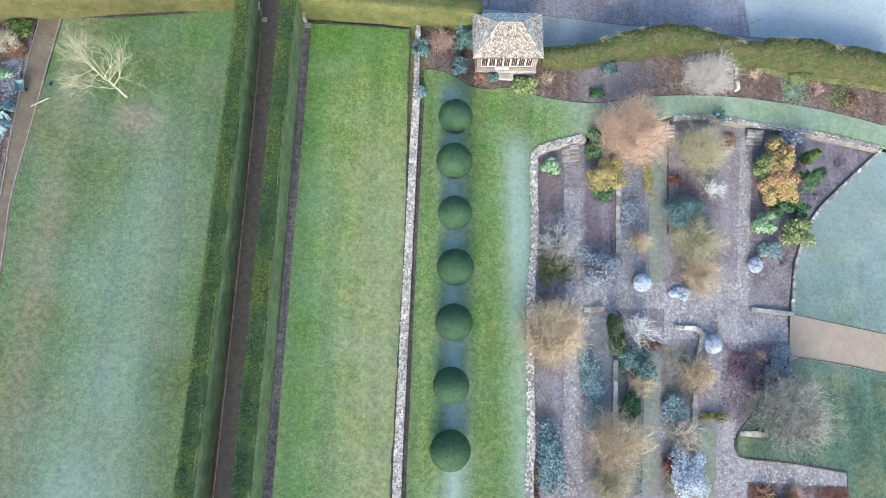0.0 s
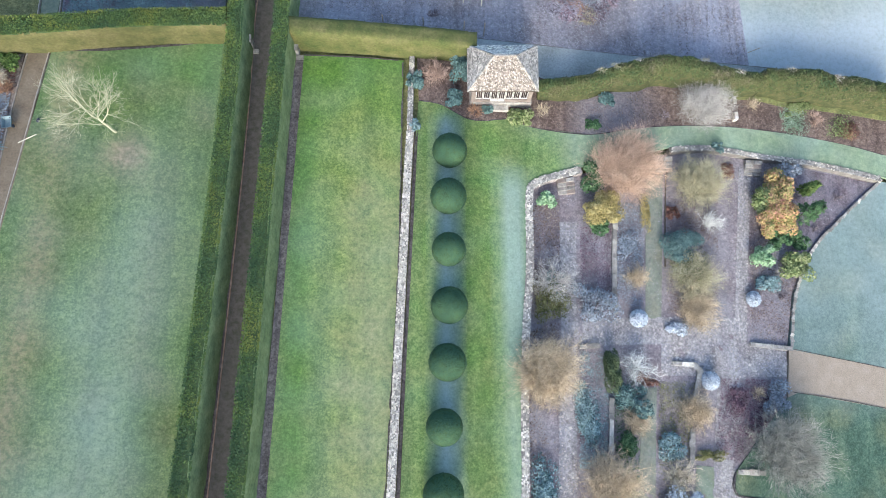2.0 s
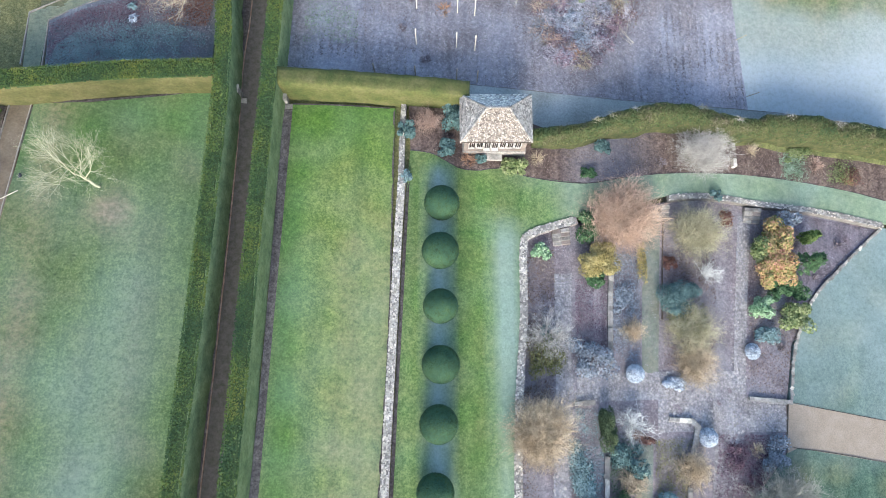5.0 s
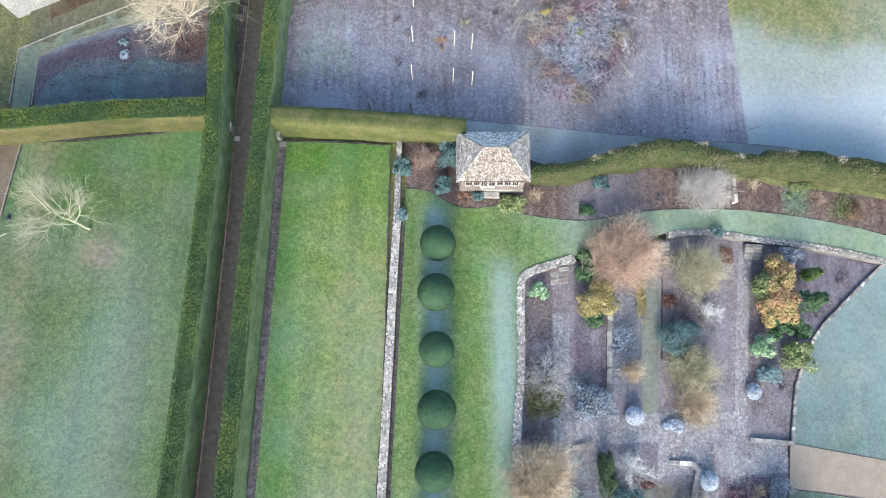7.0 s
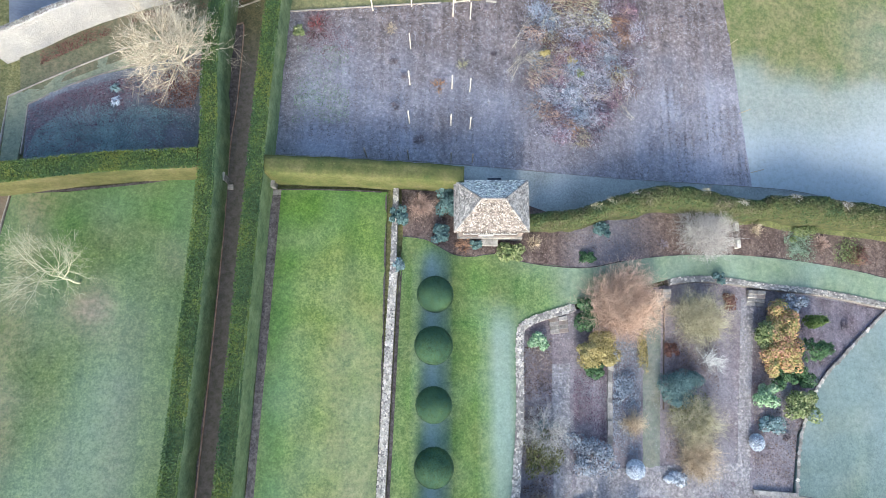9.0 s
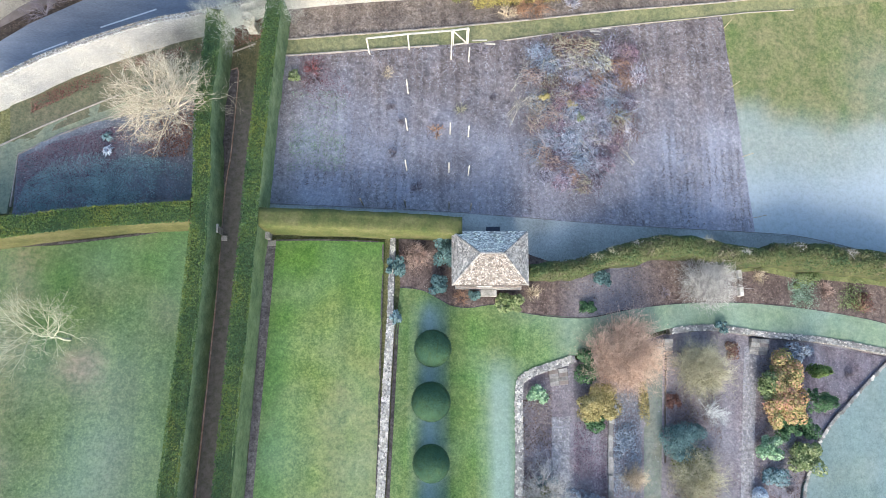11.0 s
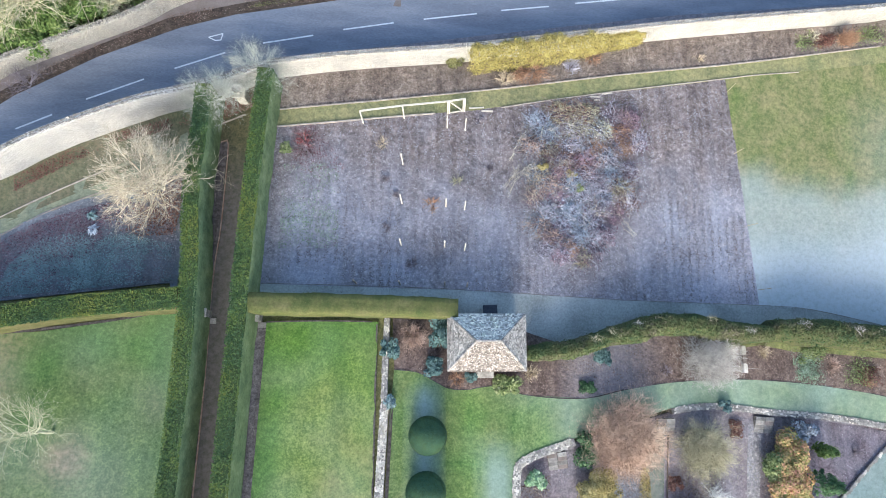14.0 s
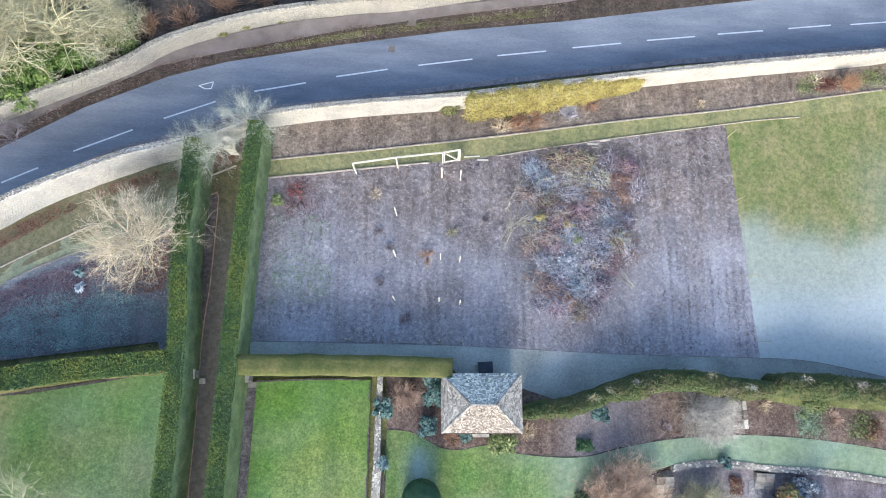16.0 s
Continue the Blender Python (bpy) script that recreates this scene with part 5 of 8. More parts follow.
M["glass_dark"] = gm
pavilion()

e = thing("storage_box", "dark blue lidded box behind the pavilion", "box", 6.75, 35.0, turn=2)
box_ob("box_body", -0.6, -0.45, 0.0, 0.6, 0.45, 0.75, M["dark_metal"], e, "", 0.04)
box_ob("lid", -0.64, -0.49, 0.75, 0.64, 0.49, 0.83, M["dark_metal"], e, "", 0.03)

# ------------------------------------------------------------------ garden walls
stone_wall("wall_terrace", [(-2.56, 26.54), (-2.78, 21.40), (-3.09, 12.56), (-3.35, 5.32), (-3.61, -2.40), (-3.81, -9.57)] + [(-3.75, SOUTH)], 0.7, 0.34, "low dry-stone wall with white lichened coping along the lawn", 5, 0.17, 0.72, 3, body="stone_coping", thick=0.06)
stone_wall("wall_terrace_north", [(-2.46, 34.23), (-2.54, 30.46), (-2.61, 26.56)], 0.5, 0.55, "weathered stone wall end at the shrub border", 4, 0.18, 0.35, 4, body="stone_coping", thick=0.06)
stone_wall("wall_garden_west", [(14.23, 23.49), (11.23, 22.60), (9.49, 21.85), (8.89, 20.70), (8.73, 14.15), (8.18, 7.63), (7.85, 0.95), (7.73, -5.37), (7.46, -9.99)] + [(8.4, SOUTH)], 0.72, 0.18, "frosted stone retaining wall of the sunk garden", 5, 0.17, 0.5, 5, body="stone_coping", thick=0.06, depth=1.2)
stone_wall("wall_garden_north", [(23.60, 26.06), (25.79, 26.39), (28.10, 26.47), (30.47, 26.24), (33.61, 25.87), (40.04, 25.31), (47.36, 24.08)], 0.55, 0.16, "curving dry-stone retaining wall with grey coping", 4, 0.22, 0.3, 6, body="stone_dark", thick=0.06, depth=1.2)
stone_wall("wall_garden_east", [(47.79, 24.30), (42.53, 19.89), (38.68, 16.29), (36.34, 11.81), (35.11, 6.26)], 0.26, 0.1, "curved stone kerb between soil and frosted lawn", 1, 0.4, 0.15, 7, base=-0.5, thick=0.08, body="stone_coping", depth=0.6)
for k, pts in enumerate(([(17.69, 20.44), (17.21, 14.59), (17.06, 9.42)], [(16.16, 1.70), (15.82, -3.34)], [(23.96, -1.21), (23.56, -4.08)], [(22.42, 4.83), (25.01, 4.43), (24.70, 2.33)], [(13.33, 6.30), (14.89, 6.33)], [(30.76, 6.69), (34.79, 6.25)], [(28.19, -5.17), (30.71, -5.31)])):
    stone_wall("wall_bed_edge", pts, 0.42, 0.34, "low kerb of long mossy stone slabs between garden beds", 1, 1.15, 0.06, 20 + k, base=-SUNK, thick=0.07, body="stone_grey", depth=0.3, skew=1.5)


def steps(name, x, y, width, n, turn, label, seed):
    e = thing(name, label, "steps", x, y, ground(x, y) - SUNK, turn)
    rng = random.Random(seed)
    for i in range(n):
        for j in range(2):
            w = width / 2
            bm = bmesh.new()
            box(bm, -width / 2 + j * w + 0.01, -i * 0.36 - 0.2, -0.2, -width / 2 + (j + 1) * w - 0.01, -i * 0.36 + 0.2, SUNK * (n - i) / n + rng.uniform(-0.02, 0.02), 0.03)
            part("stone_slab", bm, M["stone_grey"] if rng.random() < 0.7 else M["stone_buff"], e)
    return e


steps("garden_steps", *(12.61, 22.38), 1.7, 4, 8, "rough stone steps down into the sunk garden", 1)
steps("garden_steps", *(23.04, 25.18), 1.6, 4, 0, "rough stone steps down into the sunk garden", 2)
steps("garden_steps", *(32.83, 25.27), 1.7, 4, -4, "pale stone steps down to the garden path", 3)


# ------------------------------------------------------------------ road walls and markings
def road_wall(name, line, thick, tall, label, seed, mat="stone_road"):
    """A tall roughly coursed wall with an uneven crest; tall(k) is its height along the way, k from 0 to 1."""
    e = tagged(new(name), label, "wall", kind="structure")
    pts = even_line(smooth_line(line, 0.8), 0.5)
    w, n = thick / 2, 10
    vs, fs = [], []
    for i, (x, y) in enumerate(pts):
        ax, ay = pts[max(0, i - 1)]
        bx, by = pts[min(len(pts) - 1, i + 1)]
        d = math.hypot(bx - ax, by - ay) or 1
        nx, ny = (by - ay) / d, -(bx - ax) / d
        h = tall(i / (len(pts) - 1))
        ring = [(w, -0.5)] + [(w, h * k / 5) for k in range(1, 6)] + [(w * 0.4, h + 0.05), (-w * 0.4, h + 0.05)] + [(-w, h * k / 5) for k in (5, 3)] + [(-w, -0.5)]
        n = len(ring)
        for a, u in ring:
            a += 0.035 * nz(x + a * 3, y + u * 2, 1.6, seed)
            vs.append((x + nx * a, y + ny * a, ground(x, y) + u + (0.05 * nz(x, y, 1.1, seed) if u > h - 0.1 else 0)))
    for i in range(len(pts) - 1):
        for k in range(n - 1):
            fs.append((i * n + k, (i + 1) * n + k, (i + 1) * n + k + 1, i * n + k + 1))
    fs += [tuple(range(n)), tuple((len(pts) - 1) * n + k for k in range(n))[::-1]]
    obj("wall_body", vs, fs, M[mat], e)
    rng = random.Random(seed)
    cv, cf = [], []
    for i, (x, y) in enumerate(even_line(pts, 0.17)):
        k = i * 0.17 / max(0.1, (len(pts) - 1) * 0.5)
        z = ground(x, y) + tall(min(1, k)) + 0.06
        for sgn in (-0.16, 0.14):
            cx, cy, s, hh, g = x + rng.uniform(-0.05, 0.05), y + sgn + rng.uniform(-0.05, 0.05), rng.uniform(0.06, 0.12), rng.uniform(0.05, 0.17), rng.uniform(0, 1.5)
            b = len(cv)
            for zz, sc in ((z - 0.06, 1.0), (z + hh, 0.7)):
                for q in range(4):
                    cv.append((cx + math.cos(g + q * 1.571) * s * sc, cy + math.sin(g + q * 1.571) * s * sc, zz + rng.uniform(-0.02, 0.02)))
            cf += [(b + 4, b + 5, b + 6, b + 7)] + [(b + q, b + (q + 1) % 4, b + 4 + (q + 1) % 4, b + 4 + q) for q in range(4)]
    tagged(obj("upright_coping", cv, cf, M["stone_grey"], e, "rough upright coping stones"), kind="stuff")
    return e


road_wall("wall_road_east", [(-13.36, 57.14), (-8.95, 57.96), (-4.76, 58.60), (-0.48, 59.14), (5.53, 59.93), (15.11, 61.60), (23.88, 63.07), (32.91, 64.39), (39.08, 65.22), (49.71, 66.74)] + [(62.0, 69.8)], 0.55, lambda k: 2.6, "tall sunlit limestone wall beside the road", 3)
road_wall("wall_road_west", [(-37.76, 45.15), (-34.95, 46.72), (-32.51, 48.43), (-29.52, 50.08), (-26.41, 51.56), (-23.21, 52.97), (-20.13, 54.08), (-17.00, 55.42), (-13.56, 57.02)], 0.6, lambda k: 3.5 - 0.9 * sstep(0.5, 0.95, k), "tall sunlit limestone wall curving along the road", 4, "stone_road_west")
road_wall("wall_road_far", [(-39.35, 53.82), (-36.56, 56.48), (-32.16, 58.85), (-26.37, 61.76), (-22.82, 64.28), (-17.81, 66.45), (-12.60, 68.06), (-6.13, 69.27), (3.91, 70.92)] + [(45.0, 80.5), (60.0, 84.0)], 0.6, lambda k: 1.9, "pale stone wall behind the footway", 5, "stone_road_grey")

DASHES = [[(-35.52, 50.70), (-32.72, 52.23)], [(-30.04, 53.89), (-25.25, 56.17)], [(-22.67, 57.40), (-18.21, 59.30)], [(-14.80, 60.49), (-10.10, 61.59)], [(-7.27, 62.37), (-2.38, 63.38)], [(0.57, 63.94), (5.90, 64.86)], [(8.39, 65.35), (13.31, 66.08)], [(16.04, 66.57), (21.09, 67.31)], [(23.83, 67.75), (28.96, 68.43)], [(31.40, 68.80), (36.33, 69.41)], [(39.13, 69.79), (43.85, 70.39)], [(46.07, 70.56), (50.55, 71.08)]]
for (ax, ay), (bx, by) in DASHES:
    vs, fs = swept(even_line([(ax, ay), (bx, by)], 0.9) + [(bx, by)], [(0.075, 0.0), (0.075, 0.012), (-0.075, 0.012), (-0.075, 0.0)], lambda x, y: ground(x, y) + 0.006)
    tagged(obj("road_marking", vs, fs, M["line"]), "worn white centre line dash on the road", "marking", group="centre line dashes", kind="structure")
bm = bmesh.new()
tri = [(-19.86, 60.82), (-18.57, 61.29), (-18.72, 60.59), (-19.22, 60.51), (-19.86, 60.82)]
for (ax, ay), (bx, by) in zip(tri, tri[1:]):
    bar(bm, (ax, ay, ground(ax, ay) + 0.012), (bx, by, ground(bx, by) + 0.012), 0.1, 0.012)
tagged(part("road_marking", bm, M["line"]), "white outlined triangle painted on the road", "marking", kind="structure")
for (ax, ay), s in (((-2.20, 65.54), 0.5), ((-0.19, 68.43), 0.55)):
    tagged(box_ob("manhole_cover", ax - s, ay - s * 0.7, ground(ax, ay) - 0.1, ax + s, ay + s * 0.7, ground(ax, ay) + (0.012 if ay < 68 else 0.11), M["pavement"]), "square iron cover set in the paving", "cover")


# ------------------------------------------------------------------ edging boards and lines
def edging(name, line, label, w=0.09, h=0.1, mat="edging", base=0.0, seed=1):
    pts = even_line(smooth_line(line, 0.8), 0.6)
    vs, fs = swept(pts, [(w / 2, -0.1), (w / 2, h), (-w / 2, h), (-w / 2, -0.1)], lambda x, y: ground(x, y) + base)
    vs = [(x, y, z + 0.03 * nz(x, y, 0.8, seed)) for x, y, z in vs]
    return tagged(obj(name, vs, fs, M[mat]), label, "edging", kind="structure")


edging("edging", [(-13.36, 53.63), (-8.80, 54.31), (-1.50, 55.38), (9.36, 57.08), (20.75, 59.01), (32.65, 60.75), (49.41, 63.58)], "pale timber edging along the grass path", 0.12, 0.17)
edging("edging", [(-13.75, 51.87), (-8.72, 52.55), (-4.61, 53.14), (1.71, 53.99)], "pale timber edging along the plot", 0.12, 0.17)
edging("edging", [(8.22, 54.91), (12.67, 55.83), (20.66, 57.30), (31.50, 59.09), (34.97, 59.65), (39.89, 60.21)], "thin timber edging along the plot", 0.07, 0.15)
edging("edging", [(-17.89, 50.20), (-17.25, 50.50), (-17.27, 42.36), (-17.55, 37.35), (-17.5, 24.73)] + [(-18.01, -9.05)] + [(-18.3, SOUTH)], "thin brick edging beside the dark walk", 0.1, 0.1, "brick_edge")
edging("edging", [(-18.58, 51.73), (-17.0, 52.5), (-15.49, 53.28)], "pale stone kerb across the end of the walk", 0.12, 0.12)
edging("edging", [(-36.81, 33.99), (-37.21, 27.70), (-37.33, 20.49), (-37.14, 12.30)] + [(-37.4, SOUTH)], "thin stone edging of the brown path", 0.09, 0.12)
edging("edging", [(-35.15, 32.57), (-35.36, 30.18), (-35.88, 22.48), (-36.33, 14.83), (-36.03, 8.97)] + [(-34.7, SOUTH)], "thin stone edging between path and lawn", 0.08, 0.1)
edging("edging", [(-36.83, 41.57), (-32.25, 44.43), (-27.41, 47.16)], "stone edging of the worn grass path", 0.1, 0.12)
edging("edging", [(-35.07, 40.89), (-31.14, 43.40), (-26.09, 45.70)], "stone edging of the frosted bed", 0.09, 0.12)
edging("edging", [(-36.83, 41.57), (-36.73, 35.82)], "stone edging of the worn grass path", 0.09, 0.12)
edging("edging", [(-35.07, 40.89), (-34.93, 35.92)], "stone edging of the frosted bed", 0.09, 0.12)
edging("edging", [(-13.93, 37.18), (-6.12, 37.14), (3.80, 36.96), (19.54, 36.24), (33.22, 35.93), (38.73, 35.57), (46.22, 34.14)], "low grey board at the plot's southern edge", 0.05, 0.07, "stone_dark")
edging("edging", [(-3.37, 33.72), (-3.52, 12.61), (-4.34, -9.61)] + [(-3.9, SOUTH)], "dark soil edge between turf and wall", 0.16, 0.055, "soil_dark")
edging("edging", [(-1.97, 26.55), (-2.49, 12.65), (-2.84, 3.36), (-3.18, -9.65)] + [(-2.6, SOUTH)], "dark soil gutter at the wall foot", 0.3, 0.06, "soil_dark")
edging("edging", [(-35.05, 32.51), (-31.57, 32.88), (-28.18, 33.35), (-24.22, 34.00), (-19.92, 34.93)], "dark cut edge of the upper lawn", 0.22, 0.07, "soil_dark")
edging("edging", [(-12.80, 33.81), (-8.03, 33.96), (-3.26, 33.92)], "dark cut edge of the lawn", 0.14, 0.06, "soil_dark")
edging("edging", [(-1.78, 29.77), (0.34, 29.56), (1.74, 28.81), (2.86, 28.16), (4.84, 28.05), (6.84, 28.38), (9.99, 27.56), (15.26, 27.24), (19.51, 28.07), (24.46, 28.72), (30.77, 28.94), (37.18, 28.53), (43.70, 27.66), (48.19, 26.71)], "cut turf edge of the shrub border", 0.1, 0.09, "soil_dark")
edging("edging", [(23.40, 24.92), (22.90, 19.5), (22.45, 13.67)], "thin brown board beside the narrow grass walk", 0.1, 0.16, "stem", -SUNK)
edging("edging", [(28.0, -5.2), (27.8, -7.2), (33.0, -7.9), (39.35, -9.0)], "dark cut edge of the lawn along the paved path", 0.14, 0.12, "soil_dark", -0.62)
edging("edging", [(35.41, 6.22), (40.21, 5.34), (45.58, 4.38)], "thin edge of the tan path", 0.06, 0.07, "soil_dark", -0.55)
edging("edging", [(34.89, 2.06), (39.67, 1.37), (44.98, 0.44)], "thin edge of the tan path", 0.06, 0.07, "soil_dark", -0.55)

# stone piers in the hedge gap
for (x, y), h, s in (((-17.72, 34.41), 1.25, 0.62), ((-13.56, 34.14), 0.9, 0.7)):
    e = thing("stone_pier", "square weathered stone pier with cap beside the walk", "pier", x, y)
    for k in range(3):
        box_ob("stone_block", -s / 2, -s / 2, -0.2 if k == 0 else h * k / 3 + 0.01, s / 2, s / 2, h * (k + 1) / 3, M["stone_grey"], e, "", 0.03)
    box_ob("cap_stone", -s / 2 - 0.08, -s / 2 - 0.08, h, s / 2 + 0.08, s / 2 + 0.08, h + 0.14, M["stone_grey"], e, "", 0.03)
    for k in range(2):
        box_ob("paving_stone", -0.7 + k * 0.75, -s / 2 - 0.5, -0.1, k * 0.75, -s / 2 - 0.02, 0.07, M["stone_grey"], e, "", 0.02)

# urn at the end of the walk
x, y = (-16.06, 54.47)
e = thing("stone_urn", "pale stone urn on a square pedestal at the walk's end", "urn", x, y)
box_ob("pedestal", -0.42, -0.42, -0.2, 0.42, 0.42, 1.5, M["stone_white"], e, "", 0.03)
box_ob("pedestal_cap", -0.5, -0.5, 1.5, 0.5, 0.5, 1.62, M["stone_white"], e, "", 0.03)
def lathe(prof, seg=20):
    vs, fs = [], []
    for r, z in prof:
        vs += [(r * math.cos(2 * math.pi * i / seg), r * math.sin(2 * math.pi * i / seg), z) for i in range(seg)]
    for k in range(len(prof) - 1):
        fs += [(k * seg + i, k * seg + (i + 1) % seg, (k + 1) * seg + (i + 1) % seg, (k + 1) * seg + i) for i in range(seg)]
    return vs, fs
vs, fs = lathe([(0.22, 1.62), (0.2, 1.7), (0.1, 1.78), (0.12, 1.85), (0.3, 2.0), (0.4, 2.25), (0.46, 2.4), (0.42, 2.42), (0.34, 2.3), (0.2, 2.15), (0.01, 2.12)])
obj("urn_bowl", vs, fs, M["stone_white"], e, smooth=True)


# ------------------------------------------------------------------ timber fence, gate and posts on the plot
def fence():
    """A tall fruit-cage frame: posts, one top rail, and a last bay that is braced like a gate."""
    posts = [(-5.05, 52.69), (-1.22, 53.40), (2.96, 54.03), (4.57, 54.36)]
    high = 2.65
    ox, oy = posts[0]
    e = thing("timber_fence", "tall frame of pale timber posts with a top rail", "fence", ox, oy)
    z0 = ground(ox, oy)
    P = [Vector((x - ox, y - oy, ground(x, y) - z0)) for x, y in posts]
    for p in P:
        box_ob("post", p.x - 0.07, p.y - 0.07, p.z - 0.3, p.x + 0.07, p.y + 0.07, p.z + high, M["white_wood"], e, "", 0.012)
    up = Vector((0, 0, high + 0.045))
    for a, b in zip(P, P[1:]):
        bm = bmesh.new()
        bar(bm, a + up, b + up, 0.15, 0.08)
        part("top_rail", bm, M["white_wood"], e)
    a, b = P[2], P[3]
    side = (b - a).normalized()
    rail = []
    for p, q in ((a + side * 0.16 + Vector((0, 0, 0.15)), a + side * 0.16 + Vector((0, 0, high - 0.06))), (b - side * 0.16 + Vector((0, 0, 0.15)), b - side * 0.16 + Vector((0, 0, high - 0.06))), (a + side * 0.2 + Vector((0, 0, 0.2)), b - side * 0.2 + Vector((0, 0, 0.2))), (a + side * 0.2 + Vector((0, 0, high - 0.15)), b - side * 0.2 + Vector((0, 0, 0.32)))):
        rail.append((p, q))
    for nm, (p, q) in zip(("gate_stile", "gate_stile", "gate_rail", "gate_brace"), rail):
        bm = bmesh.new()
        bar(bm, p, q, 0.11, 0.09)
        part(nm, bm, M["white_wood"], e)


fence()


def lying_board(x, y, turn, ln, w, label, mat="white_wood", h=0.05, tilt=0.0):
    o = thing("board", label, "board", x, y, ground(x, y) + 0.07, turn)
    bm = bmesh.new()
    box(bm, -ln / 2, -w / 2, 0, ln / 2, w / 2, h, 0.008)
    part("plank", bm, M[mat], o)
    slope_x = (ground(x + 0.5, y) - ground(x - 0.5, y))
    o.rotation_euler = Euler((0, -math.atan(slope_x * math.cos(radians(turn))) + tilt, radians(turn)))
    return o


for (x, y), turn, ln, w in (((5.76, 54.76), 5, 1.5, 0.14), ((6.79, 54.46), 0, 1.1, 0.2), ((17.65, 56.49), 0, 1.0, 0.16), ((18.92, 56.88), 10, 1.0, 0.16), ((17.86, 56.15), 0, 0.6, 0.12), ((17.25, 45.03), 5, 0.9, 0.1), ((-35.55, 23.77), 33, 1.6, 0.08)):
    lying_board(x, y, turn, ln, w, "pale sawn board lying on the soil")
for (x, y) in [(2.90, 52.59), (4.63, 52.40), (-1.28, 48.78), (-1.31, 44.91), (-1.31, 40.92), (2.77, 44.74), (2.65, 40.85), (4.52, 44.54), (4.49, 40.64)]:
    e = thing("marker_post", "tall slim white timber post in the dug plot", "post", x, y, group="white plot posts")
    box_ob("post_shaft", -0.055, -0.055, -0.3, 0.055, 0.055, 2.7, M["white_wood"], e, "", 0.012)
# posts behind the hedge: shade is put in by the darker edging material
for x, y in [(-5.25, 37.30), (-1.35, 37.28), (2.65, 37.26), (4.67, 37.22)]:
    e = thing("marker_post", "timber post darkened in colour for the plot's shaded edge", "post", x, y, group="grey plot posts")
    box_ob("post_shaft", -0.055, -0.055, -0.3, 0.055, 0.055, 2.3, M["edging"], e, "", 0.012)
for (x, y), dx, dy in (((31.58, 57.67), 0.6, 0.55), ((31.79, 51.11), 0.7, 0.3), ((32.35, 43.70), 0.9, 0.1), ((33.07, 37.42), 1.0, 0.05)):
    e = thing("bamboo_cane", "thin leaning bamboo cane at the plot's edge", "cane", x, y, group="canes along the plot")
    bm = bmesh.new()
    bar(bm, (0, 0, -0.1), (dx, dy, 0.9), 0.05)
    part("cane", bm, M["pole"], e)

# barrow and tools on the west path
x, y = (-37.13, 25.04)
e = thing("garden_cart", "blue-grey garden cart on the brown path", "cart", x, y, turn=8)
e.scale = (0.72, 0.78, 0.8)
vs = [(-0.42, -0.5, 0.35), (0.42, -0.5, 0.35), (0.42, 0.5, 0.35), (-0.42, 0.5, 0.35), (-0.58, -0.68, 0.75), (0.58, -0.68, 0.75), (0.58, 0.68, 0.75), (-0.58, 0.68, 0.75), (-0.53, -0.63, 0.74), (0.53, -0.63, 0.74), (0.53, 0.63, 0.74), (-0.53, 0.63, 0.74), (-0.38, -0.46, 0.39), (0.38, -0.46, 0.39), (0.38, 0.46, 0.39), (-0.38, 0.46, 0.39)]
fs = [(3, 2, 1, 0), (0, 1, 5, 4), (1, 2, 6, 5), (2, 3, 7, 6), (3, 0, 4, 7), (4, 5, 9, 8), (5, 6, 10, 9), (6, 7, 11, 10), (7, 4, 8, 11), (8, 9, 13, 12), (9, 10, 14, 13), (10, 11, 15, 14), (11, 8, 12, 15), (12, 13, 14, 15)]
obj("tray", vs, fs, M["cart_blue"], e)
for sx in (-0.45, 0.45):
    bm = bmesh.new()
    bmesh.ops.create_cone(bm, cap_ends=True, segments=18, radius1=0.22, radius2=0.22, depth=0.08, matrix=Matrix.Translation((sx, -0.3, 0.22)) @ Matrix.Rotation(radians(90), 4, 'Y'))
    part("wheel", bm, M["dark_metal"], e)
bm = bmesh.new()
for sx in (-0.3, 0.3):
    bar(bm, (sx, 0.5, 0.6), (sx, 1.15, 0.75), 0.04)
bar(bm, (-0.3, 1.15, 0.75), (0.3, 1.15, 0.75), 0.04)
bar(bm, (-0.3, 0.45, 0.4), (-0.3, 0.5, 0.02), 0.04)
bar(bm, (0.3, 0.45, 0.4), (0.3, 0.5, 0.02), 0.04)
part("handle", bm, M["dark_metal"], e)
x, y = (-34.96, 25.55)
e = thing("tool_bag", "small dark bag lying on the mown lawn", "bag", x, y)
bm = bmesh.new()
bmesh.ops.create_icosphere(bm, subdivisions=2, radius=1.0)
for v in bm.verts:
    v.co = Vector((v.co.x * 0.16, v.co.y * 0.24, 0.12 + v.co.z * 0.13)) * (1 + 0.15 * nz(v.co.x * 3, v.co.y * 3, 1.0, 2))
part("bag_body", bm, M["dark_metal"], e, smooth=True)

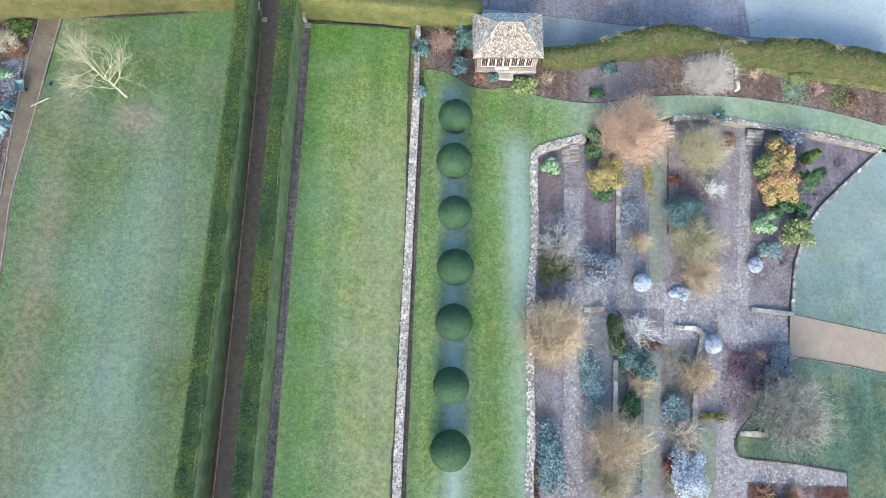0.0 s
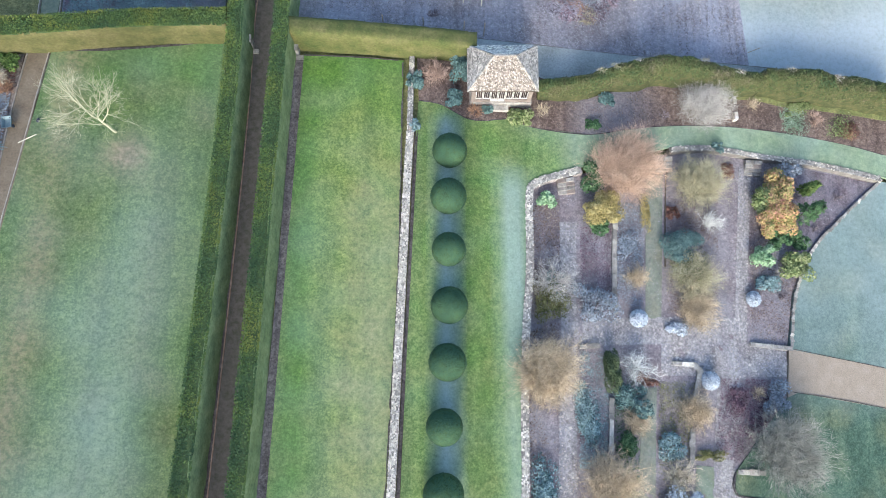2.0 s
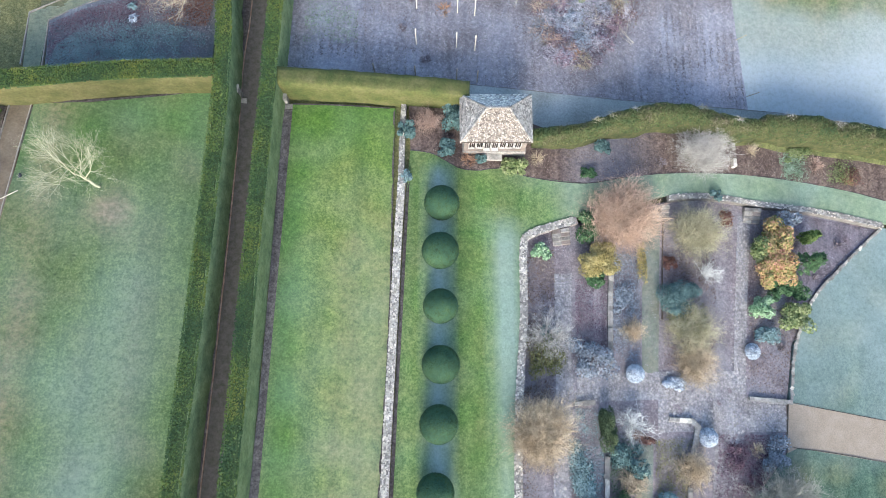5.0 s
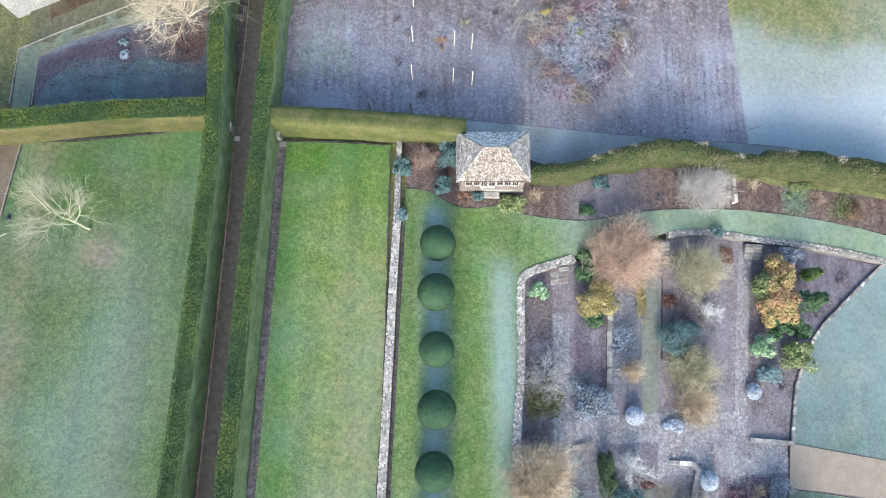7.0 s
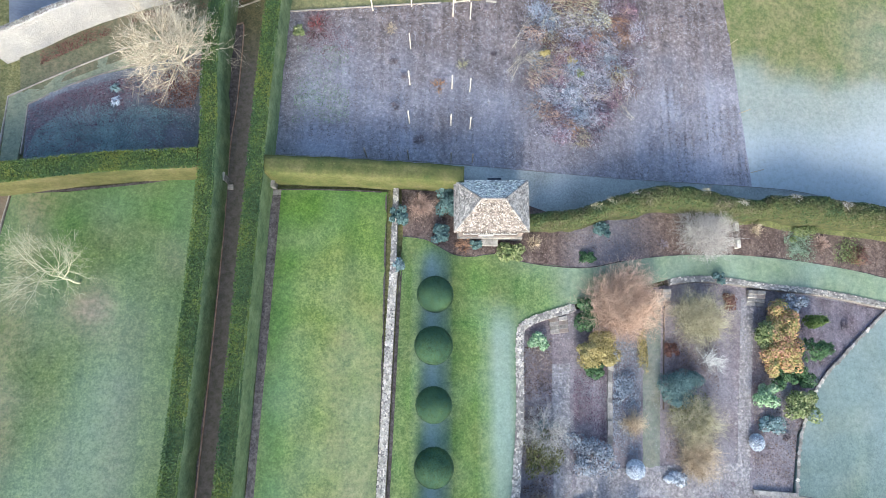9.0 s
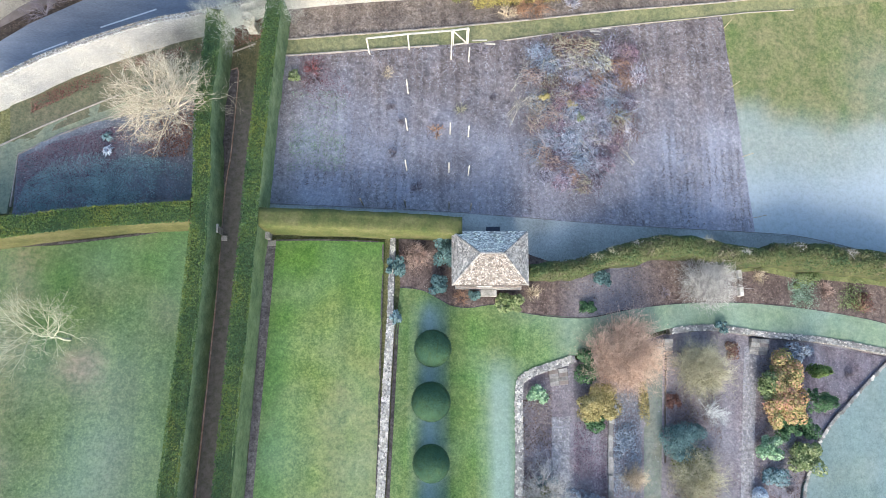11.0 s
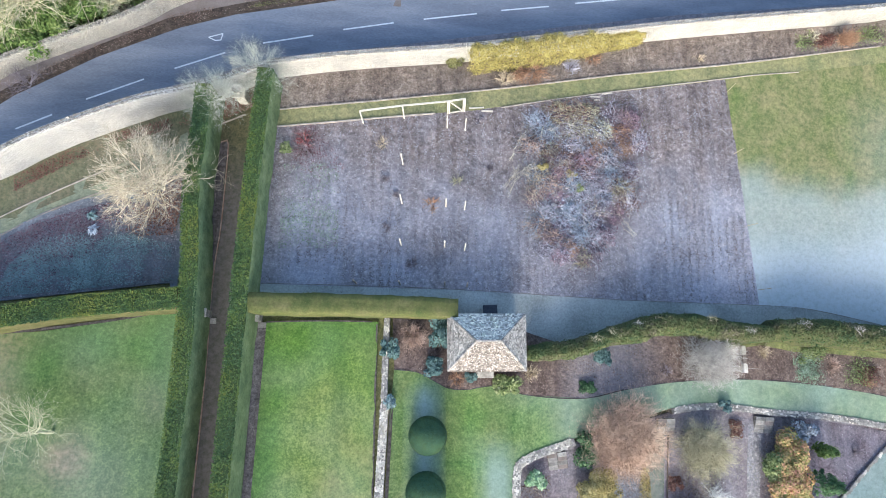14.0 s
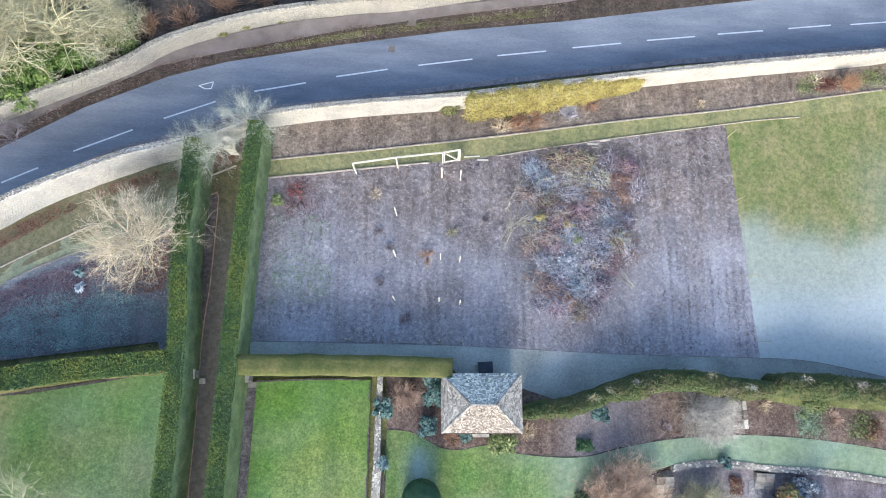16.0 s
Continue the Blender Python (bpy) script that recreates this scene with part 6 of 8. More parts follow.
# ------------------------------------------------------------------ foliage colours
LEAF = {
    "yellow": leaf_mat("yellow_leaf", (0.20, 0.17, 0.065), (0.33, 0.275, 0.105), (0.44, 0.365, 0.15), (0.52, 0.44, 0.21)),
    "gorse": leaf_mat("yellow_flower", (0.175, 0.150, 0.055), (0.31, 0.262, 0.088), (0.43, 0.365, 0.115), (0.58, 0.51, 0.22), patch_scale=0.9),
    "deep": leaf_mat("deep_green_leaf", (0.030, 0.066, 0.032), (0.058, 0.120, 0.052), (0.095, 0.175, 0.075), (0.15, 0.235, 0.11)),
    "laurel": leaf_mat("laurel_leaf", (0.045, 0.085, 0.02), (0.09, 0.15, 0.035), (0.15, 0.22, 0.06), (0.24, 0.30, 0.10)),
    "yewdark": leaf_mat("dark_yew_leaf", (0.032, 0.052, 0.026), (0.052, 0.078, 0.036), (0.080, 0.108, 0.048), (0.12, 0.145, 0.07)),
    "mint": leaf_mat("mint_leaf", (0.10, 0.20, 0.10), (0.20, 0.34, 0.17), (0.34, 0.48, 0.28), (0.5, 0.6, 0.42)),
    "frost_mint": leaf_mat("frosted_mint_leaf", (0.13, 0.19, 0.11), (0.20, 0.28, 0.175), (0.29, 0.37, 0.26), (0.42, 0.49, 0.40), patch_scale=1.2),
    "teal": leaf_mat("blue_green_leaf", (0.04, 0.09, 0.085), (0.085, 0.17, 0.165), (0.16, 0.28, 0.27), (0.28, 0.41, 0.40), frost=0.25),
    "spruce": leaf_mat("deep_teal_leaf", (0.032, 0.075, 0.066), (0.060, 0.128, 0.114), (0.105, 0.195, 0.176), (0.19, 0.30, 0.27), frost=0.1),
    "slate": leaf_mat("grey_blue_leaf", (0.088, 0.100, 0.125), (0.163, 0.188, 0.225), (0.275, 0.312, 0.362), (0.35, 0.38, 0.42), frost=0.2),
    "white": leaf_mat("frosted_leaf", (0.22, 0.26, 0.32), (0.40, 0.45, 0.52), (0.60, 0.65, 0.70), (0.78, 0.81, 0.84), patch_scale=2.0),
    "flame": leaf_mat("flame_leaf", (0.22, 0.25, 0.09), (0.40, 0.34, 0.13), (0.54, 0.35, 0.18), (0.57, 0.28, 0.20), patch_scale=0.9, single=0.55, drift=1.2),
    "lime": leaf_mat("yellow_green_leaf", (0.095, 0.135, 0.05), (0.17, 0.22, 0.08), (0.26, 0.30, 0.13), (0.38, 0.40, 0.21)),
    "olive": leaf_mat("olive_leaf", (0.08, 0.085, 0.03), (0.15, 0.155, 0.055), (0.25, 0.24, 0.10), (0.36, 0.34, 0.18)),
    "crimson": leaf_mat("faded_crimson_leaf", (0.12, 0.055, 0.065), (0.18, 0.09, 0.10), (0.25, 0.15, 0.16), (0.34, 0.25, 0.26)),
    "heather": leaf_mat("frosted_lilac_leaf", (0.20, 0.18, 0.22), (0.31, 0.285, 0.345), (0.44, 0.42, 0.48), (0.58, 0.57, 0.63), patch_scale=1.5),
    "rust": leaf_mat("rust_leaf", (0.08, 0.035, 0.028), (0.15, 0.07, 0.055), (0.22, 0.115, 0.085), (0.30, 0.18, 0.14)),
    "plum": leaf_mat("plum_leaf", (0.068, 0.041, 0.061), (0.135, 0.081, 0.108), (0.230, 0.149, 0.176), (0.26, 0.19, 0.21)),
}
M["twig_pink"] = plain_mat("pinkish_twigs", (0.33, 0.225, 0.18), (0.44, 0.32, 0.265), (0.53, 0.415, 0.355), 1.0, 0.85, 0.5, 0.0)
M["twig_lilac"] = plain_mat("rimed_purple_twigs", (0.30, 0.285, 0.33), (0.45, 0.435, 0.495), (0.60, 0.59, 0.66), 1.0, 0.85, 0.6, 0.0)
M["twig_red"] = plain_mat("red_stems", (0.26, 0.07, 0.08), (0.34, 0.11, 0.11), (0.40, 0.16, 0.15), 1.0, 0.7, 0.4, 0.0)
M["twig_straw"] = plain_mat("straw_twigs", (0.40, 0.37, 0.23), (0.50, 0.47, 0.32), (0.60, 0.57, 0.42), 1.0, 0.85, 0.5, 0.0)
M["twig_frostgrey"] = plain_mat("frosty_grey_twigs", (0.21, 0.21, 0.185), (0.30, 0.30, 0.27), (0.41, 0.41, 0.38), 1.0, 0.85, 0.5, 0.0)
M["twig_rimed"] = plain_mat("pale_rimed_twigs", (0.40, 0.375, 0.34), (0.53, 0.505, 0.47), (0.64, 0.62, 0.60), 1.0, 0.85, 0.5, 0.0)
M["lichen"] = plain_mat("lichened_twigs", (0.38, 0.39, 0.33), (0.52, 0.53, 0.46), (0.66, 0.67, 0.61), 1.0, 0.85, 0.5, 0.0)
M["twig_dark"] = plain_mat("dark_twigs", (0.16, 0.135, 0.15), (0.26, 0.225, 0.245), (0.37, 0.33, 0.35), 1.0, 0.85, 0.5, 0.0)
M["twig_white"] = plain_mat("rimed_twigs", (0.540, 0.540, 0.513), (0.702, 0.702, 0.675), (0.750, 0.750, 0.750), 1.0, 0.85, 0.3, 0.0)
M["twig_rust"] = plain_mat("rust_twigs", (0.28, 0.16, 0.10), (0.38, 0.23, 0.15), (0.46, 0.31, 0.21), 1.0, 0.85, 0.5, 0.0)

# ------------------------------------------------------------------ sunk garden planting
LOW = lambda x, y: ground(x, y) - SUNK
seed = 100


def put_bare(at, r, h, m, label, stems=40, depth=2, kids=3, twig=0.013, sunk=True, name="bare_shrub", category="shrub", lean=(0, 0)):
    global seed
    seed += 1
    bare_shrub(name, at[0], at[1], r, h, M[m], label, seed, stems, depth, kids, twig, LOW(*at) if sunk else None, lean, category=category)


def put_leafy(at, rx, ry, h, m, label, leaves=900, size=0.14, lumps=7, sunk=True, turn=0.0, name="evergreen_shrub", category="shrub", jitter=0.75):
    global seed
    seed += 1
    leafy_shrub(name, at[0], at[1], rx, ry, h, LEAF[m], label, seed, leaves, size, lumps, "", jitter, category, turn, None, LOW(*at) if sunk else None)


put_bare((18.7, 23.8), 4.1, 3.6, "twig_orange", "large leafless shrub with dense orange twigs", 230, 2, 4, 0.014)
put_leafy((15.86, 19.55), 1.75, 1.5, 1.9, "yellow", "rounded shrub with golden yellow leaves", 3400, 0.11, 10)
put_leafy((15.35, 22.93), 0.95, 1.2, 1.6, "deep", "glossy dark green shrub at the wall", 800, 0.17)
put_leafy((15.87, 17.83), 1.0, 0.8, 0.9, "deep", "low green shrub under the yellow one", 500, 0.15)
put_leafy((10.48, 20.31), 0.85, 0.85, 0.9, "mint", "pale mint-green shrub in frosty soil", 500, 0.19)
put_bare((26.2, 22.5), 2.95, 3.0, "twig_olive", "olive-brown leafless shrub beside the steps", 130, 2, 4)
put_bare((27.16, 18.53), 1.2, 2.4, "twig_white", "small rimed leafless tree", 22, 2, 3, 0.012)
put_leafy((24.2, 16.0), 1.9, 1.6, 1.7, "spruce", "rounded blue-green evergreen shrub", 3200, 0.10, 9, jitter=0.5)
put_bare((24.9, 13.1), 2.9, 2.4, "twig_olive", "tangled olive shrub with pale twigs", 110, 2, 4)
put_leafy((25.04, 13.59), 1.8, 2.0, 1.5, "olive", "sparse olive evergreen among twigs", 700, 0.12, 8)
put_bare((25.2, 10.0), 2.5, 1.7, "twig_tan", "tan leafless shrub at the path corner", 100, 2, 4)
put_bare((19.39, 12.95), 1.25, 1.5, "twig_tan", "small tan twiggy shrub in the bed", 60, 2, 3)
put_bare((10.9, 12.2), 2.7, 2.2, "twig_rimed", "rimed leafless shrub by the wall", 60, 2, 3, 0.015)
put_leafy((10.8, 10.6), 1.6, 1.8, 1.3, "olive", "loose olive shrub by the garden wall", 900, 0.11, 10)
put_leafy((11.4, 12.3), 1.0, 1.0, 0.5, "teal", "low blue-green plant under the rimed shrub", 420, 0.10, 8)
put_leafy((14.9, 10.4), 1.95, 1.6, 1.2, "slate", "spreading grey-purple shrub in the garden", 1000, 0.14, 9)
put_leafy((19.25, 8.98), 0.75, 0.75, 0.95, "white", "frost-white rounded shrub in the garden", 900, 0.10, 1, jitter=0.5)
put_leafy((23.06, 8.01), 1.05, 0.6, 0.5, "white", "low frosted shrub beside the paving", 500, 0.12)
put_leafy((34.67, 22.22), 1.25, 1.7, 2.4, "flame", "tall shrub with orange and yellow leaves", 1500, 0.17, 9)
put_leafy((34.43, 20.61), 1.45, 2.0, 2.6, "flame", "tall shrub with orange and yellow leaves", 1800, 0.15, 14)
put_leafy((32.94, 20.78), 0.8, 1.7, 2.0, "lime", "yellow-green tall shrub among orange leaves", 1200, 0.16, 8)
put_leafy((35.22, 19.18), 1.2, 1.4, 1.9, "flame", "orange and green shrub in the bed", 1000, 0.16, 8)
put_leafy((33.80, 18.81), 1.2, 1.5, 2.2, "flame", "orange-leaved shrub in the bed", 1300, 0.17, 8)
put_leafy((35.88, 24.03), 1.3, 0.9, 1.7, "slate", "dark grey-green shrub by the steps", 600, 0.15)
put_leafy((32.58, 15.66), 1.15, 1.0, 1.4, "mint", "green shrub with pale leaf edges", 800, 0.15)
put_leafy((34.61, 17.10), 1.0, 1.0, 1.5, "deep", "dark green shrub among orange leaves", 700, 0.15)
put_leafy((36.07, 14.48), 1.35, 1.35, 1.7, "lime", "green shrub with a reddish crown", 1000, 0.17, 8)
put_leafy((36.69, 17.01), 0.85, 0.9, 1.4, "deep", "small dark green shrub at the kerb", 600, 0.14)
put_leafy((35.71, 14.73), 0.45, 0.45, 0.5, "rust", "red-brown leafy tuft on the green shrub", 120, 0.14, 3)
put_leafy((33.37, 12.73), 1.2, 0.7, 0.8, "teal", "low blue-green shrub in the garden", 600, 0.14)
put_leafy((31.46, 11.10), 0.6, 0.7, 0.8, "white", "small frosted round shrub", 500, 0.10, 1)
put_bare((34.85, 11.53), 0.8, 0.6, "twig_dark", "small dark leafless bush", 24, 1, 3)
put_bare((10.0, 4.0), 3.1, 4.0, "twig_tan", "large tan leafless shrub over the wall", 150, 2, 4)
put_bare((18.88, 4.33), 1.9, 2.0, "twig_white", "grey rimed leafless shrub", 34, 2, 3, 0.015)
put_leafy((19.46, 3.22), 1.0, 0.6, 0.8, "rust", "rust-brown low shrub in the garden", 350, 0.12)
put_leafy((16.15, 4.2), 0.7, 1.9, 1.6, "yewdark", "narrow dark green hedge block", 1900, 0.12, 12, jitter=0.5)
put_leafy((26.03, 3.16), 0.75, 0.78, 1.0, "white", "frosted blue-white round shrub", 900, 0.10, 1, jitter=0.5)
put_bare((24.32, 0.36), 1.9, 1.6, "twig_tan", "wide tan leafless shrub", 80, 2, 4)
put_leafy((18.12, 1.23), 1.5, 1.3, 1.3, "spruce", "dark green shrub beside the edging", 1100, 0.14, 8)
put_bare((18.28, -0.56), 1.6, 1.6, "twig_tan", "tan leafless shrub against green leaves", 60, 2, 3)
put_leafy((13.76, 0.20), 0.95, 2.4, 0.45, "teal", "drift of low blue-green foliage", 1300, 0.13, 14)
put_leafy((21.50, -2.71), 1.2, 1.2, 0.7, "teal", "low frosted blue-green shrub", 700, 0.13)
put_leafy((17.30, -2.82), 0.8, 1.3, 0.9, "deep", "green shrub beside the grass walk", 500, 0.14)
put_bare((15.54, -5.66), 2.9, 3.0, "twig_tan", "large spreading tan leafless shrub", 120, 2, 4)
put_bare((14.67, -9.19), 2.0, 2.0, "twig_olive", "olive leafless shrub in the garden", 60, 2, 4)
put_leafy((9.49, -6.81), 1.05, 2.9, 0.7, "teal", "bed of blue-green leafy ground cover", 2000, 0.14, 16)
put_leafy((7.83, -9.17), 0.55, 1.3, 0.6, "rust", "dark red low shrub along the wall", 450, 0.12)
put_bare((22.16, -5.33), 1.7, 2.0, "twig_pale", "pale leafless shrub by the path", 44, 2, 3)
put_leafy((22.25, -8.39), 1.55, 1.85, 1.7, "white", "large frosted silver-white shrub", 2400, 0.12, 10)
put_leafy((20.59, -8.02), 0.6, 0.8, 0.8, "rust", "rust-coloured shrub beside the silver one", 350, 0.13)
put_leafy((32.74, 1.55), 1.2, 1.3, 1.1, "slate", "frosted dark shrub beside the path", 900, 0.13)
put_bare((31.04, 1.97), 1.0, 0.9, "twig_tan", "small brown leafless shrub", 36, 1, 3)
put_leafy((20.72, 19.74), 0.45, 1.9, 0.5, "yellow", "strip of yellow winter flowers", 420, 0.09, 10)
put_leafy((18.73, 16.00), 1.0, 1.5, 0.3, "slate", "frosted low ground cover", 500, 0.12, 10)
put_leafy((29.97, 24.29), 0.7, 0.8, 0.4, "rust", "red-brown ground cover by the wall", 300, 0.12)
put_leafy((23.72, 19.72), 0.7, 0.7, 0.4, "rust", "rust-brown dead foliage in the bed", 260, 0.12)
put_leafy((30.68, -1.12), 1.0, 0.8, 0.4, "plum", "purple-brown ground cover in the garden", 400, 0.12)
put_leafy((28.65, 1.54), 0.9, 1.2, 0.3, "plum", "purple-brown low planting in the garden", 400, 0.12)
put_leafy((25.42, -3.67), 1.3, 0.5, 0.5, "olive", "mossy planting along the low wall", 400, 0.11)
put_bare((29.6, -10.6), 1.3, 0.9, "twig_rust", "brown leafless climber on the wall", 40, 1, 4)
put_bare((33.1, -10.7), 1.2, 0.8, "twig_rust", "rust-brown leafless climber in the garden", 40, 1, 4)
put_leafy((31.3, -11.4), 1.6, 0.7, 0.6, "olive", "olive planting beside the grey path", 500, 0.12)
put_bare((42.23, 22.14), 0.8, 0.7, "twig_dark", "small dark leafless bush in bare soil", 18, 1, 3)
put_bare((39.27, 18.66), 0.5, 0.5, "twig_dark", "small dark leafless bush in bare soil", 14, 1, 3)


def conifer(at, r, h, turn, label, leaf):
    """An upright conifer: a trunk set with plumes of feathery sprays that point up and out."""
    global seed
    seed += 1
    e = thing("conifer", label, "conifer", at[0], at[1], LOW(*at), turn)
    rng = np.random.default_rng(seed)
    pos, nrm = [], []
    for i in range(46):
        k = (i + 0.5) / 46
        g = i * 2.4 + rng.normal(0, 0.2)
        base = np.array([0, 0, h * (0.06 + 0.72 * k)])
        tip = base + np.array([math.cos(g) * r * (1.05 - 0.75 * k), math.sin(g) * r * (1.05 - 0.75 * k), h * (0.2 + 0.04 * rng.normal())])
        u = np.sqrt(rng.random((60, 1)))
        spread = 0.16 * (1 - u) + 0.05
        pos.append(base + (tip - base) * (0.25 + 0.75 * u) + rng.normal(0, 1, (60, 3)) * spread)
        nrm.append(np.tile((math.cos(g), math.sin(g), 0.9), (60, 1)))
    quad, faces = leaf_cloud(rng, np.concatenate(pos), np.concatenate(nrm), 0.09, 0.45, 2.6)
    cloud_ob("sprays", quad, faces, LEAF[leaf], e)
    vs, fs = [], []
    limb(vs, fs, Vector((0, 0, -0.1)), Vector((0, 0, h * 0.9)), 0.08, 0.02, 6)
    obj("trunk", vs, fs, M["stem"], e)


conifer((37.16, 19.65), 1.25, 5.2, 15, "upright dark green conifer of feathery sprays", "deep")
conifer((38.11, 22.42), 0.7, 3.3, 30, "small upright olive-green conifer in bare soil", "laurel")

put_bare((32.6, -3.55), 3.9, 4.2, "twig_frostgrey", "leafless grey tree at the frosted lawn's edge", 150, 2, 4, 0.015, name="bare_tree", category="tree")

# ------------------------------------------------------------------ shrub border by the pavilion
put_bare((-0.16, 32.61), 1.35, 1.5, "twig_pink", "pinkish-tan leafless shrub by the hedge", 60, 2, 3, sunk=False)
put_leafy((2.26, 33.18), 0.95, 1.5, 1.6, "spruce", "blue-green shrub beside the pavilion", 700, 0.17, sunk=False)
put_leafy((-2.22, 31.65), 0.7, 0.8, 1.1, "spruce", "blue-green shrub on the wall end", 420, 0.17, sunk=False)
put_leafy((1.57, 29.92), 0.85, 0.8, 1.0, "spruce", "grey-green shrub at the lawn edge", 480, 0.16, sunk=False)
put_leafy((-2.13, 26.99), 0.5, 0.55, 0.6, "teal", "grey-green plant spilling over the wall", 220, 0.14, sunk=False)
put_leafy((4.84, 29.17), 0.6, 0.5, 0.6, "spruce", "small grey-green shrub by the step", 240, 0.14, sunk=False)
put_bare((3.70, 28.97), 1.3, 0.7, "twig_rust", "low red-brown stems by the pavilion wall", 40, 1, 3, sunk=False)
put_leafy((8.35, 28.33), 1.15, 0.85, 0.9, "lime", "yellow-green leafy shrub by the step", 700, 0.18, sunk=False)
put_bare((10.48, 29.52), 1.0, 0.9, "twig_tan", "straw-coloured grass tuft in the garden", 30, 1, 3, sunk=False)
put_leafy((17.11, 30.93), 0.75, 0.7, 0.8, "spruce", "blue-green shrub in the mulch", 380, 0.17, sunk=False)
put_leafy((15.61, 28.08), 0.65, 0.6, 0.6, "deep", "low green shrub at the lawn edge", 320, 0.13, sunk=False)
put_leafy((28.68, 26.52), 0.5, 0.5, 0.6, "spruce", "small teal shrub on the wall", 240, 0.13, sunk=False)
put_bare((14.89, 31.40), 0.7, 0.9, "twig_pale", "pale broken branch stump", 12, 1, 2, 0.03, sunk=False)
put_bare((33.08, 31.49), 0.9, 1.0, "twig_tan", "small tan leafless bush", 30, 1, 3, sunk=False)
put_leafy((37.4, 30.2), 1.4, 1.6, 0.3, "frost_mint", "frosted mint-green low shrub", 1100, 0.09, 22, sunk=False)
put_leafy((37.9, 31.2), 1.3, 0.8, 0.6, "lime", "fresh green leafy shrub", 360, 0.14, sunk=False)
put_leafy((42.3, 29.9), 1.9, 1.5, 0.22, "lime", "yellow-green ground cover in the border", 420, 0.10, 26, sunk=False)
put_bare((40.1, 30.3), 1.2, 0.8, "twig_pink", "pinkish dead stems between green shrubs", 46, 1, 4, sunk=False)
put_leafy((43.6, 29.2), 1.2, 0.9, 0.35, "rust", "red-brown low foliage in the border", 380, 0.10, 10, sunk=False)
put_bare((43.67, 28.65), 1.0, 0.7, "twig_rust", "brown leafless stems in the garden", 26, 1, 3, sunk=False)
put_bare((23.26, 29.78), 0.8, 0.4, "twig_dark", "dark dead stems in the mulch", 20, 1, 3, sunk=False)
put_bare((27.3, 30.75), 2.8, 3.0, "twig_rimed", "small rimed pale leafless tree in the border", 120, 2, 4, 0.013, sunk=False, name="bare_tree", category="tree")
e = thing("stone_plinth", "low mossy stone plinth with a raised end beside the rimed tree", "plinth", 30.1, 30.8)
for k in range(3):
    box_ob("paving_slab", -0.9 + k * 0.5, -1.2 + 0.05 * k, -0.15, -0.42 + k * 0.5, 1.15, 0.16 + 0.02 * k, M["stone_buff"], e, "", 0.03)
for k in range(3):
    box_ob("stone_block", 0.62, -1.3 + k * 0.85, -0.2, 0.98, -0.47 + k * 0.85, 0.62 + 0.02 * (k % 2), M["stone_white"] if k != 1 else M["stone_buff"], e, "", 0.04)

# ------------------------------------------------------------------ west bed and upper lawn
bare_tree("bare_tree", *(-28.53, 24.84), 6.2, 4.1, M["birch"], "small pale-barked leafless tree on the upper lawn", 41, 0.12, 16, 3, 3, 0.15, 0.6, lean=(-0.5, 0.2), stout=0.3)
put_leafy((-38.39, 31.07), 0.95, 0.9, 0.6, "laurel", "bright green leafy shrub in the west bed", 700, 0.15, sunk=False)
put_bare((-39.16, 29.30), 1.4, 1.4, "twig_pale", "pale leafless shrub in the west bed", 50, 2, 3, sunk=False)
put_bare((-38.12, 28.36), 1.3, 0.7, "twig_rust", "low red-brown stems in the west bed", 40, 1, 4, sunk=False)
put_leafy((-38.85, 26.31), 0.9, 0.5, 0.5, "mint", "blue-green low shrub in the garden", 300, 0.14, sunk=False)


def rosette(at, r, h, m, label, n=46, group=""):
    """A tuft of long stiff leaves."""
    global seed
    seed += 1
    e = thing("spiky_plant", label, "plant", at[0], at[1], group=group)
    rng = random.Random(seed)
    vs, fs = [], []
    for i in range(n):
        g, k = rng.uniform(0, 2 * math.pi), rng.uniform(0.35, 1.0)
        ux, uy = math.cos(g), math.sin(g)
        pts = [(0.04, 0.05), (r * k * 0.5, h * (1.1 - 0.4 * k)), (r * k, h * (0.9 - 0.8 * k) + 0.05)]
        b = len(vs)
        for (d, z), w in zip(pts, (0.05, 0.08, 0.012)):
            vs += [(ux * d - uy * w, uy * d + ux * w, z), (ux * d + uy * w, uy * d - ux * w, z)]
        fs += [(b, b + 1, b + 3, b + 2), (b + 2, b + 3, b + 5, b + 4)]
    obj("leaves", vs, fs, LEAF[m], e)


rosette((-37.94, 22.57), 1.3, 0.9, "teal", "blue-green spiky plant in the west bed", 70)
rosette((-38.02, 21.16), 1.0, 0.7, "teal", "blue-green spiky plant in the west bed", 60)
rosette((-27.76, 41.62), 0.75, 0.5, "white", "pale frosted spiky plant in the bed", 26)
rosette((-27.98, 42.88), 0.65, 0.5, "teal", "grey-green spiky plant in the bed", 26)

# ------------------------------------------------------------------ north-west bed
bare_tree("bare_tree", *(-22.34, 45.55), 6.0, 4.7, M["twig_pale"], "broad pale leafless tree beside the hedge", 43, 0.2, 34, 3, 3, 0.12, 0.6, stout=0.34)
put_bare((-28.97, 41.82), 0.9, 0.4, "twig_dark", "low dark stems by the path", 16, 1, 2, sunk=False)
put_bare((-35.19, 55.05), 2.2, 2.2, "twig_dark", "dark leafless climber against the road wall", 10, 2, 3, 0.02, sunk=False)

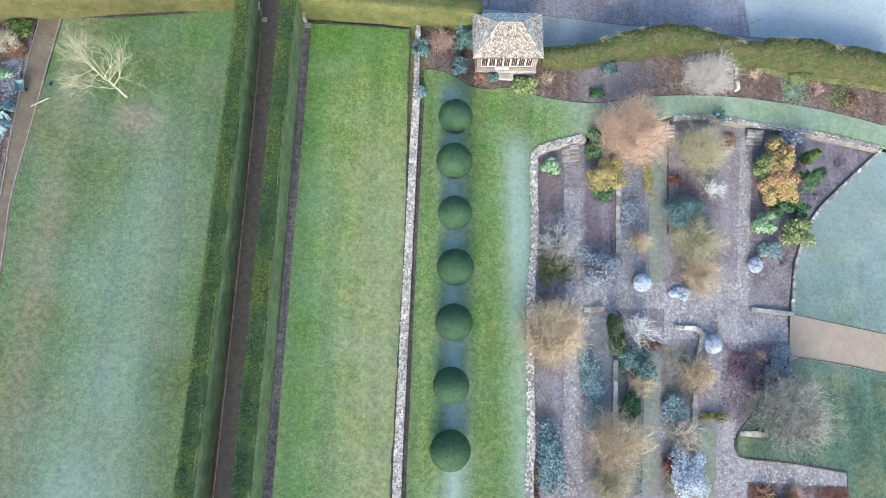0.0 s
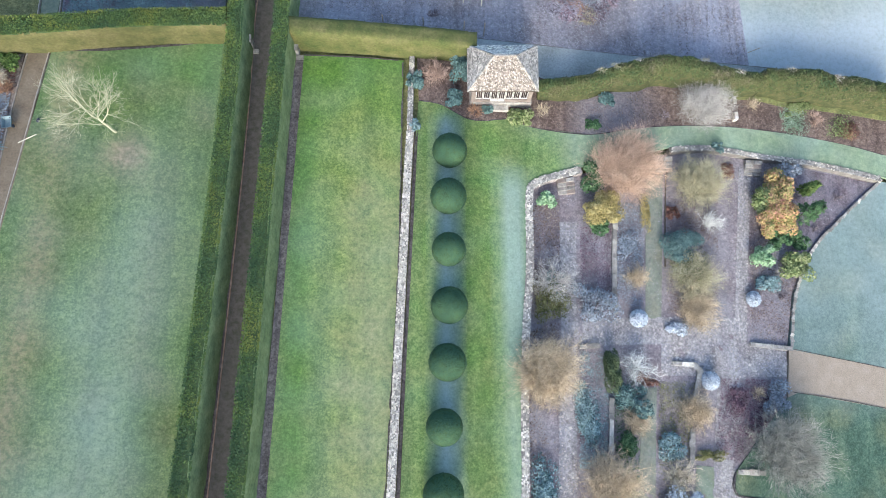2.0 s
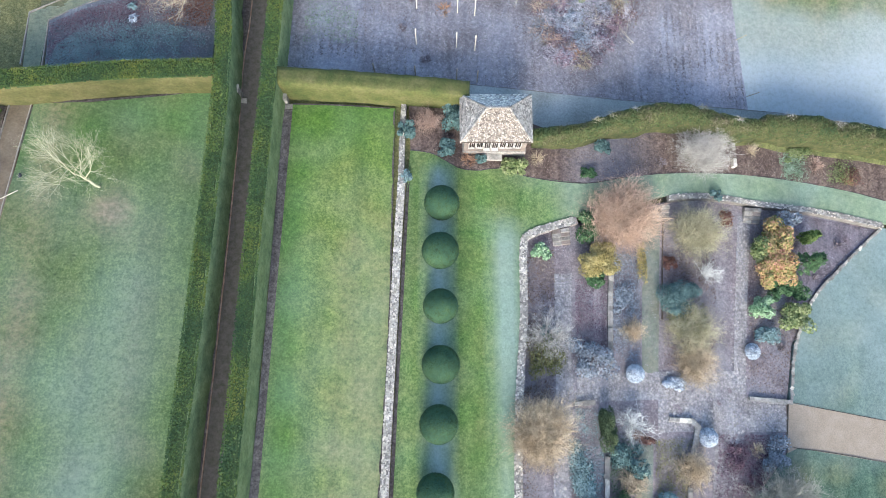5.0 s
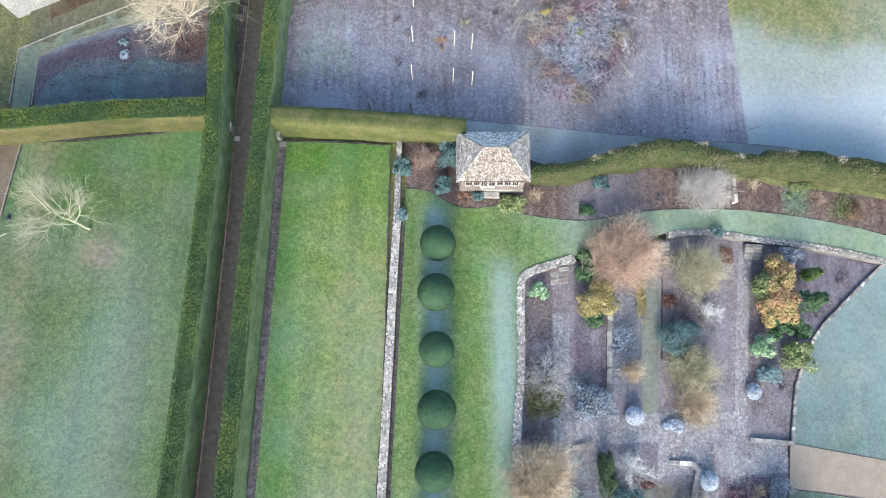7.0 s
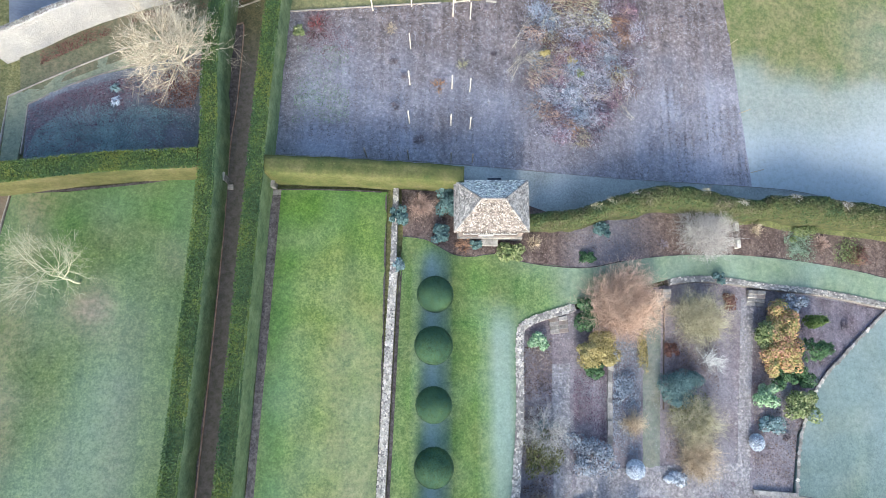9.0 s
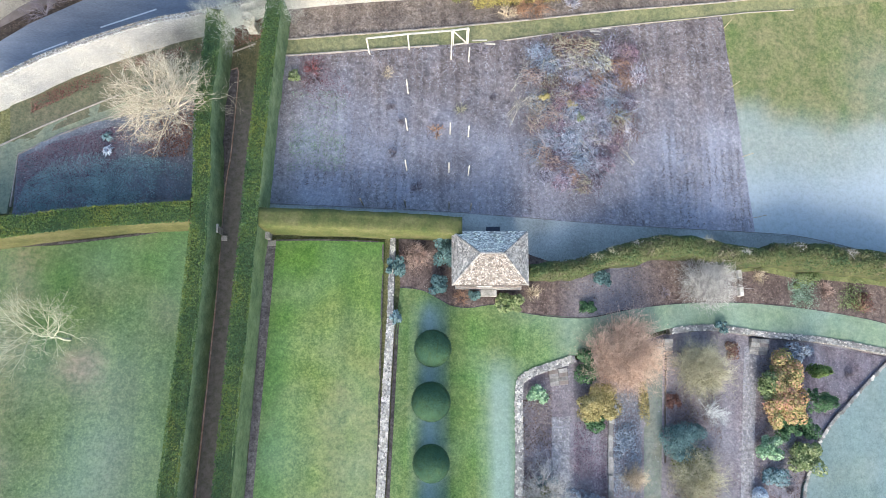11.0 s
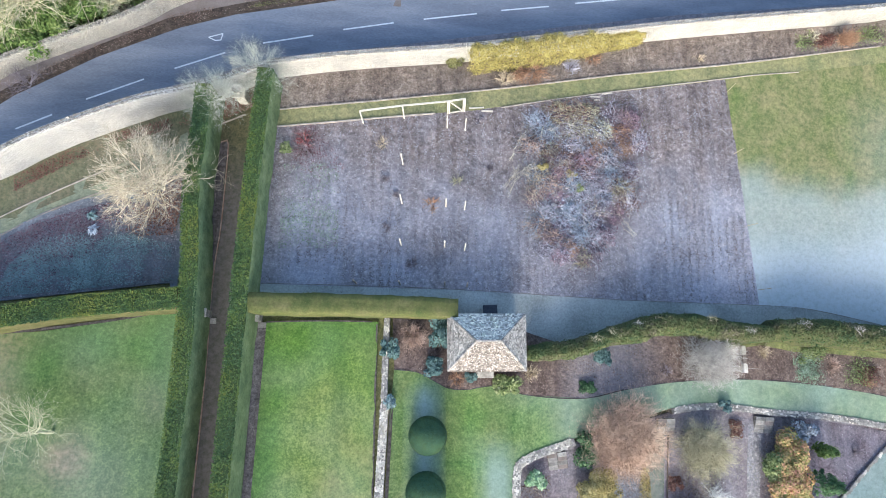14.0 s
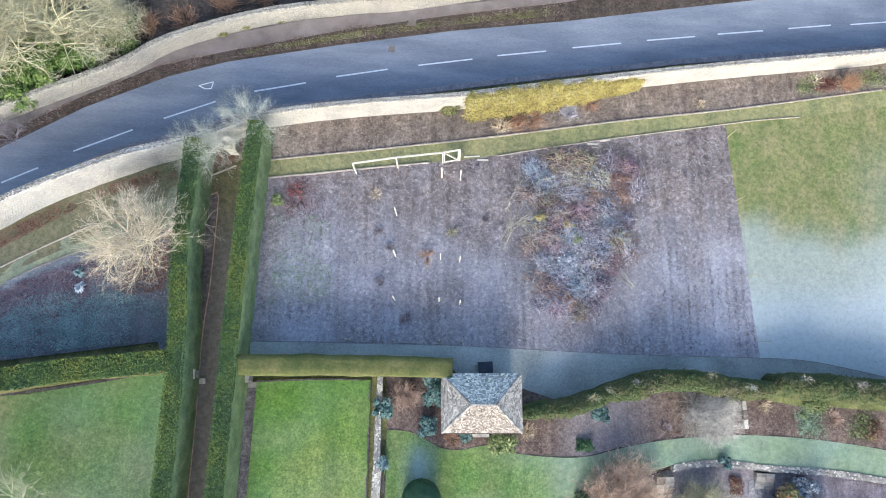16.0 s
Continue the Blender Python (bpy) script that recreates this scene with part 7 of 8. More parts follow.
# trees by the urn
bare_tree("bare_tree", *(-18.15, 53.50), 3.6, 3.2, M["lichen"], "small pale lichened leafless tree by the wall", 51, 0.08, 44, 3, 3, 0.2, stout=0.34)
bare_tree("bare_tree", *(-14.32, 56.09), 3.6, 3.2, M["lichen"], "small pale leafless tree at the hedge end", 52, 0.08, 30, 3, 3, 0.2, stout=0.32)
bare_tree("bare_tree", *(-15.53, 57.50), 3.6, 2.3, M["lichen"], "small lichened leafless tree by the road wall", 53, 0.08, 26, 3, 3, 0.2)

# ------------------------------------------------------------------ vegetable plot
for at, r, m in (((-2.92, 47.11), 0.8, "twig_dark"), ((3.84, 47.30), 0.9, "twig_olive"), ((-2.72, 42.51), 0.7, "twig_dark"), ((-0.35, 39.24), 0.8, "twig_dark"), ((1.49, 44.95), 1.2, "twig_rust"), ((27.00, 53.71), 0.6, "twig_dark"), ((5.91, 53.53), 0.9, "twig_dark"), ((-3.25, 50.71), 0.9, "twig_tan"), ((7.04, 48.69), 0.6, "twig_dark"), ((-1.86, 45.66), 0.6, "twig_dark")):
    put_bare(at, r, 0.5, m, "low clump of dead stems in the dug plot", 24, 1, 3, sunk=False, name="dead_plant", category="plant")
put_leafy((-10.3, 50.2), 1.2, 1.9, 0.35, "crimson", "thin dark red leafy plants in the plot", 120, 0.10, 20, sunk=False)
put_bare((-10.5, 50.9), 1.1, 0.9, "twig_red", "red-stemmed shrub in the plot", 12, 1, 4, sunk=False)
put_leafy((-12.07, 49.77), 0.5, 0.6, 0.5, "lime", "small yellow-green shrub in the garden", 200, 0.13, sunk=False)

# heap of cut brushwood
# dark mound below the twigs: shade of the gaps is put into its colour
M["brush_gap_shade"] = plain_mat("brushwood_gap_shade", (0.070, 0.058, 0.072), (0.120, 0.105, 0.128), (0.22, 0.205, 0.24), 3.2, 0.95, 0.35, 0.06, None, (0.60, (0.50, 0.49, 0.54)), 9.0)
heap_rng = random.Random(77)
HEAP = [(11.77, 53.74), (14.03, 54.68), (16.56, 54.77), (19.10, 54.58), (21.07, 54.08), (21.80, 51.82), (20.08, 51.48), (11.15, 51.19), (12.78, 50.41), (15.02, 51.32), (17.25, 51.11), (11.61, 48.16), (13.81, 48.50), (16.30, 48.57), (18.81, 48.64), (20.51, 48.97), (11.28, 45.98), (13.18, 46.02), (15.66, 46.36), (17.84, 45.86), (20.35, 45.92), (11.48, 43.30), (13.63, 43.34), (16.08, 43.39), (17.67, 42.35), (12.21, 40.94), (14.62, 40.98), (16.51, 40.74)]
HEAP += [(12.57, 52.53), (15.36, 53.02), (17.89, 52.94), (19.86, 52.78), (13.85, 49.61), (16.08, 49.84), (18.31, 49.91), (12.40, 47.20), (14.87, 47.43), (17.35, 47.22), (19.58, 47.28), (12.32, 44.66), (14.50, 44.81), (16.95, 44.59), (18.88, 44.53), (12.78, 42.16), (15.21, 42.20), (16.84, 42.07), (13.53, 40.44), (15.51, 40.31)]
HEAP_TONES = ["twig_frostblue", "twig_olive", "twig_straw", "twig_dark", "twig_plum", "twig_lilac", "twig_rust", "twig_pink", "twig_olive", "twig_lilac", "twig_rust", "twig_tan", "twig_plum", "twig_lilac", "twig_frostblue", "twig_lilac", "twig_pink", "twig_plum", "twig_lilac", "twig_frostblue", "twig_lilac", "twig_pink", "twig_frostblue", "twig_lilac", "twig_plum", "twig_lilac", "twig_rust", "twig_lilac",
              "twig_frostblue", "twig_olive", "twig_straw", "twig_rust", "twig_lilac", "twig_plum", "twig_lilac", "twig_pink", "twig_frostblue", "twig_lilac", "twig_olive", "twig_lilac", "twig_frostblue", "twig_lilac", "twig_plum", "twig_pink", "twig_frostblue", "twig_lilac", "twig_plum", "twig_olive"]
M["twig_frostblue"] = plain_mat("frosted_blue_grey_twigs", (0.22, 0.27, 0.33), (0.34, 0.39, 0.47), (0.48, 0.53, 0.61), 1.2, 0.85, 0.6, 0.0)
M["twig_plum"] = plain_mat("frosted_plum_stems", (0.22, 0.14, 0.175), (0.34, 0.235, 0.28), (0.47, 0.36, 0.42), 1.2, 0.85, 0.6, 0.0)
HEAP_LABEL = {"twig_lilac": "frosted purple-grey cut twigs heaped on the plot", "twig_dark": "dark cut twigs heaped on the plot", "twig_frostblue": "frosted blue-grey cut twigs heaped on the plot", "twig_plum": "dull plum-coloured cut stems heaped on the plot", "twig_rust": "rust-brown cut stems heaped on the plot", "twig_olive": "olive-green cut twigs heaped on the plot", "twig_pink": "pinkish-brown cut stems heaped on the plot"}
for k, ((x, y), m) in enumerate(zip(HEAP, HEAP_TONES)):
    e = thing("brushwood_heap", HEAP_LABEL.get(m, "pale cut branches heaped on the plot"), "brushwood", x, y, group="brushwood heaps")
    rng = random.Random(300 + k)
    hx, hy, hz = rng.uniform(0.95, 1.4), rng.uniform(0.8, 1.2), rng.uniform(0.3, 0.7)
    bm = bmesh.new()
    bmesh.ops.create_icosphere(bm, subdivisions=4, radius=1.0)
    for v in bm.verts:
        c = v.co.copy()
        f = 1 + 0.25 * nz(c.x * 3 + k, c.y * 3, 1.0, k) + 0.16 * nz(c.x * 9, c.y * 9 + c.z * 5, 1.0, k + 3)
        v.co = Vector((c.x * hx * f * 0.85, c.y * hy * f * 0.85, max(-0.05, c.z * hz * f * 0.8)))
    part("twig_mound", bm, M["brush_gap_shade"], e)
    vs, fs = [], []
    way = rng.uniform(0, 6.283)
    for i in range(105):
        g, d = rng.uniform(0, 2 * math.pi), math.sqrt(rng.random())
        p = Vector((math.cos(g) * d * hx, math.sin(g) * d * hy, hz * max(0.05, 1 - d * d) * rng.uniform(0.8, 1.25)))
        g = rng.gauss(way, 0.55)
        q = Vector((math.cos(g), math.sin(g), rng.uniform(-0.1, 0.3))).normalized()
        grow(rng, vs, fs, p - q * 0.4, q, rng.uniform(0.35, 1.0), rng.uniform(0.014, 0.028), 1, 0.4, 2, 0.0, 3, 0.55)
    for v in vs:
        v.z = max(v.z, 0.0) + 0.02
    obj("branch_tangle", vs, fs, M[m], e)
    vs, fs = [], []
    for i in range(14):
        g, d = rng.uniform(0, 2 * math.pi), rng.random()
        p = Vector((math.cos(g) * d * hx, math.sin(g) * d * hy, hz * max(0.05, 1 - d * d) + 0.12))
        g = rng.gauss(way + 0.7, 0.9)
        grow(rng, vs, fs, p, Vector((math.cos(g), math.sin(g), 0.1)).normalized(), rng.uniform(0.5, 1.1), rng.uniform(0.014, 0.024), 1, 0.4, 2, 0.0, 3, 0.6)
    tagged(obj("branch_layer", [Vector((v.x, v.y, max(v.z, 0.03))) for v in vs], fs, M[rng.choice(("twig_pale", "twig_frostblue", "twig_pink", "twig_dark", "twig_lilac"))], e), kind="stuff")
    nr = np.random.default_rng(500 + k)
    pos = np.stack([nr.normal(0, 0.75, 300), nr.normal(0, 0.7, 300), hz * 0.5 + nr.uniform(0.0, hz * 0.75, 300)], 1)
    quad, faces = leaf_cloud(nr, pos, np.tile((0, 0, 1.0), (300, 1)), 0.085, 0.8, 2.0)
    cloud_ob("withered_leaves", quad, faces, LEAF[heap_rng.choice(["slate", "plum", "rust", "white", "slate", "plum", "heather"])], e)
for at, m in (((15.54, 46.92), "lime"), ((12.08, 48.84), "yellow"), ((14.94, 48.26), "yellow")):
    put_leafy(at, 0.45, 0.4, 0.7, m, "yellow-green cut foliage on the heap", 160, 0.14, 4, sunk=False)
for at, turn in (((8.71, 46.45), 70), ((9.07, 48.09), 60), ((19.94, 43.47), 130), ((9.50, 50.86), 65)):
    e = thing("cut_branch", "long pale cut branch lying on the soil", "branch", at[0], at[1], turn=turn)
    vs, fs, rng = [], [], random.Random(turn)
    for i in range(4):
        grow(rng, vs, fs, Vector((-1.5, i * 0.15 - 0.3, 0.12)), Vector((1, rng.uniform(-0.2, 0.2), 0.02)), 2.6, 0.025, 2, 0.3, 2, 0.0, 4, 0.5)
    obj("branch_wood", [Vector((v.x, v.y, max(0.05, v.z * 0.5))) for v in vs], fs, M["twig_pale"], e)

# ------------------------------------------------------------------ road border and far side
def flower_bank():
    e = thing("yellow_shrub", "long bank of shrub in full yellow flower along the wall", "shrub", *(13.65, 60.47))
    (ox, oy) = (13.65, 60.47)
    rng = np.random.default_rng(91)
    n = 30000
    L = np.array([(5.2, 59.35), (9.4, 60.1), (13.5, 60.9), (18.0, 61.8), (22.6, 62.7)])
    k = rng.random(n) * (len(L) - 1.001)
    i = k.astype(int)
    p = L[i] + (L[i + 1] - L[i]) * (k - i)[:, None]
    g = rng.uniform(-0.12, 1.0, n) * np.pi * 0.85
    bulk = 1 + 0.10 * np.sin(k * 7 + 1) + 0.08 * np.sin(k * 19) + rng.normal(0, 0.07, n)
    taper = np.minimum(1, (len(L) - 1 - k) * 0.42 + 0.22) * np.minimum(1, k * 3 + 0.55)
    pos = np.stack([p[:, 0] - ox + rng.normal(0, 0.18, n), p[:, 1] - oy - 0.1 - np.cos(g) * 1.0 * bulk * taper + rng.normal(0, 0.1, n), np.array([ground(*q) for q in p]) - ground(ox, oy) + 0.4 + np.maximum(-0.3, np.sin(g)) * 2.4 * bulk * (0.5 + 0.5 * taper)], 1)
    nrm = np.stack([rng.normal(0, 0.2, n), -np.cos(g), np.sin(g)], 1)
    quad, faces = leaf_cloud(rng, pos, nrm, 0.095, 0.7)
    cloud_ob("blossom", quad, faces, LEAF["gorse"], e)
    vs, fs = [], []
    for j in range(26):
        q = L[0] + (L[-1] - L[0]) * (j / 25)
        a = Vector((q[0] - ox, q[1] - oy, ground(*q) - ground(ox, oy)))
        limb(vs, fs, a, a + Vector((0.1, 0.3, 2.0)), 0.04, 0.02, 5)
    obj("stems", vs, fs, M["stem"], e)


flower_bank()
put_bare((10.0, 58.2), 1.0, 1.5, "twig_rust", "upright orange-brown grass clump", 40, 1, 3, sunk=False)
put_bare((8.7, 57.8), 1.3, 1.1, "twig_tan", "straw-coloured dead stems in the garden", 40, 1, 4, sunk=False)
put_bare((11.5, 59.0), 2.6, 0.8, "twig_rust", "rust-brown stems at the foot of the yellow shrub", 60, 1, 4, sunk=False)
put_bare((17.5, 60.6), 1.6, 0.6, "twig_rust", "thin rust-brown stems below the wall", 30, 1, 4, sunk=False)
put_bare((15.3, 59.5), 1.4, 0.8, "twig_lilac", "pale leafless low shrub", 60, 1, 3, sunk=False)
put_bare((44.8, 63.6), 1.0, 2.4, "twig_rust", "tall rust-brown upright shrub", 110, 1, 3, sunk=False)
put_bare((28.88, 61.22), 0.9, 0.5, "twig_tan", "dry stems on the border", 20, 1, 3, sunk=False)
put_leafy((40.6, 63.8), 1.3, 1.3, 0.22, "lime", "bright green tufts in the border", 160, 0.11, 24, sunk=False)
put_leafy((47.6, 64.9), 2.0, 1.1, 0.25, "lime", "green leafy planting under the road wall", 240, 0.11, 26, sunk=False)
put_bare((41.5, 64.2), 1.3, 0.5, "twig_pale", "pale straight canes leaning in the border", 24, 1, 2, sunk=False)
put_leafy((42.60, 63.79), 1.3, 0.7, 0.3, "rust", "red-brown litter in the border", 300, 0.12, 8, sunk=False)
put_leafy((3.70, 59.24), 0.8, 0.7, 1.1, "olive", "grey-green shrub against the wall", 350, 0.13, sunk=False)
put_bare((4.14, 59.51), 0.6, 1.3, "twig_dark", "dark twiggy climber on the wall", 20, 1, 3, sunk=False)
bare_tree("bare_tree", *(-31.09, 63.71), 9.0, 8.8, M["twig_straw"], "large pale leafless tree beyond the road", 61, 0.24, 30, 3, 3, 0.15, 0.6, stout=0.4)
bare_tree("bare_tree", *(-36.25, 63.55), 8.5, 8.4, M["twig_straw"], "large pale leafless tree beyond the road", 62, 0.24, 30, 3, 3, 0.15, 0.6, stout=0.4)
for at, rx, ry, h in (((-34.54, 61.28), 2.6, 2.0, 2.4), ((-35.71, 59.54), 2.2, 1.8, 2.2), ((-31.44, 62.93), 2.8, 1.5, 2.0), ((-37.60, 62.03), 2.5, 2.0, 2.5), ((-33.22, 65.15), 3.0, 2.0, 2.0), ((-28.78, 65.41), 3.0, 1.6, 1.6), ((-34.05, 60.47), 2.4, 1.5, 2.6), ((-30.96, 62.44), 2.4, 1.4, 2.4), ((-36.63, 58.83), 2.2, 1.5, 2.6)):
    put_leafy(at, rx, ry, h, "laurel", "glossy evergreen laurel beyond the road wall", 1800, 0.2, 12, sunk=False)
for at, r in (((-28.58, 64.35), 2.6), ((-32.73, 64.79), 3.0), ((-35.36, 66.36), 3.4), ((-26.90, 66.62), 2.4)):
    put_bare(at, r, 4.5, "twig_straw", "tangled pale branches beyond the road wall", 40, 2, 4, 0.02, sunk=False)
for at in ((-12.48, 68.15), (-8.14, 69.23), (-18.05, 66.31), (-15.84, 67.32)):
    put_leafy(at, 0.8, 0.5, 0.6, "olive", "olive tuft growing by the far wall", 260, 0.13, sunk=False)
for at in ((-21.43, 67.43), (-17.89, 69.02), (-14.26, 70.45), (-24.97, 66.64)):
    put_bare(at, 2.0, 1.6, "twig_rust", "brown brambles beyond the far wall", 50, 1, 4, sunk=False)
for at in ((-7.23, 70.97), (-1.72, 71.89)):
    put_leafy(at, 2.6, 1.0, 1.8, "deep", "dark hedge beyond the far wall", 900, 0.16, 10, sunk=False)
sheet("bank_far", [(-40.11, 55.50), (-36.65, 57.03), (-32.24, 59.47), (-26.44, 62.45), (-22.90, 65.10), (-17.87, 67.23), (-12.64, 68.91), (-6.15, 70.13), (3.91, 71.92)] + [(45.0, 82.0), (45.0, 100.0), (-60.0, 100.0), (-60.0, 60.0)], M["verge"], 0.15, 2.5, None, "shaded leaf-strewn bank beyond the far wall", rough=0.2)


# ------------------------------------------------------------------ leaf litter and loose paving
def inside(poly, x, y):
    hit = False
    for (ax, ay), (bx, by) in zip(poly, poly[1:] + poly[:1]):
        if (ay > y) != (by > y) and x < (bx - ax) * (y - ay) / (by - ay) + ax:
            hit = not hit
    return hit


def litter(name, poly, n, mat, label, dz, size=0.085, seed_n=1, rows=0.0):
    """Fallen leaves and clods strewn over a bed."""
    rng = np.random.default_rng(seed_n)
    xs, ys = [p[0] for p in poly], [p[1] for p in poly]
    pts = []
    while len(pts) < n:
        x, y = rng.uniform(min(xs), max(xs)), rng.uniform(min(ys), max(ys))
        if rows and rng.random() < 0.75:
            x = round(x / rows) * rows + rng.normal(0, 0.12)
        if noise.noise(Vector((x * 0.25, y * 0.25, seed_n))) + 0.5 * noise.noise(Vector((x * 0.9, y * 0.9, seed_n))) > rng.uniform(-0.5, 0.45) and inside(poly, x, y):
            pts.append((x, y, ground(x, y) + dz))
    pos = np.array(pts)
    pos[:, 2] += rng.uniform(0.0, 0.05, n)
    quad, faces = leaf_cloud(rng, pos, np.tile((0, 0, 1.0), (n, 1)), size, 0.45, 1.3)
    tagged(cloud_ob(name, quad, faces, mat), label, "litter", kind="stuff")


LEAF["litter_pale"] = leaf_mat("pale_litter", (0.12, 0.10, 0.10), (0.22, 0.195, 0.20), (0.32, 0.305, 0.325), (0.47, 0.465, 0.49), patch_scale=0.5)
LEAF["litter_brown"] = leaf_mat("brown_litter", (0.07, 0.045, 0.035), (0.14, 0.095, 0.075), (0.26, 0.19, 0.155), (0.42, 0.36, 0.31), patch_scale=0.5)
litter("plot_litter", [(-13.65, 51.82), (-4.61, 53.08), (5.59, 54.42), (14.92, 56.21), (31.37, 58.91), (31.92, 52.72), (33.06, 36.03), (19.54, 36.29), (3.80, 37.01), (-13.84, 37.23), (-13.67, 42.31), (-13.57, 47.45)], 36000, LEAF["litter_pale"], "frosted fallen leaves and clods on the plot", 0.08, 0.085, 1, 0.8)
litter("garden_litter", [(9.48, 21.06), (14.47, 23.12), (23.61, 25.62), (27.98, 26.01), (33.63, 25.48), (40.07, 24.97), (46.94, 23.84), (38.40, 16.23), (35.95, 11.72), (34.66, 6.21), (33.48, 1.56), (27.90, -5.24), (26.15, -10.66), (7.68, -10.02), (8.66, 8.72)], 15000, LEAF["litter_pale"], "frosted leaf litter in the sunk garden", -SUNK + 0.06, 0.065, 2)
litter("border_litter", [(-1.61, 29.90), (-1.64, 34.56), (3.32, 34.02), (10.13, 31.40), (15.48, 31.48), (24.79, 33.12), (37.55, 32.09), (48.66, 30.55), (48.20, 26.84), (43.72, 27.79), (37.19, 28.66), (30.78, 29.07), (24.47, 28.84), (19.52, 28.20), (15.27, 27.36), (10.00, 27.68), (6.85, 28.50), (4.84, 28.18), (2.86, 28.28), (1.74, 28.93)], 5000, LEAF["litter_brown"], "brown leaf litter on the shrub border", 0.12, 0.075, 3)
litter("roadside_litter", [(-13.35, 56.92), (-4.74, 58.20), (5.52, 59.58), (23.86, 62.71), (39.05, 64.91), (49.69, 66.49), (49.43, 63.77), (32.66, 60.99), (20.76, 59.18), (9.36, 57.25), (-1.50, 55.55), (-13.37, 53.80)], 5000, LEAF["litter_brown"], "brown leaf litter below the road wall", 0.09, 0.075, 4)
litter("northwest_litter", [(-34.98, 40.90), (-31.15, 43.46), (-20.53, 47.18), (-20.92, 37.26), (-34.56, 35.34)], 4500, LEAF["litter_pale"], "frosted leaves over the north-west bed", 0.12, 0.08, 5)


def loose_paving(name, poly, n, label, seed_n):
    """Irregular flat stones set in a path."""
    rng = random.Random(seed_n)
    xs, ys = [p[0] for p in poly], [p[1] for p in poly]
    vs, fs, put, tries = [], [], [], 0
    while len(put) < n and tries < n * 40:
        tries += 1
        x, y, r = rng.uniform(min(xs), max(xs)), rng.uniform(min(ys), max(ys)), rng.uniform(0.06, 0.17)
        if not inside(poly, x, y) or any((x - a) ** 2 + (y - b) ** 2 < (r + c) ** 2 * 0.8 for a, b, c in put):
            continue
        put.append((x, y, r))
        k, z, g, m = len(vs), ground(x, y) - SUNK + 0.03, rng.uniform(0, 6), rng.choice((4, 4, 5))
        ring = [(x + math.cos(g + 2 * math.pi * i / m) * r * rng.uniform(0.7, 1.5), y + math.sin(g + 2 * math.pi * i / m) * r * rng.uniform(0.8, 1.15)) for i in range(m)]
        vs += [(a, b, z) for a, b in ring] + [(x + (a - x) * 0.93, y + (b - y) * 0.93, z + rng.uniform(0.015, 0.035)) for a, b in ring]
        fs += [tuple(k + m + i for i in range(m))] + [(k + i, k + (i + 1) % m, k + m + (i + 1) % m, k + m + i) for i in range(m)]
    tagged(obj(name, vs, fs, M["stone_path"]), label, "paving", kind="stuff")


loose_paving("path_stones", [(11.93, 18.29), (13.65, 18.37), (13.17, 8.83), (12.34, -10.18), (10.50, -10.12), (11.72, 8.80)], 300, "rough pale stones set in the path", 1)
loose_paving("path_stones", [(13.17, 8.94), (27.79, 9.32), (27.22, 3.68), (21.27, 3.62), (21.52, 6.58), (13.04, 6.42)], 380, "rough pale stones of the cross path", 2)
loose_paving("path_stones", [(31.33, 24.10), (32.80, 24.80), (30.09, 3.71), (26.92, -4.72), (27.28, -10.70), (24.91, -10.61), (26.51, -4.71), (28.29, 3.69)], 300, "rough pale stones set in the long path", 3)
loose_paving("path_stones", [(26.13, -4.68), (28.05, -4.85), (27.75, -7.3), (33.0, -8.0), (39.3, -9.1), (39.4, -10.3), (28.6, -9.5), (28.1, -10.9), (25.33, -10.79)], 380, "rough grey stones of the path round the lawn", 5)
loose_paving("path_stones", [(30.42, 6.75), (34.66, 6.21), (34.45, 3.48), (30.07, 3.55)], 120, "rough pale stones by the lawn gate", 4)
litter("ground_cover", [(-34.44, 36.33), (-33.96, 38.28), (-31.72, 40.66), (-27.04, 41.83), (-21.21, 40.48), (-20.92, 37.26), (-34.24, 35.63)], 11000, LEAF["teal"], "frosted blue-green ground cover below the hedge", 0.14, 0.10, 11)
litter("ground_cover", [(-34.91, 40.45), (-31.96, 42.36), (-25.86, 44.53), (-22.25, 43.60), (-28.18, 39.19), (-31.60, 36.49), (-34.49, 35.78)], 5000, LEAF["plum"], "dark plum ground cover in the bed", 0.14, 0.09, 12)
litter("ground_cover", [(-27.27, 43.84), (-20.51, 47.00), (-21.04, 41.35), (-26.45, 41.00)], 2500, LEAF["rust"], "dark red litter under the leafless tree", 0.13, 0.09, 13)
litter("ground_cover", [(-34.86, 46.22), (-30.75, 48.90), (-26.35, 50.98), (-20.29, 53.09), (-20.19, 52.01), (-27.13, 49.64), (-32.20, 46.40), (-34.63, 44.84)], 1800, LEAF["rust"], "dark red leaf litter under the wall", 0.1, 0.09, 14)
litter("ground_cover", [(-18.89, 53.96), (-15.03, 56.06), (-14.65, 54.13), (-18.48, 52.08)], 1500, LEAF["rust"], "red-brown leaf litter round the urn", 0.08, 0.09, 15)
litter("seedling_rows", [(-12.2, 48.3), (-7.2, 48.6), (-7.0, 40.5), (-12.2, 40.4)], 1500, LEAF["frost_mint"], "frosted seedlings in the plot", 0.1, 0.09, 16)
litter("red_foliage", [(-11.76, 52.32), (-9.48, 52.41), (-6.52, 48.18), (-8.47, 46.54), (-11.53, 48.03)], 700, LEAF["crimson"], "faded red foliage on the plot", 0.1, 0.09, 17)
litter("ground_cover", [(9.27, 19.89), (12.03, 20.62), (11.66, 9.88), (8.79, 9.26)], 2200, LEAF["litter_brown"], "brown winter ground cover in the sunk garden", -SUNK + 0.1, 0.09, 21)
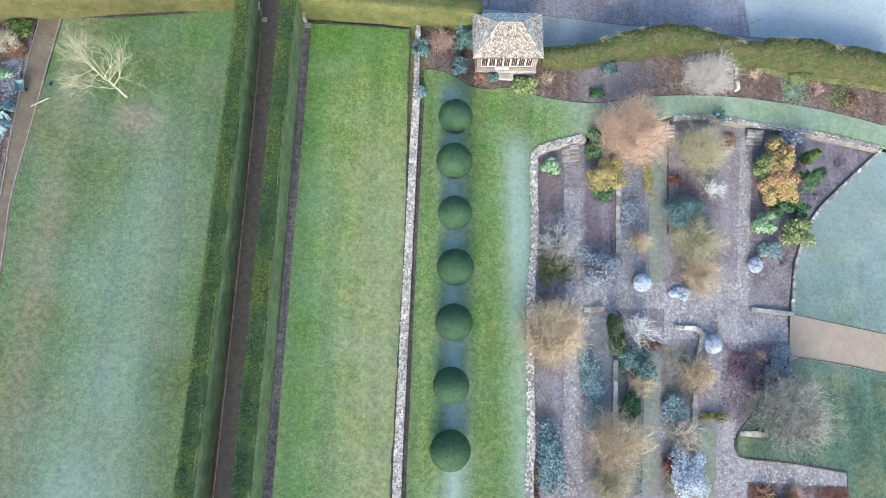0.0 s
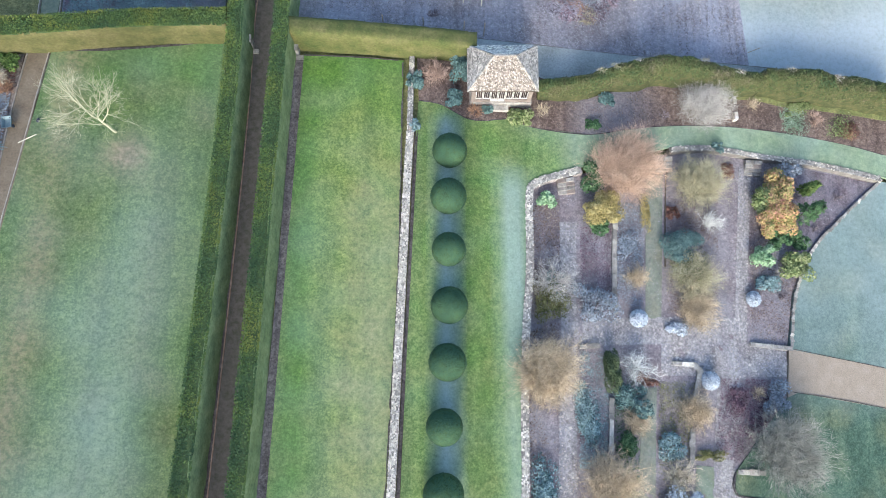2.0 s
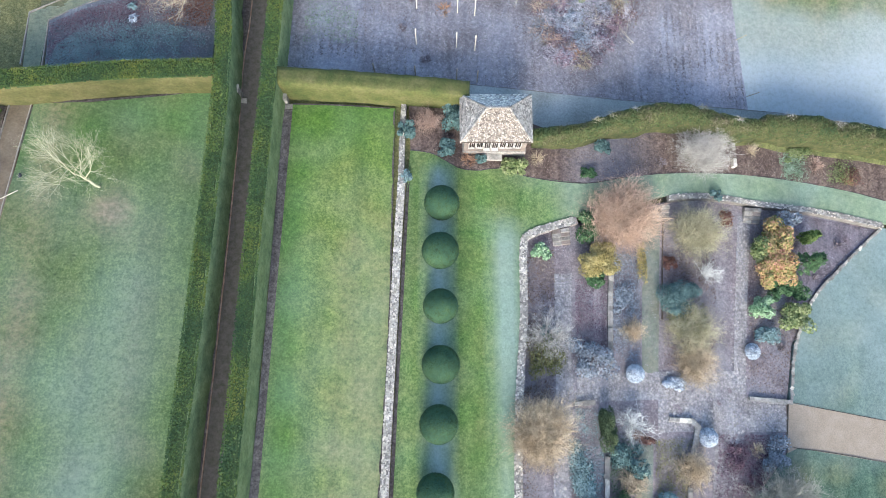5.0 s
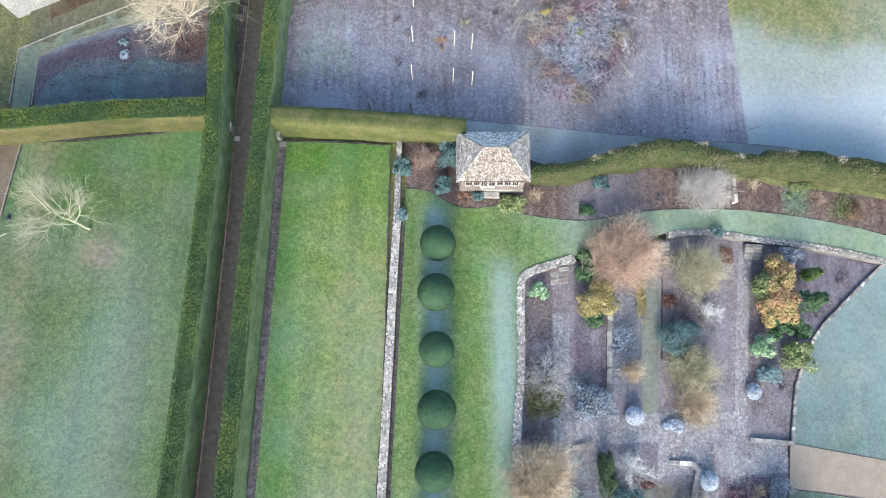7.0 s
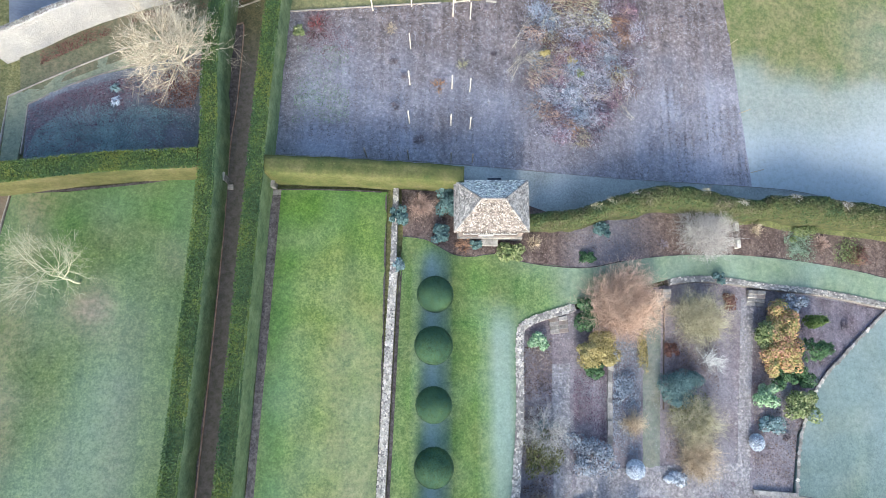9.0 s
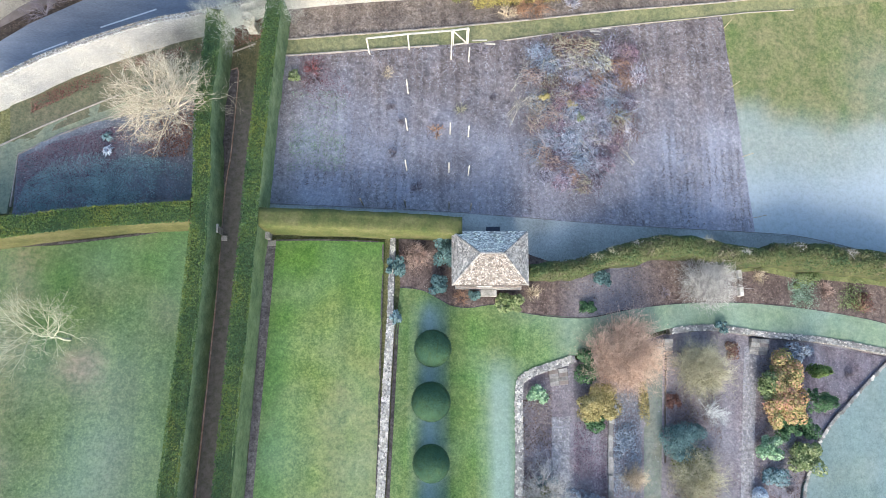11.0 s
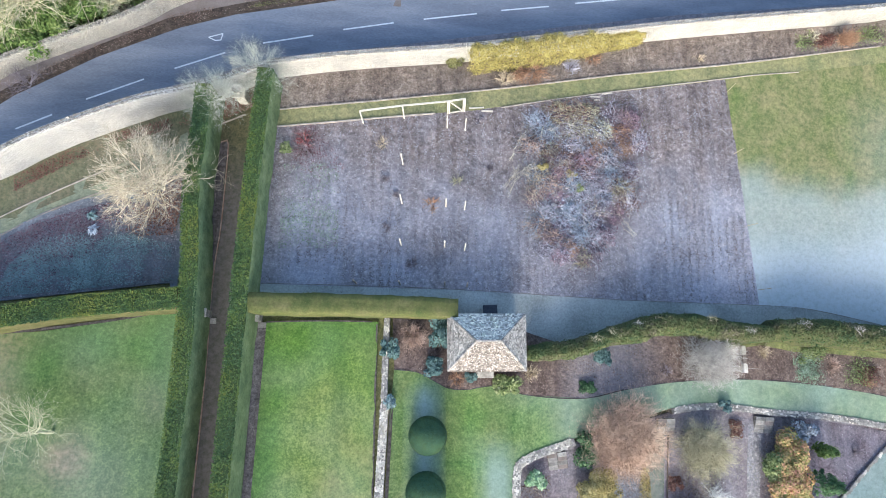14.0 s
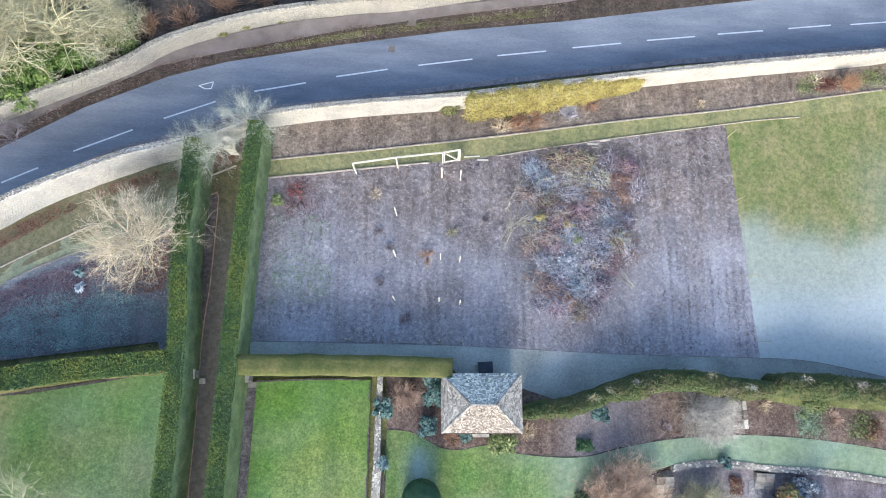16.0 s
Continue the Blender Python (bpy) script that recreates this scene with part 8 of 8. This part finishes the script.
litter("ground_cover", [(8.62, 7.65), (11.50, 8.79), (10.82, -3.51), (8.03, -4.44)], 1800, LEAF["litter_brown"], "brown winter ground cover by the wall", -SUNK + 0.1, 0.09, 22)
litter("ground_cover", [(13.97, 17.81), (17.10, 17.96), (16.46, 9.46), (13.53, 9.39)], 1800, LEAF["plum"], "purple-brown winter foliage in a bed", -SUNK + 0.1, 0.08, 23)
litter("ground_cover", [(13.34, 5.90), (16.23, 5.95), (15.43, -4.55), (12.77, -4.51)], 2000, LEAF["teal"], "frosted low planting in a bed", -SUNK + 0.1, 0.09, 24)
litter("ground_cover", [(17.95, 20.34), (20.69, 20.49), (19.90, 9.56), (17.25, 9.49)], 2600, LEAF["slate"], "grey frosted low planting in a bed", -SUNK + 0.1, 0.09, 25)
litter("ground_cover", [(16.64, 3.57), (19.28, 3.60), (17.91, -10.37), (15.68, -10.30)], 2600, LEAF["deep"], "green low planting along the grass walk", -SUNK + 0.1, 0.09, 26)
litter("ground_cover", [(23.39, 24.25), (29.11, 24.59), (27.59, 9.76), (22.35, 9.62)], 3600, LEAF["litter_brown"], "brown leaf litter under the shrubs", -SUNK + 0.1, 0.09, 27)
litter("ground_cover", [(21.00, 3.08), (24.69, 3.12), (22.52, -10.53), (19.73, -10.44)], 2600, LEAF["olive"], "olive low planting in a bed", -SUNK + 0.1, 0.09, 28)
litter("ground_cover", [(27.37, 3.41), (33.98, 3.20), (33.34, 0.48), (28.60, -4.23), (26.02, -3.94)], 4200, LEAF["plum"], "purple low heather-like planting", -SUNK + 0.1, 0.09, 29)
litter("ground_cover", [(32.93, 24.81), (38.08, 24.80), (36.72, 12.91), (34.77, 7.11), (30.76, 7.03)], 2600, LEAF["litter_brown"], "brown litter under the orange shrubs", -SUNK + 0.1, 0.09, 30)
litter("ground_cover", [(28.6, -9.7), (39.3, -10.4), (38.6, -12.4), (28.2, -12.0)], 4500, LEAF["rust"], "brown tangled planting below the wall", -SUNK + 0.1, 0.1, 31)
BRUSH = [(10.40, 54.26), (12.67, 55.94), (21.21, 56.68), (23.08, 54.15), (22.60, 50.71), (21.55, 47.33), (21.67, 44.58), (18.86, 43.98), (18.17, 41.29), (15.92, 39.68), (12.18, 40.16), (10.64, 42.23), (11.01, 45.97), (9.46, 48.65)]
for tone, count, k in (("slate", 1200, 41), ("plum", 2500, 42), ("litter_pale", 4500, 43), ("olive", 2500, 44), ("white", 500, 45)):
    litter("brush_litter", BRUSH, count, LEAF[tone], "withered leaves and chips strewn under the brushwood", 0.12, 0.065, k)
litter("ground_cover", [(-41.32, 32.60), (-37.51, 32.36), (-37.43, 27.68), (-37.52, 21.55), (-37.74, 13.26)], 4500, LEAF["rust"], "red-brown leaf litter in the west bed", 0.14, 0.09, 51)
litter("ground_cover", [(-40.27, 26.88), (-37.53, 28.25), (-37.42, 21.02), (-38.49, 17.27)], 2500, LEAF["slate"], "grey frosted low planting in the west bed", 0.16, 0.09, 52)

# ragged verge beyond the road
litter("verge_litter", [(-38.61, 52.26), (-36.19, 54.22), (-29.67, 58.41), (-22.59, 61.84), (-17.60, 63.55), (-7.11, 65.88), (3.90, 67.97), (15.38, 69.55), (15.45, 71.60), (3.90, 69.69), (-6.08, 67.69), (-17.68, 64.67), (-23.70, 62.83), (-29.81, 59.53), (-36.36, 55.24), (-38.82, 53.41)], 6000, LEAF["litter_brown"], "brown leaf litter along the ragged verge", 0.11, 0.08, 61)
litter("verge_moss", [(-16.59, 64.02), (-7.12, 66.18), (3.90, 68.34), (15.40, 70.04), (15.43, 70.91), (3.90, 69.07), (-6.06, 67.08), (-15.59, 64.66)], 3000, LEAF["olive"], "olive moss and weeds on the verge", 0.12, 0.08, 62)
